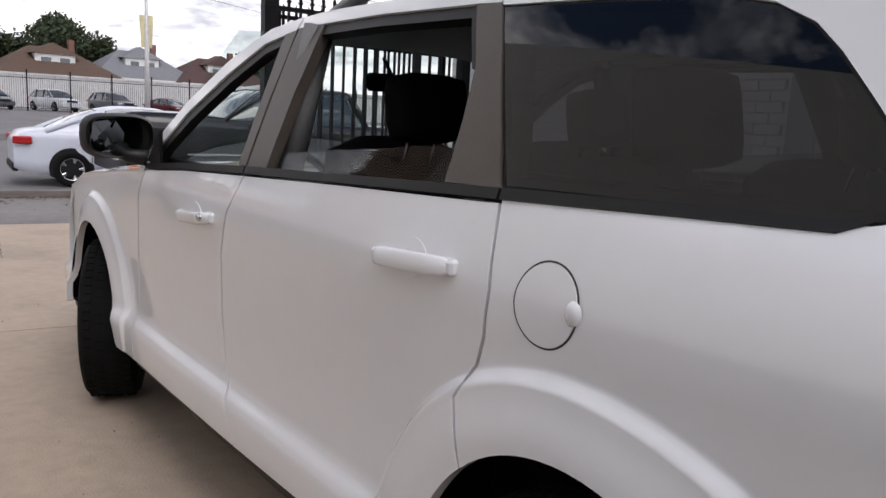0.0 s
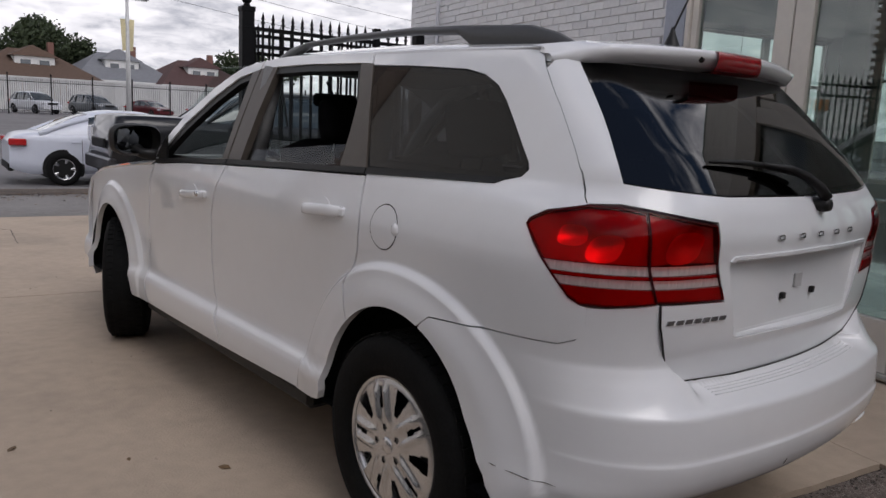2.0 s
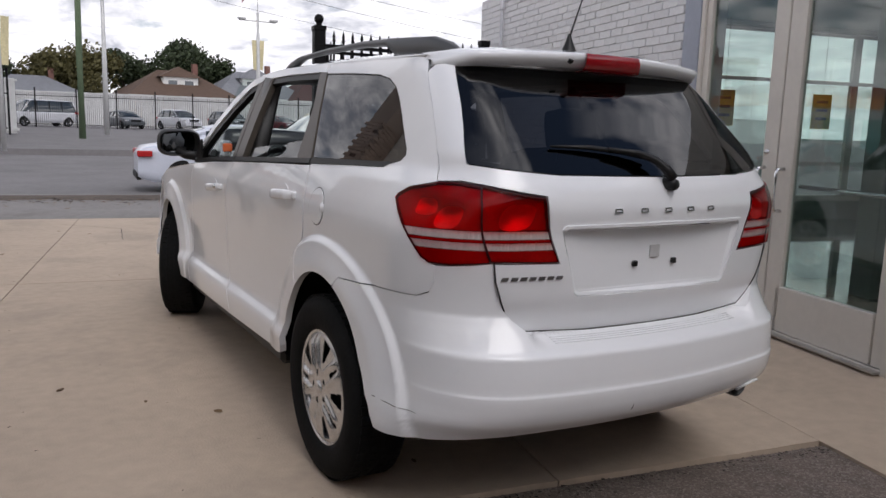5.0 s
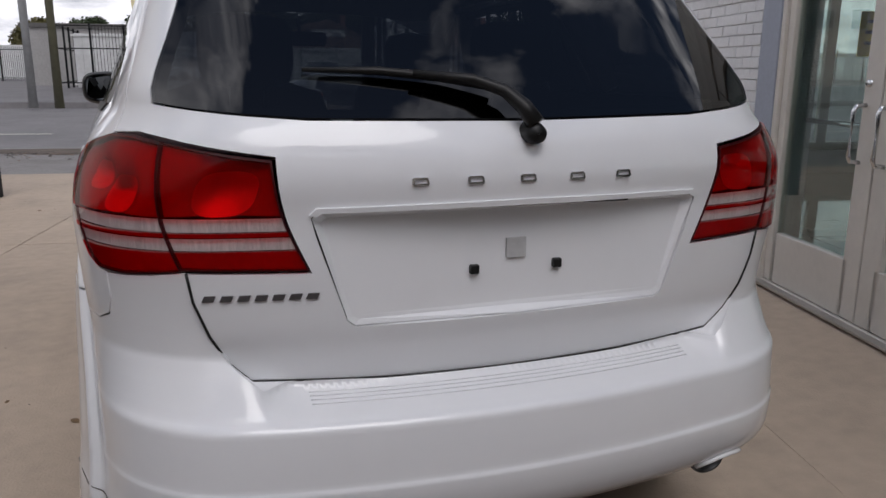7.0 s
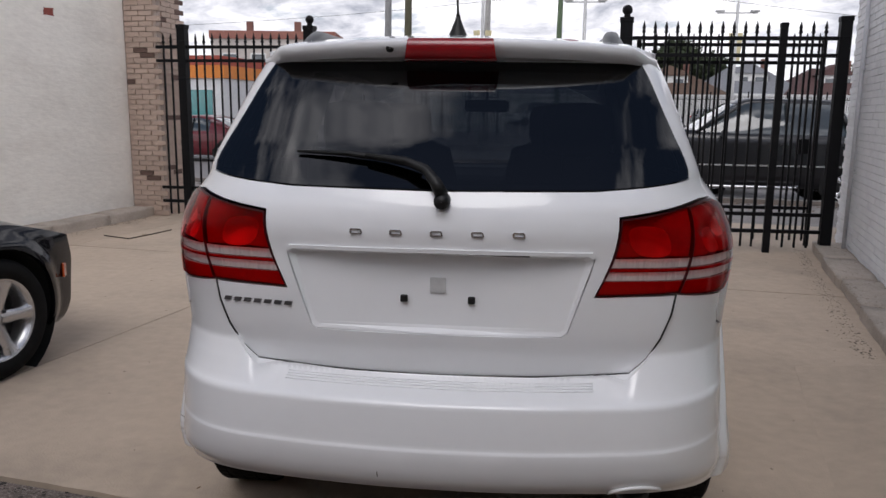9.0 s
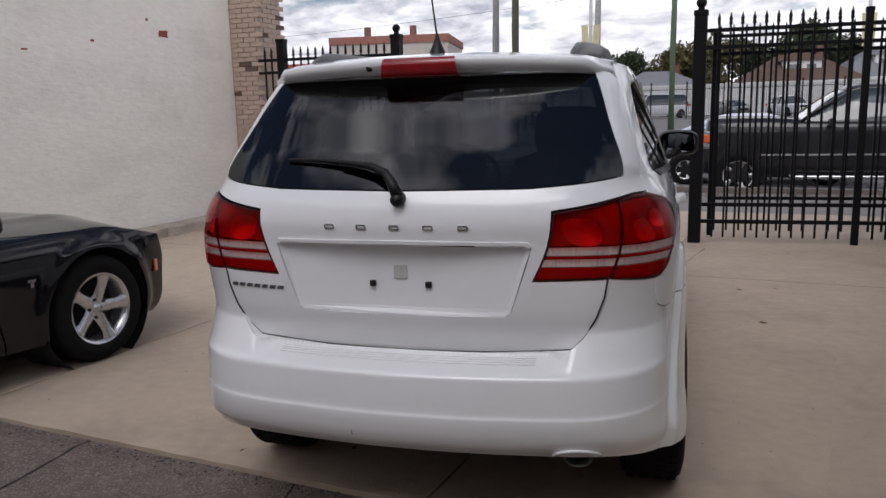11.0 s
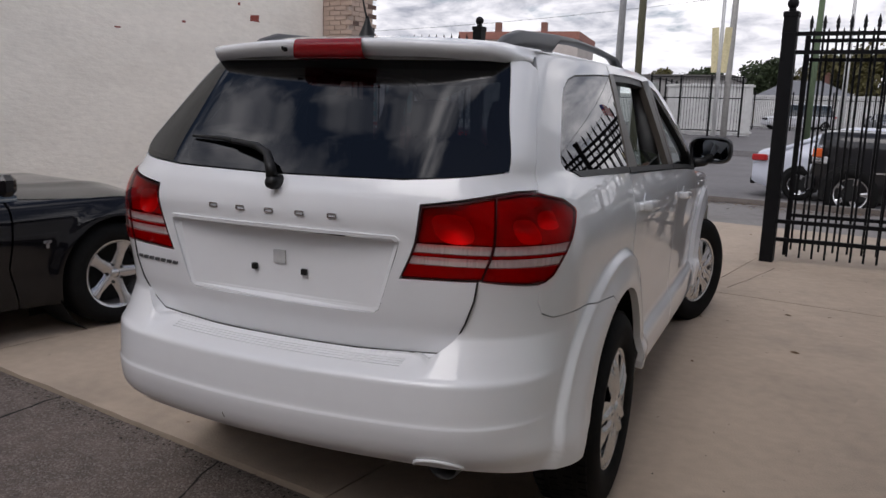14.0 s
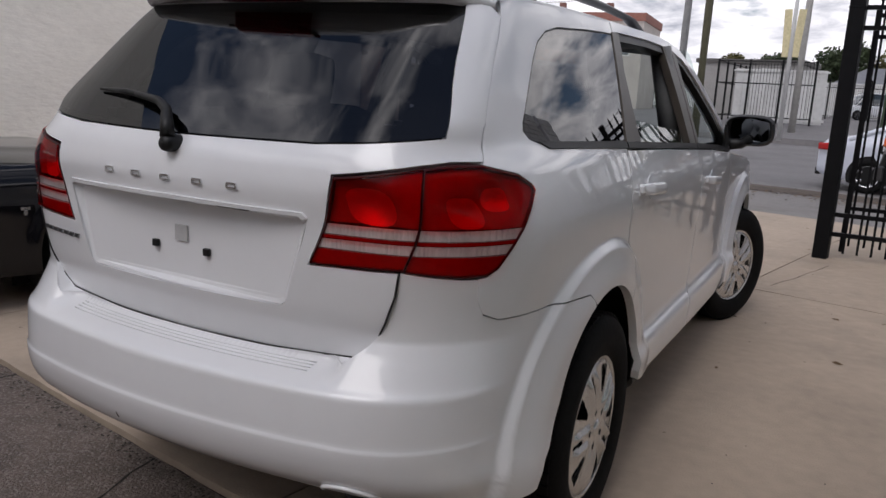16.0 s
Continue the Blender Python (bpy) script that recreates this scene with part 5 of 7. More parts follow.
        panel("window_seal", BODY, m(S((2.225, 1.575), (2.40, 1.542), (2.6, 1.45), (2.83, 1.318), (2.98, 1.193), (3.06, 1.11), (2.98, 1.12), (2.93, 1.19), (2.79, 1.295), (2.57, 1.425), (2.38, 1.515), (2.225, 1.55))), BLACKTRIM, fd, "black rubber window seal", offset=-0.004, gap=0, flange=0.03)
        # pillar trims
        panel("pillar_trim", BODY, m(S((2.073, 1.585), (2.214, 1.580), (2.220, 1.4), (2.220, 1.182), (2.10, 1.188), (2.092, 1.4))), GREYTRIM, rd, "satin grey-brown pillar trim", offset=0.002, gap=0.001, flange=0.03)
        panel("pillar_trim", BODY, m(S((2.225, 1.58), (2.29, 1.572), (2.285, 1.4), (2.28, 1.182), (2.231, 1.183), (2.228, 1.4))), GREYTRIM, fd, "satin grey-brown pillar trim", offset=0.002, gap=0.001, flange=0.03)
        panel("pillar_trim", BODY, m(S((1.355, 1.582), (1.435, 1.585), (1.365, 1.455), (1.345, 1.342), (1.335, 1.222), (1.175, 1.226), (1.273, 1.42))), GREYTRIM, rd, "satin grey-brown pillar trim", offset=0.002, gap=0.001, flange=0.03)
        # rear side pane lowered, its top edge still showing
        panel("lowered_pane", BODY, m(S((1.335, 1.19), (2.1, 1.165), (2.1, 1.235), (1.345, 1.305))), CLEAR, rd, "side window pane wound most of the way down", offset=-0.02, gap=0, flange=0.0)
        # fuel flap, on the left side only
        if s < 0:
            circ = [(side_u(BODY, 1.005 + 0.068 * math.cos(t), 1.053 + 0.07 * math.sin(t)), 1.053 + 0.07 * math.sin(t)) for t in np.linspace(0, 2 * math.pi, 40)[:-1]]
            ff = panel("fuel_flap", BODY, m(circ), PAINT, c, offset=0.0025, gap=0.001, flange=0.004, res=0.02)
            # dark ring coloured in for the shade in the gap round the flap
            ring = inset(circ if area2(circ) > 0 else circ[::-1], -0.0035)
            panel("gap_ring", BODY, m(ring), mat("gap_shade", (0.05, 0.05, 0.05), 0.8), ff, offset=0.0008, gap=0, flange=0, holes=[m(circ)])
            dome = lathe([(0.001, 0.010), (0.008, 0.0095), (0.014, 0.006), (0.017, 0.0)], 18)
            dome.transform(Matrix.Translation(Vector(BODY.at(-side_u(BODY, 0.944, 1.053), 1.053))) @ Matrix.Rotation(math.pi, 4, "Z") @ Matrix.Scale(1.25, 4, (0, 0, 1)))
            part("thumb_grip", dome, PAINT, ff, smooth=True)
            th = panel("thumb_dent", BODY, m([(side_u(BODY, 0.953 + 0.016 * math.cos(t), 1.053 + 0.02 * math.sin(t)), 1.053 + 0.02 * math.sin(t)) for t in np.linspace(0, 2 * math.pi, 18)[:-1]]), PAINT, ff, offset=0.0035, gap=0, flange=0.004, res=0.012, depth_of=lambda u, z: 0 * u)
        # door handles: a bar over a shallow cup
        for door, y0, y1, z0, z1 in ((rd, 1.235, 1.50, 1.072, 1.056), (fd, 2.385, 2.665, 1.012, 0.992)):
            x = lambda y, z, o: Vector(BODY.at(s * side_u(BODY, y, z), z) + BODY.normal(s * side_u(BODY, y, z), z) * o)
            n = 14
            rows = []
            for i in range(n + 1):
                t = i / n
                y, z = y0 + (y1 - y0) * t, z0 + (z1 - z0) * t
                lift = 0.036 * min(1, 6 * t, 6 * (1 - t)) ** 0.6 + 0.002
                hh = (0.021 if t < 0.7 else 0.021 - 0.006 * (t - 0.7) / 0.3) * (min(1, 12 * min(t, 1 - t)) ** 0.5 if 0 < t < 1 else 0.3)
                ring = []
                for k in range(12):
                    a = 2 * math.pi * k / 12
                    ring.append(x(y, z + hh * max(-0.85, min(0.85, 1.15 * math.sin(a))), lift - 0.010 + 0.010 * math.cos(a)))
                rows.append(ring)
            h = surface(rows, PAINT, "door_handle", door, closed=True)
            for end, yy, zz in ((0, y0 + 0.02, z0), (1, y1 - 0.02, z1)):
                a = x(yy, zz, 0.0)
                part("handle_mount", boxm((0.03, 0.045, 0.032), Matrix.Translation(a)), PAINT, h, bevel=0.006)
            ym, zm = (y0 + y1) / 2 + 0.02, (z0 + z1) / 2
            cup = [(s * side_u(BODY, ym + 0.062 * math.cos(t), zm + 0.004 + 0.042 * math.sin(t)), zm + 0.004 + 0.042 * math.sin(t)) for t in np.linspace(0, 2 * math.pi, 28)[:-1]]
            panel("handle_cup", BODY, cup, PAINT, door, offset=0.002, gap=0, flange=0.003, res=0.015)
            if door is fd and s < 0:
                part("lock", lathe([(0.001, 0.002), (0.011, 0.002), (0.013, -0.006)], 14, Matrix.Translation(x(y0 + 0.035, z0 + 0.002, 0.037)) @ Matrix.Scale(-1, 4, (1, 0, 0))), CHROME, h, smooth=True)
        # mirror on its foot
        mr = new("door_mirror")
        mr.parent = fd
        mx = 0.935
        hs = []
        for i, (y, rx, rz) in enumerate(((3.10, 0.118, 0.072), (3.13, 0.128, 0.083), (3.18, 0.122, 0.081), (3.24, 0.09, 0.062), (3.275, 0.035, 0.03))):
            ring = []
            for k in range(24):
                a = 2 * math.pi * k / 24
                ca, sa = math.cos(a), math.sin(a)
                ring.append((s * (mx + rx * math.copysign(abs(ca) ** 0.6, ca)), y, 1.222 + rz * math.copysign(abs(sa) ** 0.6, sa) - 0.012 * ca * 0))
            hs.append(ring)
        surface(hs, BLACKTRIM, "housing", mr, "black plastic mirror housing", closed=True)
        gl = bmesh.new()
        gv = [gl.verts.new(Vector((s * (mx + 0.105 * math.copysign(abs(math.cos(a)) ** 0.55, math.cos(a))), 3.142 - 0.045 * math.cos(a), 1.222 + 0.062 * math.copysign(abs(math.sin(a)) ** 0.55, math.sin(a))))) for a in [2 * math.pi * k / 28 for k in range(28)]]
        f = gl.faces.new(gv)
        if f.calc_area() and f.normal.y > 0:
            f.normal_flip()
        # mirror colour darkened to stand in for a dark reflection
        part("mirror_glass", gl, mat("dark_mirror", (0.13, 0.135, 0.14), 0.02, 1.0, vary=0.0), mr, "mirror glass")
        part("foot", tube([(s * 0.85, 3.07, 1.145), (s * 0.90, 3.12, 1.15), (s * 0.94, 3.15, 1.175)], [0.03, 0.028, 0.026], 10), BLACKTRIM, mr, smooth=True)
        bm = prism([(0, 0), (0.15, 0), (0.0, 0.12)], -0.006, 0.006, Matrix.Translation((s * 0.845, 2.93, 1.13)) @ Matrix.Rotation(radians(90), 4, "Z"))
        part("sail", bm, BLACKTRIM, mr)
        # lamp: dark housing, reflectors behind red and clear lenses
        lamp = new("tail_lamp")
        lamp.parent = c
        inner = [(0.741, 0.962), (0.897, 1.164), (1.345, 1.194), (1.170, 0.966)]
        outer = [(1.174, 0.964), (1.349, 1.194), (1.50, 1.203), (1.66, 1.203), (1.861, 1.180), (1.945, 1.156), (1.958, 1.140), (1.905, 1.105), (1.776, 1.035), (1.66, 0.968), (1.60, 0.953), (1.455, 0.952)]

        def cut(poly, z0, z1, ya=0.0):
            """The part of a convex outline between two heights."""
            for zc, keep in ((z0, 1), (z1, -1)):
                out = []
                for a, b in zip(poly, poly[1:] + poly[:1]):
                    ina, inb = (a[1] - zc) * keep >= 0, (b[1] - zc) * keep >= 0
                    if ina:
                        out.append(a)
                    if ina != inb:
                        t = (zc - a[1]) / (b[1] - a[1])
                        out.append((a[0] + (b[0] - a[0]) * t, zc))
                poly = out
            return poly
        for nm, pl, bowls in (("inner_lamp", inner, ((1.03, 1.108, 0.15), )), ("outer_lamp", outer, ((1.52, 1.105, 0.13), (1.72, 1.135, 0.10)))):
            pl = pl if area2(pl) > 0 else pl[::-1]
            body = inset(pl, 0.0055)
            base = panel(nm, BODY, m(pl), LAMPDARK, lamp, "red and clear tail lamp with a dark edge", offset=0.0005, gap=0.0, flange=0.045, holes=[m(body)])
            panel("lamp_back", BODY, m(pl), LAMPDARK, base, offset=-0.046, gap=0.0, flange=0)

            def hollow(u, z, bowls=bowls):
                """Bowls sunk behind the lens, each round its bulb."""
                d = -0.007 + 0 * u
                for cu, cz, r in bowls:
                    d = d - 0.034 * np.exp(-((np.abs(u) - cu) / r) ** 2 - ((z - cz) / (0.36 * r)) ** 2)
                return d
            for z0, z1, ml, lb in ((1.062, 1.3, REDLENS, "red lens"), (1.036, 1.060, CLEARLENS, "clear lens strip"), (1.026, 1.034, REDLENS, "red lens"), (1.002, 1.024, CLEARLENS, "clear lens strip"), (0.9, 1.0, REDLENS, "red lens")):
                pc = cut(body, z0, z1)
                if len(pc) < 3:
                    continue
                if z0 == 1.062:
                    panel("reflector", BODY, m(pc), LAMPRED, base, offset=0.0, gap=0.0, flange=0, res=0.016, depth_of=hollow)
                    for cu, cz, r in bowls:
                        ring = [(cu + 0.78 * r * math.copysign(abs(math.cos(t)) ** 0.7, math.cos(t)), cz - 0.004 + 0.30 * r * math.copysign(abs(math.sin(t)) ** 0.7, math.sin(t))) for t in np.linspace(0, 2 * math.pi, 30)[:-1]]
                        panel("bulb_bowl", BODY, m(ring), BOWL, base, "bright bulb reflector", offset=0.002, gap=0.0, flange=0, res=0.012, depth_of=hollow)
                else:
                    panel("reflector", BODY, m(pc), SILVER if ml is CLEARLENS else LAMPRED, base, offset=-0.004, gap=0.0, flange=0, res=0.03)
                panel("lens", BODY, m(pc), ml, base, lb, offset=0.0045, gap=0.0, flange=0.003, res=0.03)
        # roof rail with a raised rear foot
        rx = lambda y: 0.535 + 0.02 * math.sin((y - 0.6) * 1.4) if y < 2.3 else 0.55
        roofz = lambda x, y: float(roof_e(y)) + (float(roof_c(y)) - float(roof_e(y))) * (1 - (abs(x) / 0.665) ** 2.8)
        rail = new("roof_rail")
        rail.parent = c
        rows = []
        for y, w, base_up, top_up in ((0.60, 0.016, -0.02, 0.002), (0.66, 0.024, -0.02, 0.028), (0.76, 0.028, -0.02, 0.052), (0.98, 0.028, -0.02, 0.060), (1.05, 0.028, 0.028, 0.061), (1.3, 0.028, 0.038, 0.066), (1.7, 0.026, 0.034, 0.060), (2.05, 0.024, 0.026, 0.048), (2.22, 0.022, -0.02, 0.036), (2.40, 0.014, -0.03, -0.002)):
            x = 0.50 + 0.04 * smooth01((y - 0.6) / 0.6)
            z = roofz(x, y)
            rows.append([(s * (x + w * math.copysign(abs(math.cos(a)) ** 0.7, math.cos(a)) + 0.012 * (math.sin(a) > 0) * -1), y, z + (base_up + top_up) / 2 + (top_up - base_up) / 2 * math.copysign(abs(math.sin(a)) ** 0.7, math.sin(a))) for a in [2 * math.pi * k / 16 for k in range(16)]])
        surface(rows, mat("satin_grey_rail", (0.06, 0.06, 0.062), 0.4, vary=0.1), "bar", rail, "satin grey roof rail", closed=True)
        # wheel wells
        for yw in (AXLE_R, AXLE_F):
            bm = lathe([(0.47, 0.30), (0.47, 0.86)], 40, Matrix.Translation((0, yw, HUB)) @ (Matrix.Scale(-1, 4, (1, 0, 0)) if s < 0 else Matrix()))
            for v in [v for v in bm.verts if v.co.z < 0.36]:
                v.co.z = 0.36
            part("wheel_well", bm, CABIN, c)
            part("well_plate", boxm((0.02, 0.95, 0.55), (s * 0.5, yw, 0.62)), CABIN, c)
            part("well_liner", boxm((0.26, 0.02, 0.42), (s * 0.66, yw - 0.50, 0.55)), CABIN, c)
    # tailgate
    g = panel("tailgate", BODY, both([(0, 1.585), (1.0, 1.585), (1.60, 1.585)] + [(u - 0.002, z) for u, z in T(*GATE_LINE)] + [(1.671, 1.207), (1.50, 1.207), (1.345, 1.199), (0.890, 1.168), (0.733, 0.957), (1.150, 0.961)] + GATE_EDGE[1:]), PAINT, c,
              holes=[both([(0, 1.229), (0.80, 1.233)] + [(u + 0.006, z - 0.002) for u, z in T(*GLASS_SIDE)] + [(0, 1.581)]), both(R((0, 1.070), (0.395, 1.068), (0.408, 1.058), (0.345, 0.858), (0.33, 0.847), (0, 0.847)))], res=0.03)
    panel("rear_glass", FlatGlass, both([(0, 1.232), (0.80, 1.236)] + T(*GLASS_SIDE) + [(0, 1.579)]), TINT, g, "dark tinted rear window", offset=-0.001, gap=0.0, flange=0.0, res=0.025)
    rim = [(0, 1.232), (0.80, 1.236)] + T(*GLASS_SIDE) + [(0, 1.579)]
    panel("glass_edge", BODY, both(rim), BLACKTRIM, g, "black printed edge of the rear window", offset=-0.006, gap=0, flange=0, holes=[both([(0, 1.249), (0.79, 1.253)] + [(u - 0.12, z) for u, z in T((0.66, 0.25, 1.272), (0.62, 0.36, 1.43), (0.585, 0.46, 1.55))] + [(0, 1.555)])])
    # plate recess
    out_l = both(R((0, 1.070), (0.395, 1.068), (0.408, 1.058), (0.345, 0.858), (0.33, 0.847), (0, 0.847)))
    in_l = both(R((0, 1.058), (0.378, 1.056), (0.388, 1.048), (0.336, 0.866), (0.322, 0.858), (0, 0.858)))
    V = []
    for u, z in out_l:
        V.append(BODY.at(u, z) - 0.002 * BODY.normal(u, z))
    k = len(out_l)
    for u, z in in_l:
        x, y, zz = BODY.at(u, z)
        V.append((x, 0.082 + 0.02 * x * x + 0.10 * (zz - 0.86) * 0.3, zz))
    F = [(i, (i + 1) % k, k + (i + 1) % k, k + i) for i in range(k)] + [tuple(range(k, 2 * k))]
    rc = mesh_ob("plate_recess", V, F, PAINT, g)
    lip = panel("plate_lip", BODY, both(R((0, 1.082), (0.40, 1.078), (0.412, 1.066), (0.40, 1.062), (0.39, 1.069), (0, 1.071))), PAINT, g, offset=0.006, gap=0, flange=0.012, res=0.02)
    part("plate_lamp", boxm((0.10, 0.02, 0.008), (0.19, 0.075, 1.066)), BLACKTRIM, g, "dark number plate lamp")
    by = 0.086
    for x in (-0.0905, 0.0905):
        part("screw_plug", boxm((0.019, 0.012, 0.019), (x, by - 0.006, 0.938)), BLACKTRIM, g, "black square screw plug", bevel=0.002)
        part("screw_hole", lathe([(0.001, 0), (0.005, 0), (0.005, 0.004)], 10, Matrix.Translation((x, by + 0.008, 1.03)) @ Matrix.Rotation(radians(-90), 4, "Z")), BLACKTRIM, g)
    part("pad", boxm((0.042, 0.006, 0.040), (0.0, by - 0.002, 0.976)), mat("grey_pad", (0.5, 0.5, 0.5), 0.6), g, "pale square pad")
    # chrome badge blocks and the slanted badge strip
    for i in range(5):
        x = -0.212 + i * 0.106
        b = bmesh.new()
        w, h = 0.0145, 0.0055
        for a, bb in (((-w, -h), (w, -h)), ((-w, h), (w * 0.8, h)), ((-w, -h), (-w, h)), ((w, -h), (w * 0.8, h))):
            span((a[0], 0, a[1]), (bb[0], 0, bb[1]), (0.005, 0.004), b)
        y = float(BODY.at(rear_u(BODY, x, 1.122), 1.122)[1])
        b.transform(Matrix.Translation((x, y - 0.002, 1.122)))
        part("badge_block", b, CHROME, g, "small chrome badge shape")
    for i in range(7):
        x = -0.592 + i * 0.0305
        b = prism([(-0.0135, -0.0055), (0.0075, -0.0055), (0.0125, 0.0055), (-0.0085, 0.0055)], -0.003, 0.003)
        y = float(BODY.at(rear_u(BODY, x, 0.913), 0.913)[1])
        b.transform(Matrix.Translation((x, y - 0.001, 0.913)) @ Matrix.Rotation(-0.2, 4, "Z"))
        part("badge_strip", b, mat("dull_chrome", (0.22, 0.22, 0.23), 0.3, 0.9), g, "slanted chrome badge shape")
    # spoiler
    rows = []
    for x in np.linspace(-0.617, 0.617, 42):
        e = smooth01((abs(x) - 0.52) / 0.095)
        yt, zt = 0.348 + 0.30 * x * x + 0.10 * e, 1.637 - 0.06 * x * x - 0.022 * e
        yf = 0.63 + 0.05 * x * x
        zr = float(roof_e(0.62)) + (float(roof_c(0.62)) - float(roof_e(0.62))) * (1 - (abs(x) / 0.665) ** 2.8)
        zb = 1.583 - 0.02 * e
        rows.append([(x, yf, zr - 0.002), (x, (yf + yt) / 2, (zr + zt) / 2 + 0.008), (x, yt + 0.05, zt + 0.008), (x, yt + 0.012, zt + 0.003), (x, yt, zt - 0.006), (x, yt + 0.006, zt - 0.022), (x, yt + 0.026, zt - 0.046 * (1 - 0.5 * e)), (x, yt + 0.05, zb + 0.004), (x, yt + 0.11, zb - 0.004), (x, yt + 0.14, zb - 0.002)])
    sp = surface(rows, PAINT, "spoiler", g)
    for q in (-1, 1):
        mesh_ob("end_fill", [(q * 0.608, 0.56, 1.572), (q * 0.606, 0.72, 1.588), (q * 0.604, 0.72, 1.604), (q * 0.602, 0.60, 1.603), (q * 0.605, 0.56, 1.590)], [(0, 1, 2, 3, 4)], PAINT, sp)
    rows2 = [[(x, 0.348 + 0.30 * x * x + dy, 1.637 + dz) for dy, dz in ((0.010, 0.003), (-0.006, -0.002), (-0.010, -0.024), (-0.004, -0.050), (0.006, -0.059), (0.05, -0.061))] for x in np.linspace(-0.12, 0.12, 9)]
    rows2 = [[(x + math.copysign(0.018, x) * max(0, -0.0 - 0) + (x / 0.12) * 0.018 * j / 5, y, z) for j, (x, y, z) in enumerate(r)] for r in rows2]
    surface(rows2, mat("brake_red", (0.26, 0.006, 0.010), 0.2, coat=0.5), "brake_lamp", sp, "dark red high brake lamp")
    part("camera_eye", lathe([(0.001, -0.003), (0.011, -0.003), (0.013, 0.004)], 14, Matrix.Translation((-0.178, 0.366, 1.612)) @ Matrix.Rotation(radians(90), 4, "Z")), BLACKTRIM, sp, smooth=True)
    # wiper
    w = new("rear_wiper")
    w.parent = g
    part("pivot", lathe([(0.001, -0.028), (0.017, -0.026), (0.021, -0.012), (0.022, 0.03)], 18, Matrix.Translation((0.012, 0.048, 1.205)) @ Matrix.Rotation(radians(90), 4, "Z")), BLACKTRIM, w, smooth=True)
    up = lambda x, z, o: Vector(BODY.at(rear_u(BODY, x, z), z) + BODY.normal(rear_u(BODY, x, z), z) * o)
    part("arm", tube([up(0.012, 1.207, 0.03), up(-0.006, 1.235, 0.034), up(-0.035, 1.265, 0.030), up(-0.09, 1.286, 0.026), up(-0.20, 1.301, 0.020)], [0.018, 0.016, 0.013, 0.011, 0.007], 10), BLACKTRIM, w, smooth=True)
    part("blade", tube([up(-0.05, 1.277, 0.014), up(-0.14, 1.296, 0.015), up(-0.26, 1.309, 0.013), up(-0.40, 1.314, 0.008)], [0.005, 0.009, 0.008, 0.004], 8), BLACKTRIM, w, smooth=True)
    # bumper
    low = S((0.535, 0.525), (0.498, 0.465), (0.458, 0.41), (0.430, 0.374), shell=BUMPER)
    bp = panel("rear_bumper", BUMPER, both([(0, 0.7235)] + [(u + 0.004, z + 0.001) for u, z in GATE_EDGE[::-1][1:]] + [(1.3, 0.955), (1.455, 0.949), (1.552, 0.947), (1.552, 0.896), (1.586, 0.857), (1.684, 0.8395), (1.92, 0.8355)] + S((0.62, 0.8285), (0.7345, 0.8245), *ellipse_arc(AXLE_R, 110, 152, 12), shell=BUMPER) + low + [(1.86, 0.368), (1.60, 0.376), (1.2, 0.398), (0.7, 0.408), (0, 0.412)]), PAINT, c, res=0.03, gap=0.0014, flange=0.05, arches=True, rows=[0.385, 0.40, 0.42, 0.44, 0.46, 0.48, 0.50, 0.515, 0.53, 0.54, 0.548, 0.554, 0.558, 0.562, 0.57, 0.59, 0.61, 0.63, 0.65, 0.664, 0.672, 0.678, 0.683, 0.687, 0.691, 0.696, 0.703, 0.711, 0.717, 0.724, 0.735, 0.75, 0.77, 0.785, 0.80, 0.81, 0.82, 0.83, 0.845, 0.86, 0.88, 0.90, 0.92, 0.94])
    edge = dense([(u, z) for u, z in GATE_EDGE], 0.03)[:-1]
    k = max(i for i, p in enumerate(edge) if p[0] >= 0 and p[1] < 0.7205) + 1
    edge = edge[:k]
    for s in (1, -1):
        rows = [[BODY.at(s * u, z + 0.004) - 0.012 * BODY.normal(s * u, z + 0.004) for u, z in edge], [BODY.at(s * u, z - 0.002) - 0.004 * BODY.normal(s * u, z - 0.002) for u, z in edge], [BUMPER.at(s * (u + 0.006), z - 0.001) - 0.001 * BUMPER.normal(s * (u + 0.006), z - 0.001) for u, z in edge]]
        surface(rows, PAINT, "gate_ledge", bp)
    # black line laid on the gate edge, standing for the shade in its gap
    seal = [BODY.at(-u, z) + 0.0012 * BODY.normal(-u, z) for u, z in dense(GATE_EDGE, 0.02)[:-1] if u > 0 and z < 0.97]
    seal = seal[:next(i for i, p in enumerate(seal) if p[0] > -0.02)]
    seal = seal + [np.array([-p[0], p[1], p[2]]) for p in reversed(seal)]
    part("gate_gap_line", tube([Vector(p) for p in seal], 0.0026, 8), BLACKTRIM, g, "thin black line drawn for the shaded gap below the gate", smooth=True)
    for zz in (0.7125, 0.709, 0.7055, 0.702):
        pts = [BUMPER.at(u, zz) + BUMPER.normal(u, zz) * 0.0015 for u in np.linspace(-0.80, 0.80, 30)]
        part("step_rib", tube(pts, 0.0018, 5), PAINT, bp, smooth=True)
    dk = mat("scuff_dark", (0.1, 0.09, 0.085), 0.7)
    for (x0, y0, z0), (x1, y1, z1) in (((-0.868, 0.43, 0.479), (-0.872, 0.452, 0.480)), ((-0.861, 0.40, 0.478), (-0.80, 0.27, 0.466)), ((-0.15, -0.03, 0.465), (-0.148, -0.03, 0.487))):
        ua, ub = BUMPER.u_of(x0, y0, z0), BUMPER.u_of(x1, y1, z1)
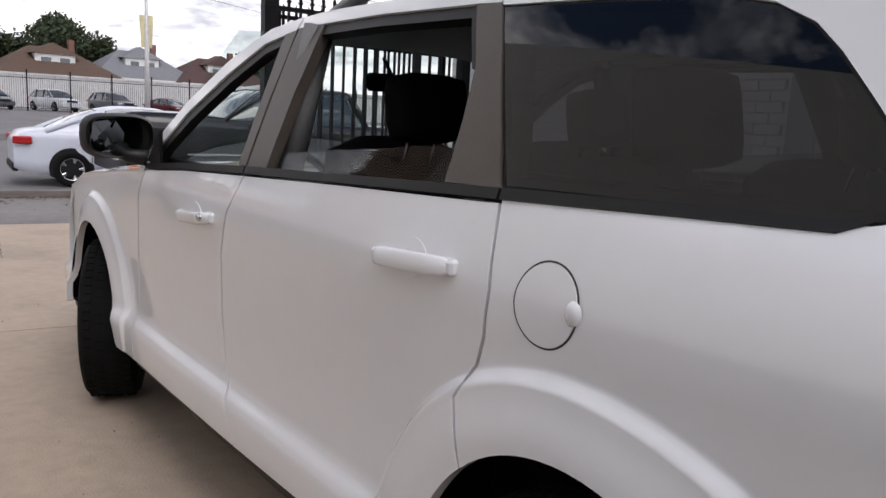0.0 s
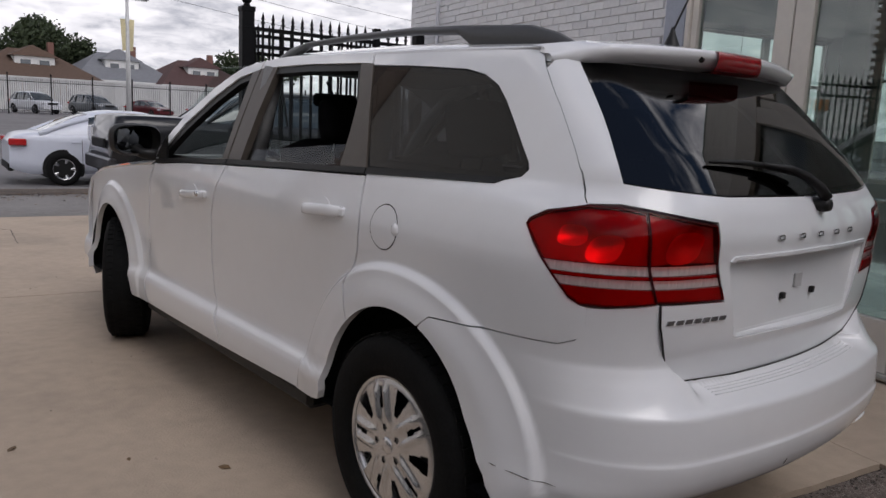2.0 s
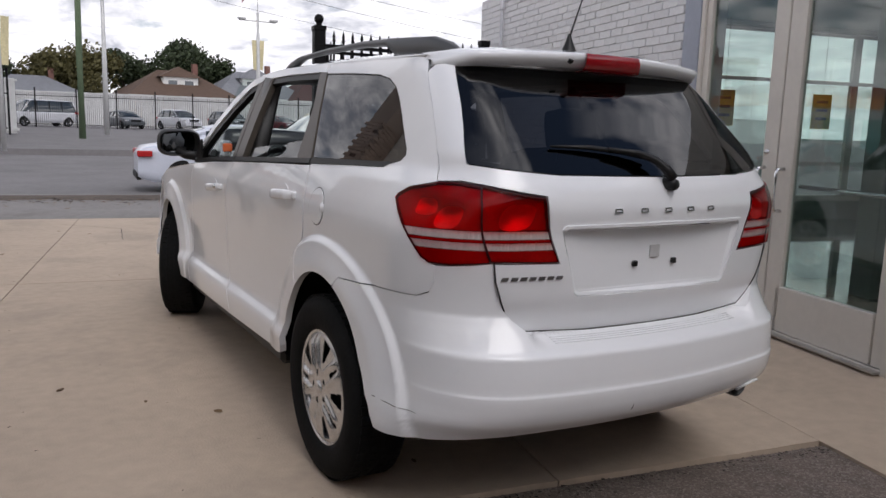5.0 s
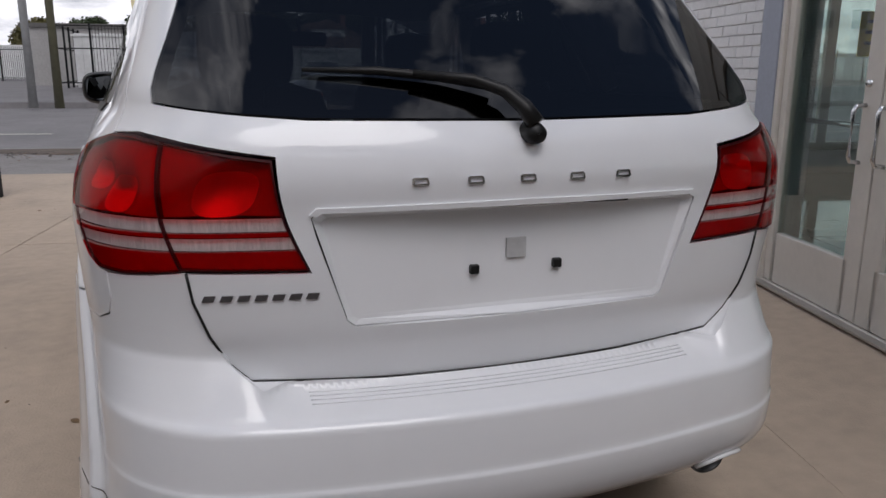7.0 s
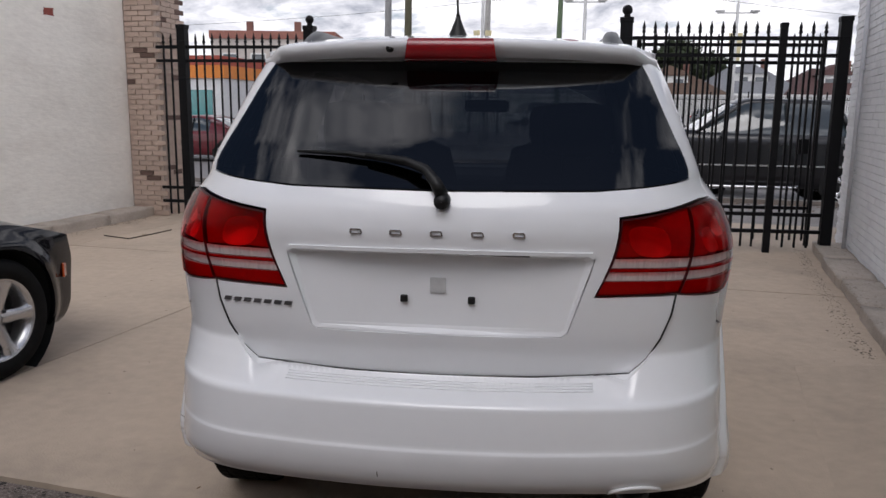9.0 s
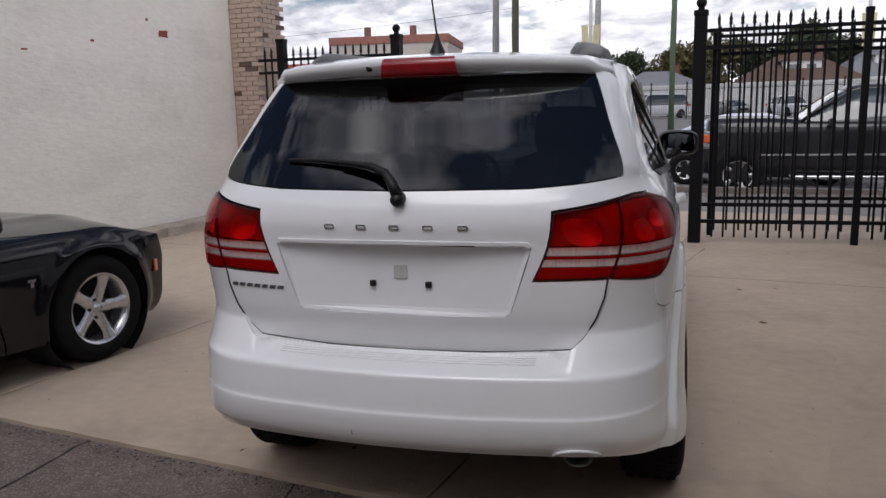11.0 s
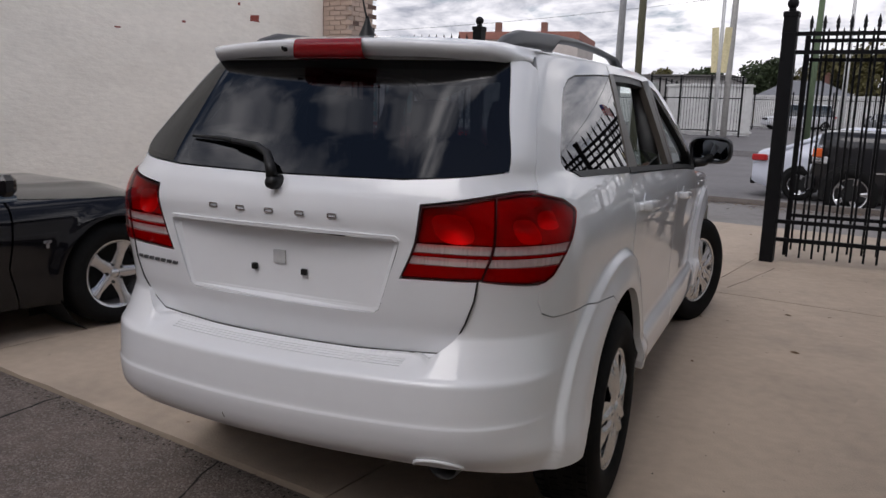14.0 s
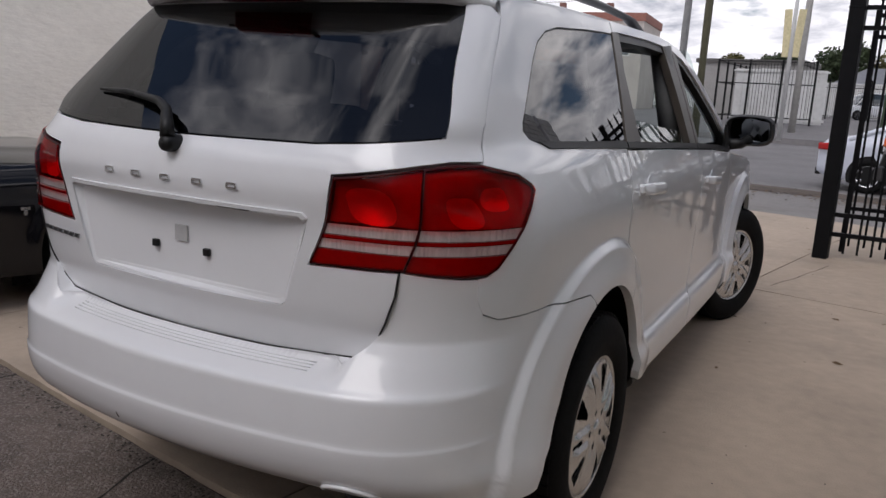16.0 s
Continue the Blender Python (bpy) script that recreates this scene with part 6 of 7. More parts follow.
        pts = [BUMPER.at(ua + (ub - ua) * t, z0 + (z1 - z0) * t) + 0.0003 * BUMPER.normal(ua + (ub - ua) * t, z0 + (z1 - z0) * t) for t in np.linspace(0, 1, 8)]
        part("scuff", tube(pts, [0.0006, 0.0015, 0.0012, 0.0018, 0.001, 0.0015, 0.001, 0.0004], 5), dk, bp, "dark scrape in the paint")
    # exhaust tip
    ex = lathe([(0.026, 0.10), (0.030, -0.03), (0.034, -0.03), (0.035, 0.10)], 20, Matrix.Translation((0.545, 0.15, 0.395)) @ Matrix.Rotation(radians(90), 4, "Z") @ Matrix.Scale(1.35, 4, (0, 1, 0)))
    part("exhaust_tip", ex, mat("sooty_steel", (0.1, 0.1, 0.1), 0.4, 0.8), c, smooth=True)
    arch = [BUMPER.at(rear_u(BUMPER, 0.545 + 0.072 * math.cos(t), 0.415), 0.415 + 0.035 * math.sin(t)) + BUMPER.normal(rear_u(BUMPER, 0.545 + 0.072 * math.cos(t), 0.415), 0.415) * 0.004 for t in np.linspace(0.1, math.pi - 0.1, 14)]
    part("exhaust_lip", tube(arch, 0.005, 8), PAINT, bp, smooth=True)
    # roof
    rows = []
    for y in np.linspace(0.60, 2.75, 44):
        ze, zc = float(roof_e(y)), float(roof_c(y))
        xe = float(half_width(max(y, 0.6), ze)) + 0.002
        tuck = 0.005 + 0.015 * float(smooth01((y - 0.66) / 0.12))
        rows.append([(-xe + 0.007, y, ze - tuck)] + [(x, y, ze + (zc - ze) * (1 - (abs(x) / xe) ** 2.8)) for x in np.linspace(-xe, xe, 41)] + [(xe - 0.007, y, ze - tuck)])
    surface(rows, PAINT, "roof", c)
    # windscreen, cowl, bonnet and nose
    rows = []
    for t in np.linspace(0, 1, 10):
        y, zc = 2.755 + 0.85 * t, 1.632 - 0.57 * t ** 1.05
        xe = 0.66 + 0.10 * t
        rows.append([(x, y - 0.16 * (x / xe) ** 2 * (0.4 + 0.6 * t), zc - 0.03 * (x / xe) ** 2) for x in np.linspace(-xe, xe, 17)])
    surface(rows, CLEAR, "windscreen", c, "clear windscreen")
    rows = []
    for y in np.linspace(3.42, 4.62, 26):
        zc = 1.085 - 0.075 * (y - 3.42) - 0.10 * max(0, y - 4.1) ** 2 * 2
        xe = float(half_width(y, 1.0)) - 0.012
        ze = 1.072 - 0.085 * (y - 3.42) - 0.10 * max(0, y - 4.0) ** 2 * 2
        rows.append([(x, y - 0.10 * (x / xe) ** 2 * (y - 3.4), ze + (zc - ze + 0.03) * (1 - abs(x / xe) ** 3) - 0.012 * math.exp(-((abs(x) - 0.45) / 0.08) ** 2)) for x in np.linspace(-xe, xe, 33)])
    surface(rows, PAINT, "bonnet", c)
    part("cowl", boxm((1.45, 0.34, 0.05), (0, 3.36, 1.055)), BLACKTRIM, c, bevel=0.015)
    nose = []
    for z, yy in ((0.28, 4.62), (0.35, 4.72), (0.5, 4.76), (0.65, 4.75), (0.8, 4.70), (0.9, 4.62)):
        nose.append([(x, yy - 0.32 * abs(x / 0.85) ** 3, z) for x in np.linspace(-0.82, 0.82, 25)])
    surface(nose, PAINT, "front_bumper", c)
    part("grille", boxm((0.9, 0.03, 0.16), (0, 4.745, 0.72)), BLACKTRIM, c, bevel=0.01)
    for s in (-1, 1):
        part("headlamp", boxm((0.3, 0.12, 0.13), Matrix.Translation((s * 0.62, 4.60, 0.82)) @ Matrix.Rotation(s * -0.35, 4, "Z")), CLEARLENS, c, bevel=0.02)
        pts = [Vector(BODY.at(s * side_u(BODY, y, z), z)) + Vector((-s * 0.035, 0.02, -0.01)) for y, z in ((2.30, 1.590), (2.55, 1.515), (2.75, 1.41), (2.95, 1.275), (3.12, 1.13))]
        part("windscreen_pillar", tube(pts, 0.035, 10), PAINT, c, smooth=True)
    # aerial
    a = new("aerial")
    a.parent = c
    part("base", lathe([(0.034, 0.0), (0.026, 0.018), (0.012, 0.05), (0.005, 0.075)], 16, Matrix.Translation((0.0, 0.60, 1.66)) @ Matrix.Rotation(radians(-90), 4, "Y")), BLACKTRIM, a, smooth=True)
    part("whip", tube([(0, 0.60, 1.72), (0.0, 0.50, 1.93)], [0.004, 0.002], 6), BLACKTRIM, a, smooth=True)
    return c


def wheel(c, x, y, s, steer=0.0):
    """A steel wheel with a five-spoke cover; local x points outwards."""
    w = new("wheel")
    w.parent = c
    w.matrix_local = pose(x, y, HUB, 0, 0, steer + (0 if s > 0 else 180))
    ty = lathe([(0.222, -0.10), (0.25, -0.112), (0.30, -0.118), (0.338, -0.108), (0.352, -0.09), (0.357, -0.05), (0.358, 0.0), (0.357, 0.05), (0.352, 0.09), (0.338, 0.108), (0.30, 0.118), (0.25, 0.112), (0.226, 0.100), (0.222, 0.08)], 72)
    part("tyre", ty, RUBBER, w, "worn black tyre", smooth=True)
    bm = bmesh.new()
    for k in range(60):
        for o, hh in ((-0.06, 0.02), (-0.02, 0.02), (0.02, 0.02), (0.06, 0.02)):
            box(bm, (0.030, 0.03, 0.006), Matrix.Rotation(2 * math.pi * k / 60 + o, 4, "X") @ Matrix.Translation((o * 1.25, 0, 0.358)))
    tagged(part("tread", bm, RUBBER, w), kind="stuff")
    part("rim", lathe([(0.224, 0.098), (0.216, 0.096), (0.208, 0.07), (0.2, -0.08)], 60), COVER, w, smooth=True)
    part("drum", lathe([(0.001, -0.01), (0.19, -0.01), (0.2, -0.06)], 40), CABIN, w)
    # cover: a dished disc in polar steps, pierced between and along the spokes
    NR, NA = 26, 200
    rr = np.linspace(0.0, 0.217, NR)
    V, F = [], []
    per = 2 * math.pi / 5
    for i, r in enumerate(rr):
        for k in range(NA):
            a = 2 * math.pi * k / NA
            t = (a % per) / per - 0.5            # 0 on the spoke's axis
            d = t * per * r                      # metres off the axis
            z = 0.098 + 0.012 * (1 - (r / 0.217) ** 2)
            spoke = max(0.0, 1 - abs(abs(d) - 0.026) / 0.022)
            z += 0.012 * smooth01(spoke) * smooth01((r - 0.05) / 0.05) * (1 - smooth01((r - 0.17) / 0.04))
            if r > 0.205:
                z -= 0.006 * (r - 0.205) / 0.012
            V.append((z, r * math.cos(a), r * math.sin(a)))
    for i in range(NR - 1):
        for k in range(NA):
            r = (rr[i] + rr[i + 1]) / 2
            a = 2 * math.pi * (k + 0.5) / NA
            t = (a % per) / per - 0.5
            d = t * per * r
            half = per * r / 2
            gap_edge = half - abs(d)             # to the bay's middle
            bay = 0.115 < r < 0.197 and gap_edge < 0.030 * (r - 0.085) / 0.10
            slot = 0.125 < r < 0.19 and abs(d) < 0.0075
            nut = min(math.hypot(r * math.cos(a) - 0.058 * math.cos(q), r * math.sin(a) - 0.058 * math.sin(q)) for q in [per * (j + 0.5) for j in range(5)]) < 0.011
            if bay or slot or nut:
                continue
            F.append((i * NA + k, i * NA + (k + 1) % NA, (i + 1) * NA + (k + 1) % NA, (i + 1) * NA + k))
    cv = mesh_ob("wheel_cover", V, F, COVER, w, "silver five-spoke wheel cover", smooth=True)
    part("hub_cap", lathe([(0.001, 0.118), (0.02, 0.117), (0.028, 0.111), (0.03, 0.10)], 24), COVER, w, smooth=True)
    bm = bmesh.new()
    for j in range(5):
        q = per * (j + 0.5)
        cyl(bm, 0.009, 0.008, 0.02, Matrix.Translation((0.095, 0.058 * math.cos(q), 0.058 * math.sin(q))) @ Matrix.Rotation(radians(90), 4, "Y"), 6)
    part("hub_ring", bm, mat("dark_nut", (0.12, 0.12, 0.12), 0.35, 0.9), w)
    return w


def seat(c, x, y, w=0.5):
    s = new("seat")
    s.parent = c
    for nm, size, m in (("cushion", (w, 0.5, 0.16), pose(x, y + 0.1, 0.66, 4)), ("backrest", (w, 0.14, 0.62), pose(x, y - 0.2, 0.98, -14)), ("headrest", (min(w, 0.27), 0.1, 0.2), pose(x, y - 0.31, 1.37, -10))):
        bm = boxm(size)
        bmesh.ops.subdivide_edges(bm, edges=bm.edges, cuts=3, use_grid_fill=True)
        bmesh.ops.smooth_vert(bm, verts=bm.verts, factor=0.6, use_axis_x=True, use_axis_y=True, use_axis_z=True)
        bmesh.ops.smooth_vert(bm, verts=bm.verts, factor=0.6, use_axis_x=True, use_axis_y=True, use_axis_z=True)
        bm.transform(m)
        part(nm, bm, CABIN, s, smooth=True)
    for dx in (-0.05, 0.05):
        part("headrest_post", tube([(x + dx, y - 0.27, 1.2), (x + dx, y - 0.30, 1.32)], 0.006, 6), CHROME, s)


def cabin(c):
    part("cabin_floor", boxm((1.5, 3.1, 0.06), (0, 1.85, 0.42)), CABIN, c)
    # dark boxes under the floor, added to stop light passing beneath the car
    part("underbody", boxm((1.12, 3.7, 0.08), (0, 2.62, 0.29)), CABIN, c)
    part("rear_light_block", boxm((1.0, 0.5, 0.16), (0, 0.53, 0.46)), CABIN, c, bevel=0.03)
    for s in (-1, 1):
        part("sill_trim", boxm((0.13, 1.80, 0.08), (s * 0.775, 2.39, 0.312)), BLACKTRIM, c, "black plastic sill trim", bevel=0.02)
    part("luggage_floor", boxm((1.3, 0.9, 0.05), (0, 0.75, 0.82)), CABIN, c)
    part("engine_block", boxm((1.2, 0.9, 0.5), (0, 3.95, 0.65)), CABIN, c)
    for s in (-1, 1):
        part("door_lining", boxm((0.05, 1.85, 0.7), (s * 0.775, 2.25, 0.80)), CABIN, c, bevel=0.01)
        part("luggage_side", boxm((0.05, 0.85, 0.7), (s * 0.68, 0.85, 0.9)), CABIN, c)
        part("pillar_lining", tube([(s * 0.745, 2.16, 1.17), (s * 0.66, 2.14, 1.58)], 0.045, 8), CABINGREY, c, "grey inner pillar lining", smooth=True)
        part("pillar_lining", tube([(s * 0.74, 1.25, 1.2), (s * 0.63, 1.38, 1.57)], 0.05, 8), CABINGREY, c, "grey inner pillar lining", smooth=True)
    rows = [[(x, y, float(roof_c(max(0.65, y))) - 0.045 - 0.05 * (abs(x) / 0.62) ** 3) for x in np.linspace(-0.62, 0.62, 13)] for y in np.linspace(0.66, 2.7, 16)]
    surface(rows, CABINGREY, "roof_lining", c, "grey roof lining")
    seat(c, -0.38, 2.30)
    seat(c, 0.38, 2.30)
    seat(c, -0.42, 1.38, 0.56)
    seat(c, 0.42, 1.38, 0.56)
    d = new("dashboard")
    d.parent = c
    prof = [(2.95, 0.6), (2.92, 0.9), (2.97, 1.02), (3.1, 1.08), (3.4, 1.08), (3.4, 0.6)]
    bm = prism(prof, -0.74, 0.74, Matrix.Rotation(radians(90), 4, "Z") @ Matrix.Scale(-1, 4, (0, 1, 0)))
    part("panel", bm, mat("grey_dash", (0.14, 0.145, 0.15), 0.55), d, bevel=0.02)
    sw = [(-0.38 + 0.185 * math.cos(a), 2.82 + 0.07 * math.sin(a), 1.02 + 0.17 * math.sin(a)) for a in np.linspace(0, 2 * math.pi, 30)]
    part("steering_wheel", tube(sw, 0.015, 8), CABIN, d, smooth=True)
    part("steering_hub", boxm((0.16, 0.05, 0.12), pose(-0.38, 2.83, 1.01, -20)), CABIN, d, bevel=0.02)
    m = new("rear_view_mirror")
    m.parent = c
    part("housing", boxm((0.26, 0.04, 0.07), (0, 2.72, 1.47)), CABIN, m, bevel=0.015)
    part("stalk", tube([(0, 2.74, 1.5), (0, 2.80, 1.57)], 0.008, 6), CABIN, m)


SUV = suv()
cabin(SUV)
for s_, st in ((1, 0), (-1, 0)):
    wheel(SUV, s_ * 0.775, AXLE_R, s_)
    wheel(SUV, s_ * 0.775, AXLE_F, s_, -22.0)
flag(12.0, 44.0, 8.6, 150)
flag(3.6, 44.0, 9.2, 170)

# ---- other vehicles ----
DARKGLASS = mat("dark_car_glass", (0.03, 0.04, 0.045), 0.05, vary=0.05, coat=1.0)
ALLOY = mat("silver_alloy", (0.60, 0.60, 0.61), 0.27, 0.8, vary=0.06, scale=10)
TAILRED = mat("tail_red", (0.45, 0.01, 0.012), 0.2, coat=0.8)
HEADCLEAR = mat("headlamp_clear", (0.75, 0.76, 0.78), 0.12, 0.3, coat=1.0, vary=0.2, scale=20)
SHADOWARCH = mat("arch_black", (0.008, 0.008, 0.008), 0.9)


def car_paint(name, color):
    return mat(name, color, 0.3, vary=0.03, scale=2, coat=0.6, spec=0.3)


def simple_wheel(parent, x, y, r, width, s, rim=0.62, spokes=5):
    w = new("wheel")
    w.parent = parent
    w.matrix_local = pose(x, y, r, 0, 0, 0 if s > 0 else 180)
    h = width / 2
    rr = r * rim
    part("tyre", lathe([(rr, -h), (r * 0.93, -h), (r, -h * 0.7), (r, h * 0.7), (r * 0.93, h), (rr * 1.02, h), (rr, h * 0.8)], 40), RUBBER, w, smooth=True)
    part("rim", lathe([(rr * 1.01, h * 0.95), (rr * 0.93, h * 0.9), (rr * 0.9, h * 0.2), (rr * 0.88, -h * 0.6)], 40), ALLOY, w, smooth=True)
    part("drum", lathe([(0.001, -h * 0.1), (rr * 0.86, -h * 0.1), (rr * 0.88, -h * 0.5)], 24), SHADOWARCH, w)
    for k in range(spokes):
        a = 2 * math.pi * k / spokes
        bm = bmesh.new()
        pr = [(0.04, 0.30), (0.35, 0.17), (0.7, 0.15), (0.94, 0.24)]
        rows = [[(h * (0.95 - 0.35 * (1 - t)) + dz, rr * t, rr * wd * q) for q, dz in ((-1, -0.02), (-0.6, 0.0), (0.6, 0.0), (1, -0.02))] for t, wd in pr]
        vs = [[bm.verts.new(p) for p in row] for row in rows]
        for i in range(3):
            for j in range(3):
                bm.faces.new((vs[i][j], vs[i][j + 1], vs[i + 1][j + 1], vs[i + 1][j]))
        bm.transform(Matrix.Rotation(a, 4, "X"))
        part("spoke", bm, ALLOY, w, smooth=True)
        part("wheel_nut", lathe([(0.001, h * 0.72), (r * 0.028, h * 0.72), (r * 0.03, h * 0.5)], 6, Matrix.Translation((0, rr * 0.27 * math.cos(a + 0.63), rr * 0.27 * math.sin(a + 0.63)))), SHADOWARCH, w)
    part("hub_cap", lathe([(0.001, h * 0.75), (rr * 0.13, h * 0.74), (rr * 0.15, h * 0.5)], 16), ALLOY, w, smooth=True)
    return w


def road_car(name, m, label, paint, W, deck, cabin, belt, axles, wr, sill=0.22, rear=("tail", 0.75), front=("head", 0.7), group="", pillars=(0.5,), sail=None):
    """A parked car, facing local y: lower body under a deck line, glazed cabin, wheels, lamps."""
    c = thing(name, m, label, "car" if name != "pickup_truck" else "pickup truck", group)
    dk = pchip([p[0] for p in deck], [p[1] for p in deck])
    y0, y1 = deck[0][0], deck[-1][0]
    ym, hl = (y0 + y1) / 2, (y1 - y0) / 2
    half = lambda y: W / 2 * (1 - 0.16 * abs((y - ym) / hl) ** 5)
    rows = []
    for y in np.linspace(y0, y1, 44):
        w, z = half(y), float(dk(y))
        e = abs((y - ym) / hl)
        lo = sill + 0.10 * max(0, e - 0.85) / 0.15
        sh = min(z, belt(y))
        prof = [(-w * 0.90, lo), (-w * 0.985, lo + 0.07), (-w * 0.99, lo + 0.6 * (sh - lo) * 0.5), (-w, sh - 0.14), (-w * 0.985, sh - 0.04), (-w * 0.93, z - 0.012), (-w * 0.75, z + 0.004), (-w * 0.4, z + 0.02), (0, z + 0.025)]
        rows.append([(x, y, zz) for x, zz in prof] + [(-x, y, zz) for x, zz in reversed(prof[:-1])])
    body = surface(rows, paint, "body", c)
    for y, nm in ((y0, "rear_face"), (y1, "front_face")):
        r = rows[0] if y == y0 else rows[-1]
        mesh_ob(nm, r, [tuple(range(len(r)))], paint, c)
    # cabin
    cz = pchip([p[0] for p in cabin], [p[1] for p in cabin])
    ca, cb = cabin[0][0], cabin[-1][0]
    top = max(p[1] for p in cabin)
    crow, roofrow = [], []
    for y in np.linspace(ca, cb, 32):
        z, b = float(cz(y)), float(dk(y)) - 0.03
        k = max(0.0, (z - b) / (top - b + 1e-6))
        wb, wt = half(y) * 0.94, half(y) * (0.94 - 0.20 * k)
        crow.append([(-wb, y, b), (-wt, y, z - 0.05 * k), (-wt * 0.85, y, z), (0, y, z + 0.02 * k), (wt * 0.85, y, z), (wt, y, z - 0.05 * k), (wb, y, b)])
        if z > top - 0.10:
            roofrow.append([(-wt * 1.012, y, z - 0.075), (-wt * 1.01, y, z - 0.045), (-wt * 0.86, y, z + 0.008), (0, y, z + 0.03), (wt * 0.86, y, z + 0.008), (wt * 1.01, y, z - 0.045), (wt * 1.012, y, z - 0.075)])
    surface(crow, DARKGLASS, "glasshouse", c, "dark car windows")
    surface(roofrow, paint, "roof", c)
    rf, rr_ = roofrow[-1], roofrow[0]
    if sail is not None:
        for s in (-1, 1):
            side = [[(p[0] + s * 0.006, p[1], p[2]) for p in (q[:3] if s < 0 else q[4:])] for q in crow if q[0][1] < sail]
            surface(side, paint, "rear_quarter", c)
    for s in (-1, 1):
        i = 0 if s < 0 else 6
        part("pillar", tube([crow[-1][i], Vector(crow[-1][i]).lerp(Vector(rf[i]), 0.5) + Vector((s * 0.012, 0, 0.03)), rf[i]], 0.028, 8), paint, c, smooth=True)
        part("pillar", tube([crow[0][i], Vector(crow[0][i]).lerp(Vector(rr_[i]), 0.5) + Vector((s * 0.012, 0, 0.03)), rr_[i]], 0.05, 8), paint, c, smooth=True)
        for f in pillars:
            y = ca + (cb - ca) * f
            z = float(cz(y))
            part("pillar", span((s * half(y) * 0.945, y, float(dk(y)) - 0.02), (s * half(y) * 0.76, y, z - 0.06), (0.012, 0.07)), SHADOWARCH, c)
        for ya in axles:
            # flat black disc on the side stands in for the shaded wheel opening
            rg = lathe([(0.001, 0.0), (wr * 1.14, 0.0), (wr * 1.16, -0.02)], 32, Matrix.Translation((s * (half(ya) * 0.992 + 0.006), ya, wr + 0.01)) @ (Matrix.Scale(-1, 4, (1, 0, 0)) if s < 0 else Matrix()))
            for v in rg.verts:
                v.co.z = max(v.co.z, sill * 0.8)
            part("arch_shade_disc", rg, SHADOWARCH, c)
            simple_wheel(c, s * (half(ya) - 0.085), ya, wr, 0.21, s)
        zr = rear[1]
        part("tail_lamp", boxm((W * 0.2, 0.30, 0.13), Matrix.Translation((s * half(y0) * 0.93, y0 + 0.17, zr)) @ Matrix.Rotation(s * -0.25, 4, "Z")), TAILRED, c, "red tail lamp", bevel=0.02)
        part("headlamp", boxm((W * 0.15, 0.24, 0.12), Matrix.Translation((s * half(y1) * 0.90, y1 - 0.19, front[1])) @ Matrix.Rotation(s * 0.3, 4, "Z")), HEADCLEAR, c, "clear headlamp", bevel=0.02)
        yd = ca + (cb - ca) * (pillars[0] + 0.06)
        for yy in (yd - 0.15, yd - 1.05):
            if yy > y0 + 0.8:
                part("door_handle", boxm((0.03, 0.17, 0.025), (s * (half(yy) + 0.005), yy, belt(yy) - 0.13)), paint, c, bevel=0.006)
        for yy in (yd, yd - 0.95):
            part("door_gap", boxm((0.004, 0.008, belt(yy) - sill - 0.15), (s * half(yy) * 0.999, yy, (belt(yy) + sill) / 2)), SHADOWARCH, c)
        part("door_mirror", boxm((0.17, 0.09, 0.13), (s * (half(cb) + 0.08), cb - 0.45, belt(cb) + 0.06)), paint, c, bevel=0.025)
    part("rear_bumper", boxm((W * 0.78, 0.1, 0.14), (0, y0 + 0.02, sill + 0.12)), SHADOWARCH, c, bevel=0.02)
    part("grille", boxm((W * 0.45, 0.05, 0.16), (0, y1 - 0.0, front[1] - 0.02)), SHADOWARCH, c, bevel=0.02)
    return c


def sedan(m, label, paint, group=""):
    return road_car("sedan", m, label, paint, 1.78, [(-2.25, 0.80), (-2.18, 0.93), (-1.75, 1.0), (-1.0, 1.0), (0.9, 0.95), (1.5, 0.88), (2.1, 0.74), (2.28, 0.58)],
                    [(-1.75, 0.99), (-1.0, 1.33), (-0.4, 1.44), (0.2, 1.43), (0.62, 1.30), (1.25, 0.93)], lambda y: 0.94 + 0.02 * (-y), (-1.35, 1.35), 0.32, group=group, sail=-0.85, rear=("t", 0.82), front=("h", 0.68))


def crossover(m, label, paint, group=""):
    return road_car("crossover", m, label, paint, 1.86, [(-2.3, 0.7), (-2.22, 0.95), (-2.0, 1.03), (1.0, 1.03), (1.7, 0.98), (2.15, 0.84), (2.32, 0.62)],
                    [(-2.15, 1.02), (-1.9, 1.45), (-1.4, 1.66), (0.1, 1.68), (0.6, 1.55), (1.25, 1.02)], lambda y: 1.03, (-1.4, 1.4), 0.35, 0.26, group=group, rear=("t", 0.95), front=("h", 0.82), pillars=(0.3, 0.6))


def van(m, label, paint, group=""):
    return road_car("van", m, label, paint, 2.0, [(-2.7, 0.8), (-2.62, 1.15), (1.5, 1.15), (2.1, 1.1), (2.6, 0.95), (2.75, 0.65)],
                    [(-2.62, 1.15), (-2.5, 1.9), (-2.2, 2.08), (1.0, 2.1), (1.35, 1.95), (1.95, 1.13)], lambda y: 1.12, (-1.75, 1.75), 0.36, 0.3, group=group, rear=("t", 1.1), front=("h", 0.9), pillars=(0.28, 0.5, 0.72))


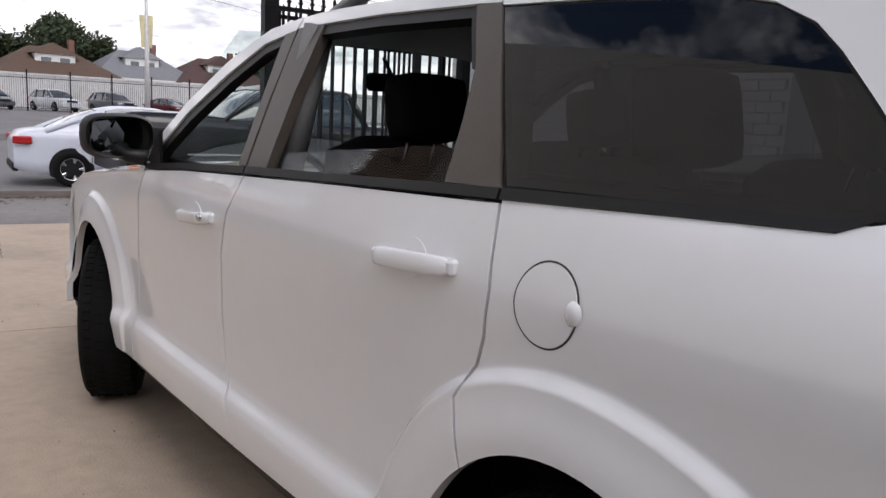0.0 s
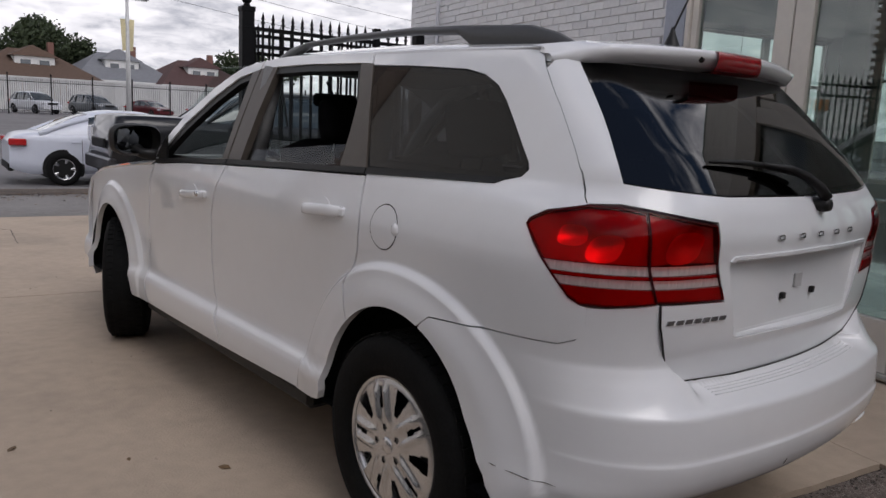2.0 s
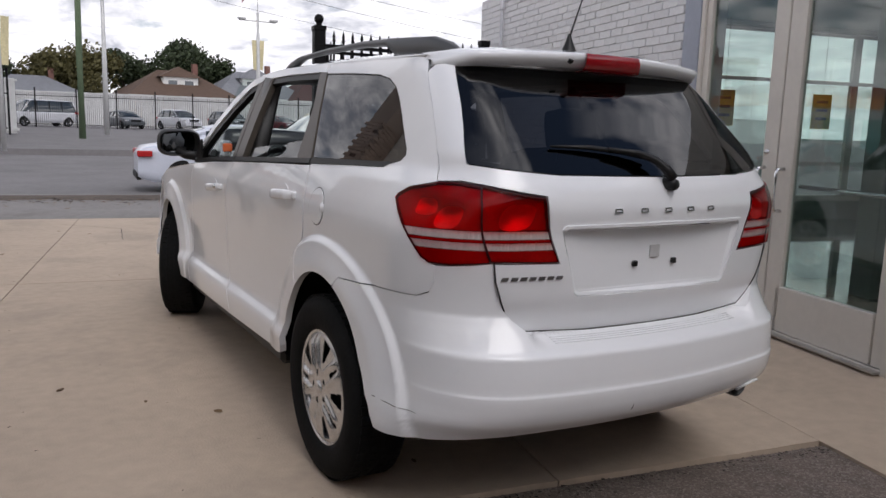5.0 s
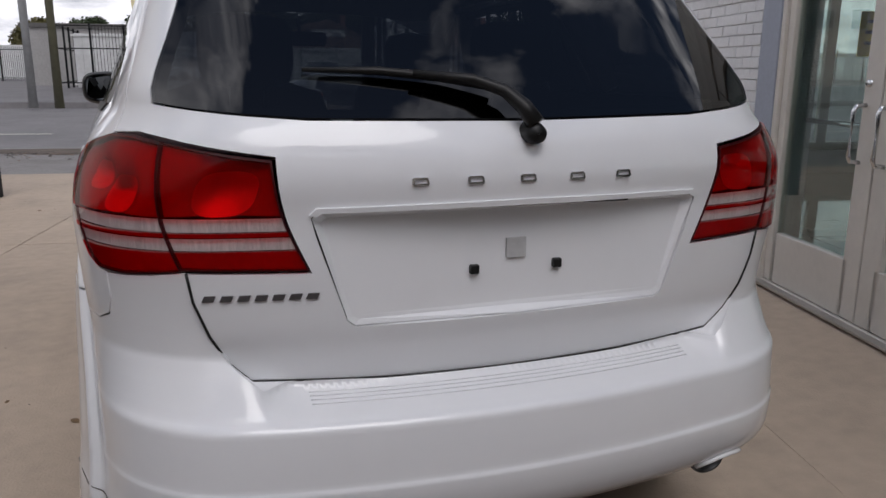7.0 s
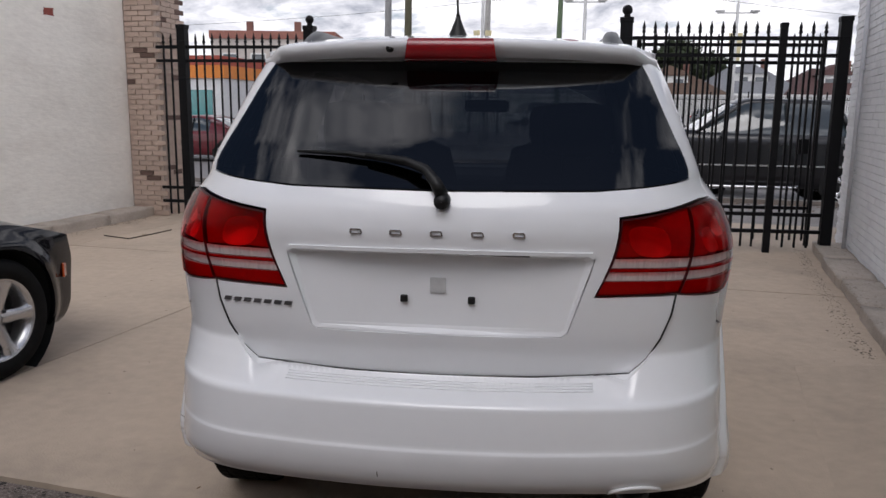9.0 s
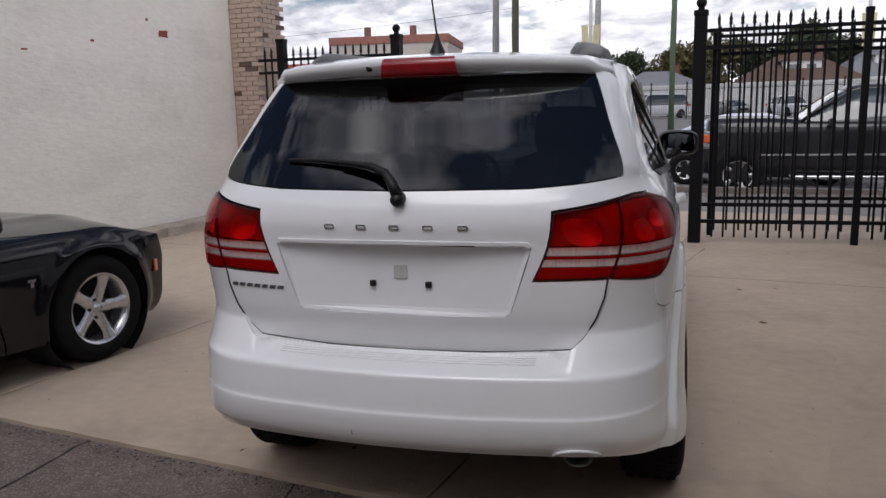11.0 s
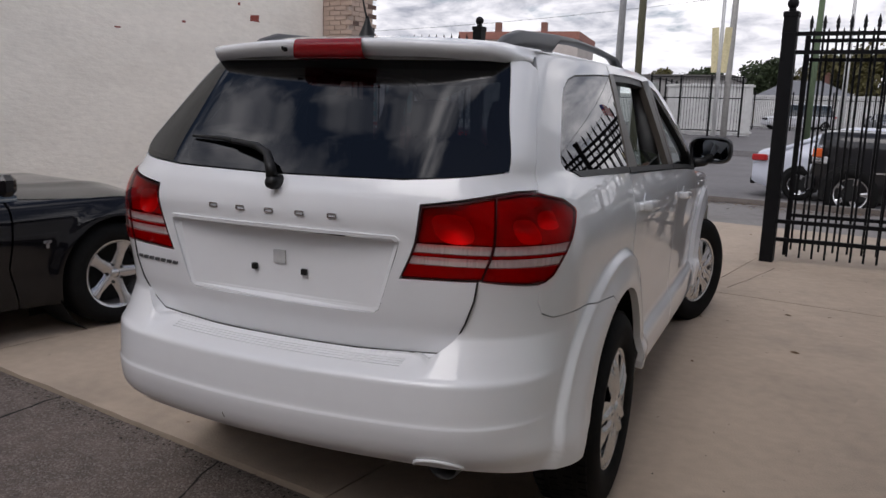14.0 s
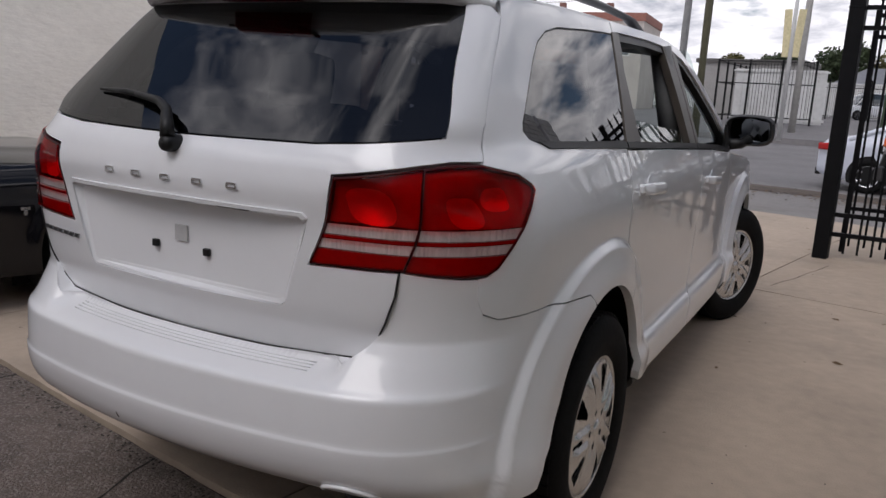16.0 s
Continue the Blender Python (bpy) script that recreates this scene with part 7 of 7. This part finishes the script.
def pickup(m, label, paint):
    c = road_car("pickup_truck", m, label, paint, 2.0, [(-2.9, 0.9), (-2.85, 1.28), (0.85, 1.38), (1.3, 1.41), (2.1, 1.42), (2.36, 1.39), (2.45, 1.27), (2.48, 0.75)],
                 [(-1.75, 1.28), (-1.65, 1.7), (-1.45, 1.92), (-0.1, 1.94), (0.2, 1.84), (0.85, 1.37)], lambda y: 1.27, (-1.75, 1.83), 0.42, 0.38, rear=("t", 1.0), front=("h", 0.95), pillars=(0.42,))
    for s in (-1, 1):
        part("side_step", tube([(s * 1.02, -0.9, 0.42), (s * 1.05, -0.8, 0.40), (s * 1.05, 0.9, 0.40), (s * 1.02, 1.0, 0.42)], 0.035, 8), ALLOY, c, "bright metal side step", smooth=True)
        part("side_trim", boxm((0.02, 3.4, 0.03), (s * 1.003, -0.2, 0.78)), ALLOY, c, "bright side trim")
    for s in (-1, 1):
        lamp = part("headlight", boxm((0.30, 0.16, 0.30), (s * 0.83, 2.375, 1.05)), ALLOY, c, "tall clear headlight", bevel=0.03)
        part("indicator", boxm((0.09, 0.17, 0.15), (s * 0.955, 2.37, 1.07)), mat("amber_lens", (0.7, 0.13, 0.03), 0.2, coat=1.0), lamp, "amber indicator lens", bevel=0.02)
    part("front_bumper", boxm((1.85, 0.14, 0.24), (0, 2.46, 0.58)), mat("black_bumper", (0.03, 0.03, 0.032), 0.35, coat=0.5), c, "black bumper", bevel=0.03)
    return c


class SideShell:
    """A car side by length and height."""

    def __init__(self, width):
        self.width = width

    def at(self, u, z):
        u, z = np.asarray(u, float), np.asarray(z, float)
        return np.stack([self.width(u, z), u, z + 0 * u], -1)

    def normal(self, u, z):
        e = 0.004
        n = np.cross(self.at(u + e, z) - self.at(u - e, z), self.at(u, np.asarray(z) + e) - self.at(u, np.asarray(z) - e))
        return n / np.linalg.norm(n, axis=-1, keepdims=True)


def coupe(m):
    """A low black coupe; local origin on the ground under its front axle."""
    c = thing("coupe", m, "glossy black two-door coupe with five-spoke silver wheels", "car")
    P = mat("black_car_paint", (0.006, 0.006, 0.008), 0.2, vary=0.05, coat=0.6, spec=0.1)
    prof = pchip([0.16, 0.22, 0.30, 0.45, 0.60, 0.70, 0.76, 0.81, 0.84], [0.80, 0.86, 0.885, 0.895, 0.905, 0.90, 0.88, 0.84, 0.78])
    R = 0.325

    def width(y, z):
        w = prof(z) - 0.42 * np.maximum(0, y - 0.22) ** 1.9 - 0.02 * np.maximum(0, -y - 2.6)
        for yw in (0.0, -2.57):
            s = np.sqrt((y - yw) ** 2 + (z - R) ** 2) / 0.37
            w = w + 0.022 * smooth01((1.28 - s) / 0.24)
        w = w - 0.025 * smooth01((0.62 - z) / 0.2) * smooth01((-y - 0.45) / 0.3) * smooth01((2.2 + y) / 0.3)
        return w
    sh = SideShell(width)
    arc = lambda yw, a0, a1: [(yw + 0.375 * math.cos(radians(a)), R + 0.375 * math.sin(radians(a))) for a in np.linspace(a0, a1, 24)]

    def mirror_panel(nm, poly, mt, parent, label="", **kw):
        out = []
        for s in (1, -1):
            class Flip:
                at = staticmethod(lambda u, z, s=s: sh.at(u, z) * np.array([s, 1, 1]))
                normal = staticmethod(lambda u, z, s=s: sh.normal(u, z) * np.array([s, 1, 1]))
            out.append(panel(nm, Flip, poly, mt, parent, label, **kw))
        return out
    top = lambda y: 0.815 + 0.03 * smooth01((-y) / 0.8) - 0.15 * smooth01((y - 0.05) / 0.75)
    fen = mirror_panel("front_fender", [(y, top(y)) for y in np.linspace(-0.62, 0.555, 18)] + [(0.59, 0.55), (0.575, 0.30), (0.53, 0.17), (0.37, 0.19)] + arc(0, -18, 198) + [(-0.37, 0.19), (-0.60, 0.2), (-0.66, 0.45)], P, c, res=0.03)
    mirror_panel("door", [(-0.63, top(-0.63)), (-0.665, 0.45), (-0.605, 0.2), (-1.75, 0.22), (-1.82, 0.45), (-1.80, 0.86)], P, c, res=0.05)
    mirror_panel("rear_quarter", [(-1.805, 0.86), (-1.825, 0.45), (-1.76, 0.2), (-2.2, 0.2)] + arc(-2.57, -18, 198)[::-1] + [(-2.95, 0.25), (-3.5, 0.32), (-3.55, 0.75), (-3.3, 0.84), (-2.4, 0.84)], P, c, res=0.05)
    # bonnet, screen, roof, tail
    rows = []
    for y in np.linspace(-0.75, 0.68, 26):
        xe = float(width(y, top(y))) - 0.012
        rows.append([(x, y - 0.12 * (x / xe) ** 2 * smooth01((y - 0.2) / 0.4), top(y) + (0.062 - 0.03 * smooth01((y - 0.1) / 0.7)) * (1 - abs(x / xe) ** 2.4) + 0.012 * math.exp(-((abs(x) - 0.38) / 0.06) ** 2)) for x in np.linspace(-xe, xe, 31)])
    surface(rows, P, "bonnet", c)
    nose = []
    for z, y in ((0.13, 0.70), (0.20, 0.77), (0.30, 0.82), (0.38, 0.845), (0.46, 0.855), (0.56, 0.85), (0.63, 0.825), (0.69, 0.765), (0.715, 0.69)):
        w = 0.80
        nose.append([(x, y - 0.30 * abs(x / w) ** 2.6, z) for x in np.linspace(-w, w, 25)])
    surface(nose, P, "front_bumper", c)
    for s in (-1, 1):
        part("headlamp", boxm((0.26, 0.10, 0.12), Matrix.Translation((s * 0.60, 0.60, 0.62)) @ Matrix.Rotation(s * -0.55, 4, "Z")), HEADCLEAR, c, bevel=0.02)
        part("side_marker", boxm((0.012, 0.06, 0.085), Matrix.Translation((s * (float(width(0.50, 0.50)) + 0.001), 0.50, 0.50)) @ Matrix.Rotation(s * 0.5, 4, "Z")), mat("amber_marker", (0.6, 0.09, 0.02), 0.25, coat=0.8), c, "amber side marker", bevel=0.006)
        e = bmesh.new()
        box(e, (0.006, 0.05, 0.016), (0, 0, 0.012))
        box(e, (0.006, 0.02, 0.04), (0, 0.0, -0.006))
        e.transform(Matrix.Translation((s * (float(width(-0.45, 0.58)) + 0.003), -0.45, 0.58)))
        part("fender_badge", e, CHROME, c, "small chrome badge shape")
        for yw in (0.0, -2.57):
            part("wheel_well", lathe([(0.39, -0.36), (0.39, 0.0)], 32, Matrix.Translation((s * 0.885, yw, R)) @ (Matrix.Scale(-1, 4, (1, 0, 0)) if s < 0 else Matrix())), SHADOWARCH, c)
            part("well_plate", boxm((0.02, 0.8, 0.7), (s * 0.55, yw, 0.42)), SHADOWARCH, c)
            simple_wheel(c, s * 0.79, yw, R, 0.235, s, rim=0.67)
        part("door_mirror", boxm((0.2, 0.10, 0.12), (s * 0.97, -0.72, 0.95)), P, c, bevel=0.03)
    cab = []
    for y, z in ((-0.55, 0.89), (-0.95, 1.10), (-1.3, 1.27), (-1.7, 1.33), (-2.1, 1.29), (-2.6, 1.08), (-2.95, 0.9)):
        k = (z - 0.87) / 0.46
        cab.append([(-0.80, y, 0.83), (-0.80 + 0.20 * k, y, z - 0.03), (-0.45, y, z), (0, y, z + 0.02), (0.45, y, z), (0.80 - 0.20 * k, y, z - 0.03), (0.80, y, 0.83)])
    surface(cab, DARKGLASS, "glasshouse", c, "dark car windows")
    surface([[(x * 1.01, y, z + 0.008) for x, y, z in r[1:6]] for r in cab[2:5]], P, "roof", c)
    surface([[(x, y, 0.86 + 0.03 * (1 - (x / 0.8) ** 2) - 0.05 * max(0, -y - 3.3)) for x in np.linspace(-0.8, 0.8, 9)] for y in np.linspace(-2.6, -3.58, 8)], P, "boot_lid", c)
    part("rear_bumper", boxm((1.6, 0.18, 0.5), (0, -3.55, 0.52)), P, c, bevel=0.05)
    part("underbody", boxm((1.3, 4.0, 0.1), (0, -1.4, 0.26)), SHADOWARCH, c)
    return c


coupe(pose(-3.36, 1.90, 0, 0, 0, -10))
WHITECAR = car_paint("white_paint_far", (0.62, 0.63, 0.66))
SILVERCAR = car_paint("silver_paint_far", (0.66, 0.69, 0.77))
BLACKCAR = car_paint("black_paint_far", (0.01, 0.01, 0.012))
GREYCAR = car_paint("grey_paint_far", (0.10, 0.11, 0.12))
SILVERCAR = car_paint("silver_paint_far", (0.42, 0.44, 0.46))
REDCAR = car_paint("red_paint_far", (0.10, 0.010, 0.014))
ST = -9.6
sedan(pose(3.0, 15.75, -0.21, 0, 0, -90 + ST + 4), "pale silver compact sedan parked at the kerb", SILVERCAR)
pickup(pose(4.22, 13.2, -0.21, 0, 0, 90 + ST + 6), "black pickup truck with bright wheels parked at the kerb", BLACKCAR)
far = lambda x, y, a: pose(-1.5 + (x + 1.5) * 1.5, -2 + (y + 2) * 1.5, 0.34, 0, 0, a)
crossover(far(7.6, 44.2, 200), "white crossover parked in the far lot", WHITECAR, "cars in the far lot")
crossover(far(10.6, 44.6, 198), "dark grey crossover parked in the far lot", GREYCAR, "cars in the far lot")
sedan(far(13.6, 44.4, 200), "dark red sedan parked in the far lot", REDCAR, "cars in the far lot")
sedan(far(4.6, 43.6, 195), "dark sedan parked in the far lot", GREYCAR, "cars in the far lot")
van(far(0.6, 45.0, 115), "white van parked in the far lot", WHITECAR, "cars in the far lot")
sedan(far(17.2, 44.2, 200), "white sedan parked in the far lot", WHITECAR, "cars in the far lot")
sedan(pose(-10.2, 22.5, -0.21, 0, 0, 78), "dark red sedan parked along the street", REDCAR)
crossover(pose(-15.6, 24.0, -0.21, 0, 0, 80), "silver crossover parked along the street", SILVERCAR)

# ---- cracks, litter and small things on the ground ----
CRACK = mat("crack_dirt", (0.035, 0.03, 0.026), 0.95, vary=0.3, scale=30)


def crack(points, width, label, z=0.0, seed=1):
    """A thin dirty crack wandering through the given places."""
    rnd = random.Random(seed)
    pts = []
    for a, b in zip(points, points[1:]):
        a, b = Vector(a), Vector(b)
        n = max(3, int((b - a).length / 0.035))
        for k in range(n):
            p = a.lerp(b, k / n)
            d = Vector((-(b - a).y, (b - a).x)).normalized()
            pts.append(p + d * (0.018 * noise.noise(Vector((p.x * 9, p.y * 9, seed))) + rnd.uniform(-0.003, 0.003)))
    pts.append(Vector(points[-1]))
    V, F = [], []
    for i, p in enumerate(pts):
        t = (pts[min(i + 1, len(pts) - 1)] - pts[max(i - 1, 0)]).normalized()
        d = Vector((-t.y, t.x)) * width * rnd.uniform(0.35, 1.0) * 0.5
        V += [(p.x - d.x, p.y - d.y, z + 0.0012), (p.x, p.y, z + 0.0022), (p.x + d.x, p.y + d.y, z + 0.0012)]
        if i:
            k = 3 * i
            F += [(k - 3, k - 2, k + 1, k), (k - 2, k - 1, k + 2, k + 1)]
    tagged(mesh_ob("crack", V, F, CRACK, None), label, "crack", kind="structure")


AZ = -0.012
crack([(-1.766, 0.70), (-1.78, 0.39), (-1.83, -0.2), (-1.95, -0.9)], 0.022, "dark crack in the yard asphalt", AZ, 2)
crack([(-0.62, 0.5), (-0.5, 0.0), (-0.46, -0.7), (-0.2, -1.5)], 0.014, "dark crack in the yard asphalt", AZ, 3)
crack([(1.9, 0.02), (1.6, -0.5), (1.7, -1.2)], 0.014, "dark crack in the yard asphalt", AZ, 4)
crack([(1.35, 6.1), (1.15, 5.4), (1.0, 4.95)], 0.010, "fine crack in the concrete drive", 0.0, 5)
crack([(-1.2, 8.9), (-0.6, 8.3), (-0.7, 7.4)], 0.010, "fine crack in the concrete drive", 0.0, 6)


def scatter(name, label, category, n, place, size, material, seed, flat=0.25, curl=0.3):
    """Many small bits strewn on the ground, as one thing nobody could count."""
    rnd = random.Random(seed)
    V, F = [], []
    for _ in range(n):
        x, y, z = place(rnd)
        r, a = size * rnd.uniform(0.45, 1.3), rnd.uniform(0, 6.28)
        ca, sa = math.cos(a), math.sin(a)
        k = len(V)
        L = [(-1, 0, 0.05), (-0.35, 0.5, curl * rnd.random()), (0.45, 0.42, curl * rnd.random()), (1.1, 0, 0.3 * curl), (0.4, -0.45, curl * rnd.random()), (-0.4, -0.4, 0.02), (0, 0, flat)]
        for u, v, w in L:
            V.append((x + r * (u * ca - v * sa), y + r * (u * sa + v * ca), z + 0.002 + r * w))
        F += [(k + i, k + (i + 1) % 6, k + 6) for i in range(6)]
        F.append(tuple(k + i for i in reversed(range(6))))
    return tagged(mesh_ob(name, V, F, material, None), label, category, kind="stuff")


def on_drive(rnd):
    y = rnd.uniform(0.6, 9.0)
    x = rnd.uniform(-4.4, 1.9 + 0.235 * y)
    return x, y - 0.0, 0.0


def by_right_wall(rnd):
    s = rnd.uniform(0.2, 4.2)
    p = RW @ Vector((-0.36 - abs(rnd.gauss(0, 0.07)), s, 0))
    return p.x, p.y, 0.0


def on_right_kerb(rnd):
    p = RW @ Vector((-rnd.uniform(0.0, 0.32), rnd.uniform(0.3, 4.2), 0.098))
    return p.x, p.y, p.z


def by_left_wall(rnd):
    p = LW @ Vector((0.33 + abs(rnd.gauss(0, 0.09)), -rnd.uniform(0.2, 8.0), 0))
    return p.x, p.y, 0.0


def street_edge(rnd):
    p = STREET @ Vector((rnd.uniform(-12, 8), 3.0 - abs(rnd.gauss(0, 0.55)), -0.012))
    return p.x, p.y, -0.012


def asphalt_edge(rnd):
    x = rnd.uniform(-3.5, 3.0)
    return x, 0.40 - 0.167 * x - abs(rnd.gauss(0, 0.05)), -0.01


DRYLEAF = mat("dry_leaf", (0.16, 0.10, 0.05), 0.8, vary=0.4, scale=60)
DARKBIT = mat("dark_litter", (0.06, 0.05, 0.04), 0.9, vary=0.4, scale=60)
GRIT = mat("grit", (0.24, 0.21, 0.18), 0.95, vary=0.5, scale=80)
scatter("dry_leaves", "scattered dry brown leaves on the concrete", "leaves", 46, on_drive, 0.024, DRYLEAF, 11)
scatter("specks", "dark specks on the concrete drive", "litter", 240, on_drive, 0.007, DARKBIT, 12)
scatter("wall_litter", "dirt and leaf bits along the white wall's kerb", "litter", 420, by_right_wall, 0.009, DARKBIT, 13)
scatter("kerb_litter", "crumbled concrete bits on the kerb", "litter", 160, on_right_kerb, 0.013, GRIT, 14)
scatter("wall_litter", "dirt and leaf bits along the cream wall", "litter", 500, by_left_wall, 0.010, DARKBIT, 15)
scatter("street_litter", "brown leaf litter and dirt along the street's edge", "litter", 1500, street_edge, 0.03, DRYLEAF, 16)
scatter("street_grit", "dark dirt along the street's edge", "litter", 1200, street_edge, 0.04, DARKBIT, 17)
scatter("edge_grit", "loose grit along the broken asphalt edge", "litter", 900, asphalt_edge, 0.007, GRIT, 18)
scatter("edge_dirt", "dark dirt in the joint by the asphalt", "litter", 500, asphalt_edge, 0.009, DARKBIT, 19)

# thin steel strip lying by the cream wall
st = thing("steel_strip", Matrix(), "thin bent steel strip lying by the cream wall", "steel strip")
part("strip", tube([(-4.47, 6.27, 0.006), (-4.09, 6.107, 0.006), (-4.0, 6.45, 0.006), (-3.926, 6.806, 0.006)], 0.007, 6), mat("rusty_steel", (0.07, 0.05, 0.04), 0.8, 0.4, vary=0.3), st)

# conduit on the white wall behind the fence post
cd = thing("conduit", RW, "pale painted conduit running up the white wall", "pipe")
part("pipe", tube([(-0.03, 3.88, 0.1), (-0.03, 3.88, 2.95)], 0.02, 10), mat("conduit_paint", (0.5, 0.5, 0.53), 0.5), cd, smooth=True)
for z in (0.9, 1.9, 2.8):
    part("clip", boxm((0.05, 0.06, 0.02), (-0.025, 3.88, z)), mat("conduit_paint", (0.5, 0.5, 0.53)), cd)


def dirt_strip():
    """Dark soil washed against the kerb, with an uneven edge."""
    V, F = [], []
    n = 160
    for i in range(n + 1):
        u = -20 + 34 * i / n
        a = 2.55 + 0.35 * noise.noise(Vector((u * 0.9, 3.1, 0))) + 0.12 * noise.noise(Vector((u * 5, 1.7, 0)))
        for k, v in enumerate((a, (a + 3.27) / 2, 3.27)):
            p = STREET @ Vector((u, v, 0))
            V.append((p.x, p.y, (-0.0105, 0.004 + 0.006 * noise.noise(Vector((u * 3, 0, 0))), 0.002)[k]))
        if i:
            k = 3 * i
            F += [(k - 3, k, k + 1, k - 2), (k - 2, k + 1, k + 2, k - 1)]
    tagged(mesh_ob("dirt_strip", V, F, mat("washed_soil", (0.11, 0.085, 0.068), 0.95, vary=0.45, scale=3, bump=0.7, bump_scale=30, grime=0.5, grime_scale=2.0, dark=(0.04, 0.032, 0.027)), None, smooth=True), "dark washed-up soil along the street kerb", "dirt", kind="structure")


dirt_strip()
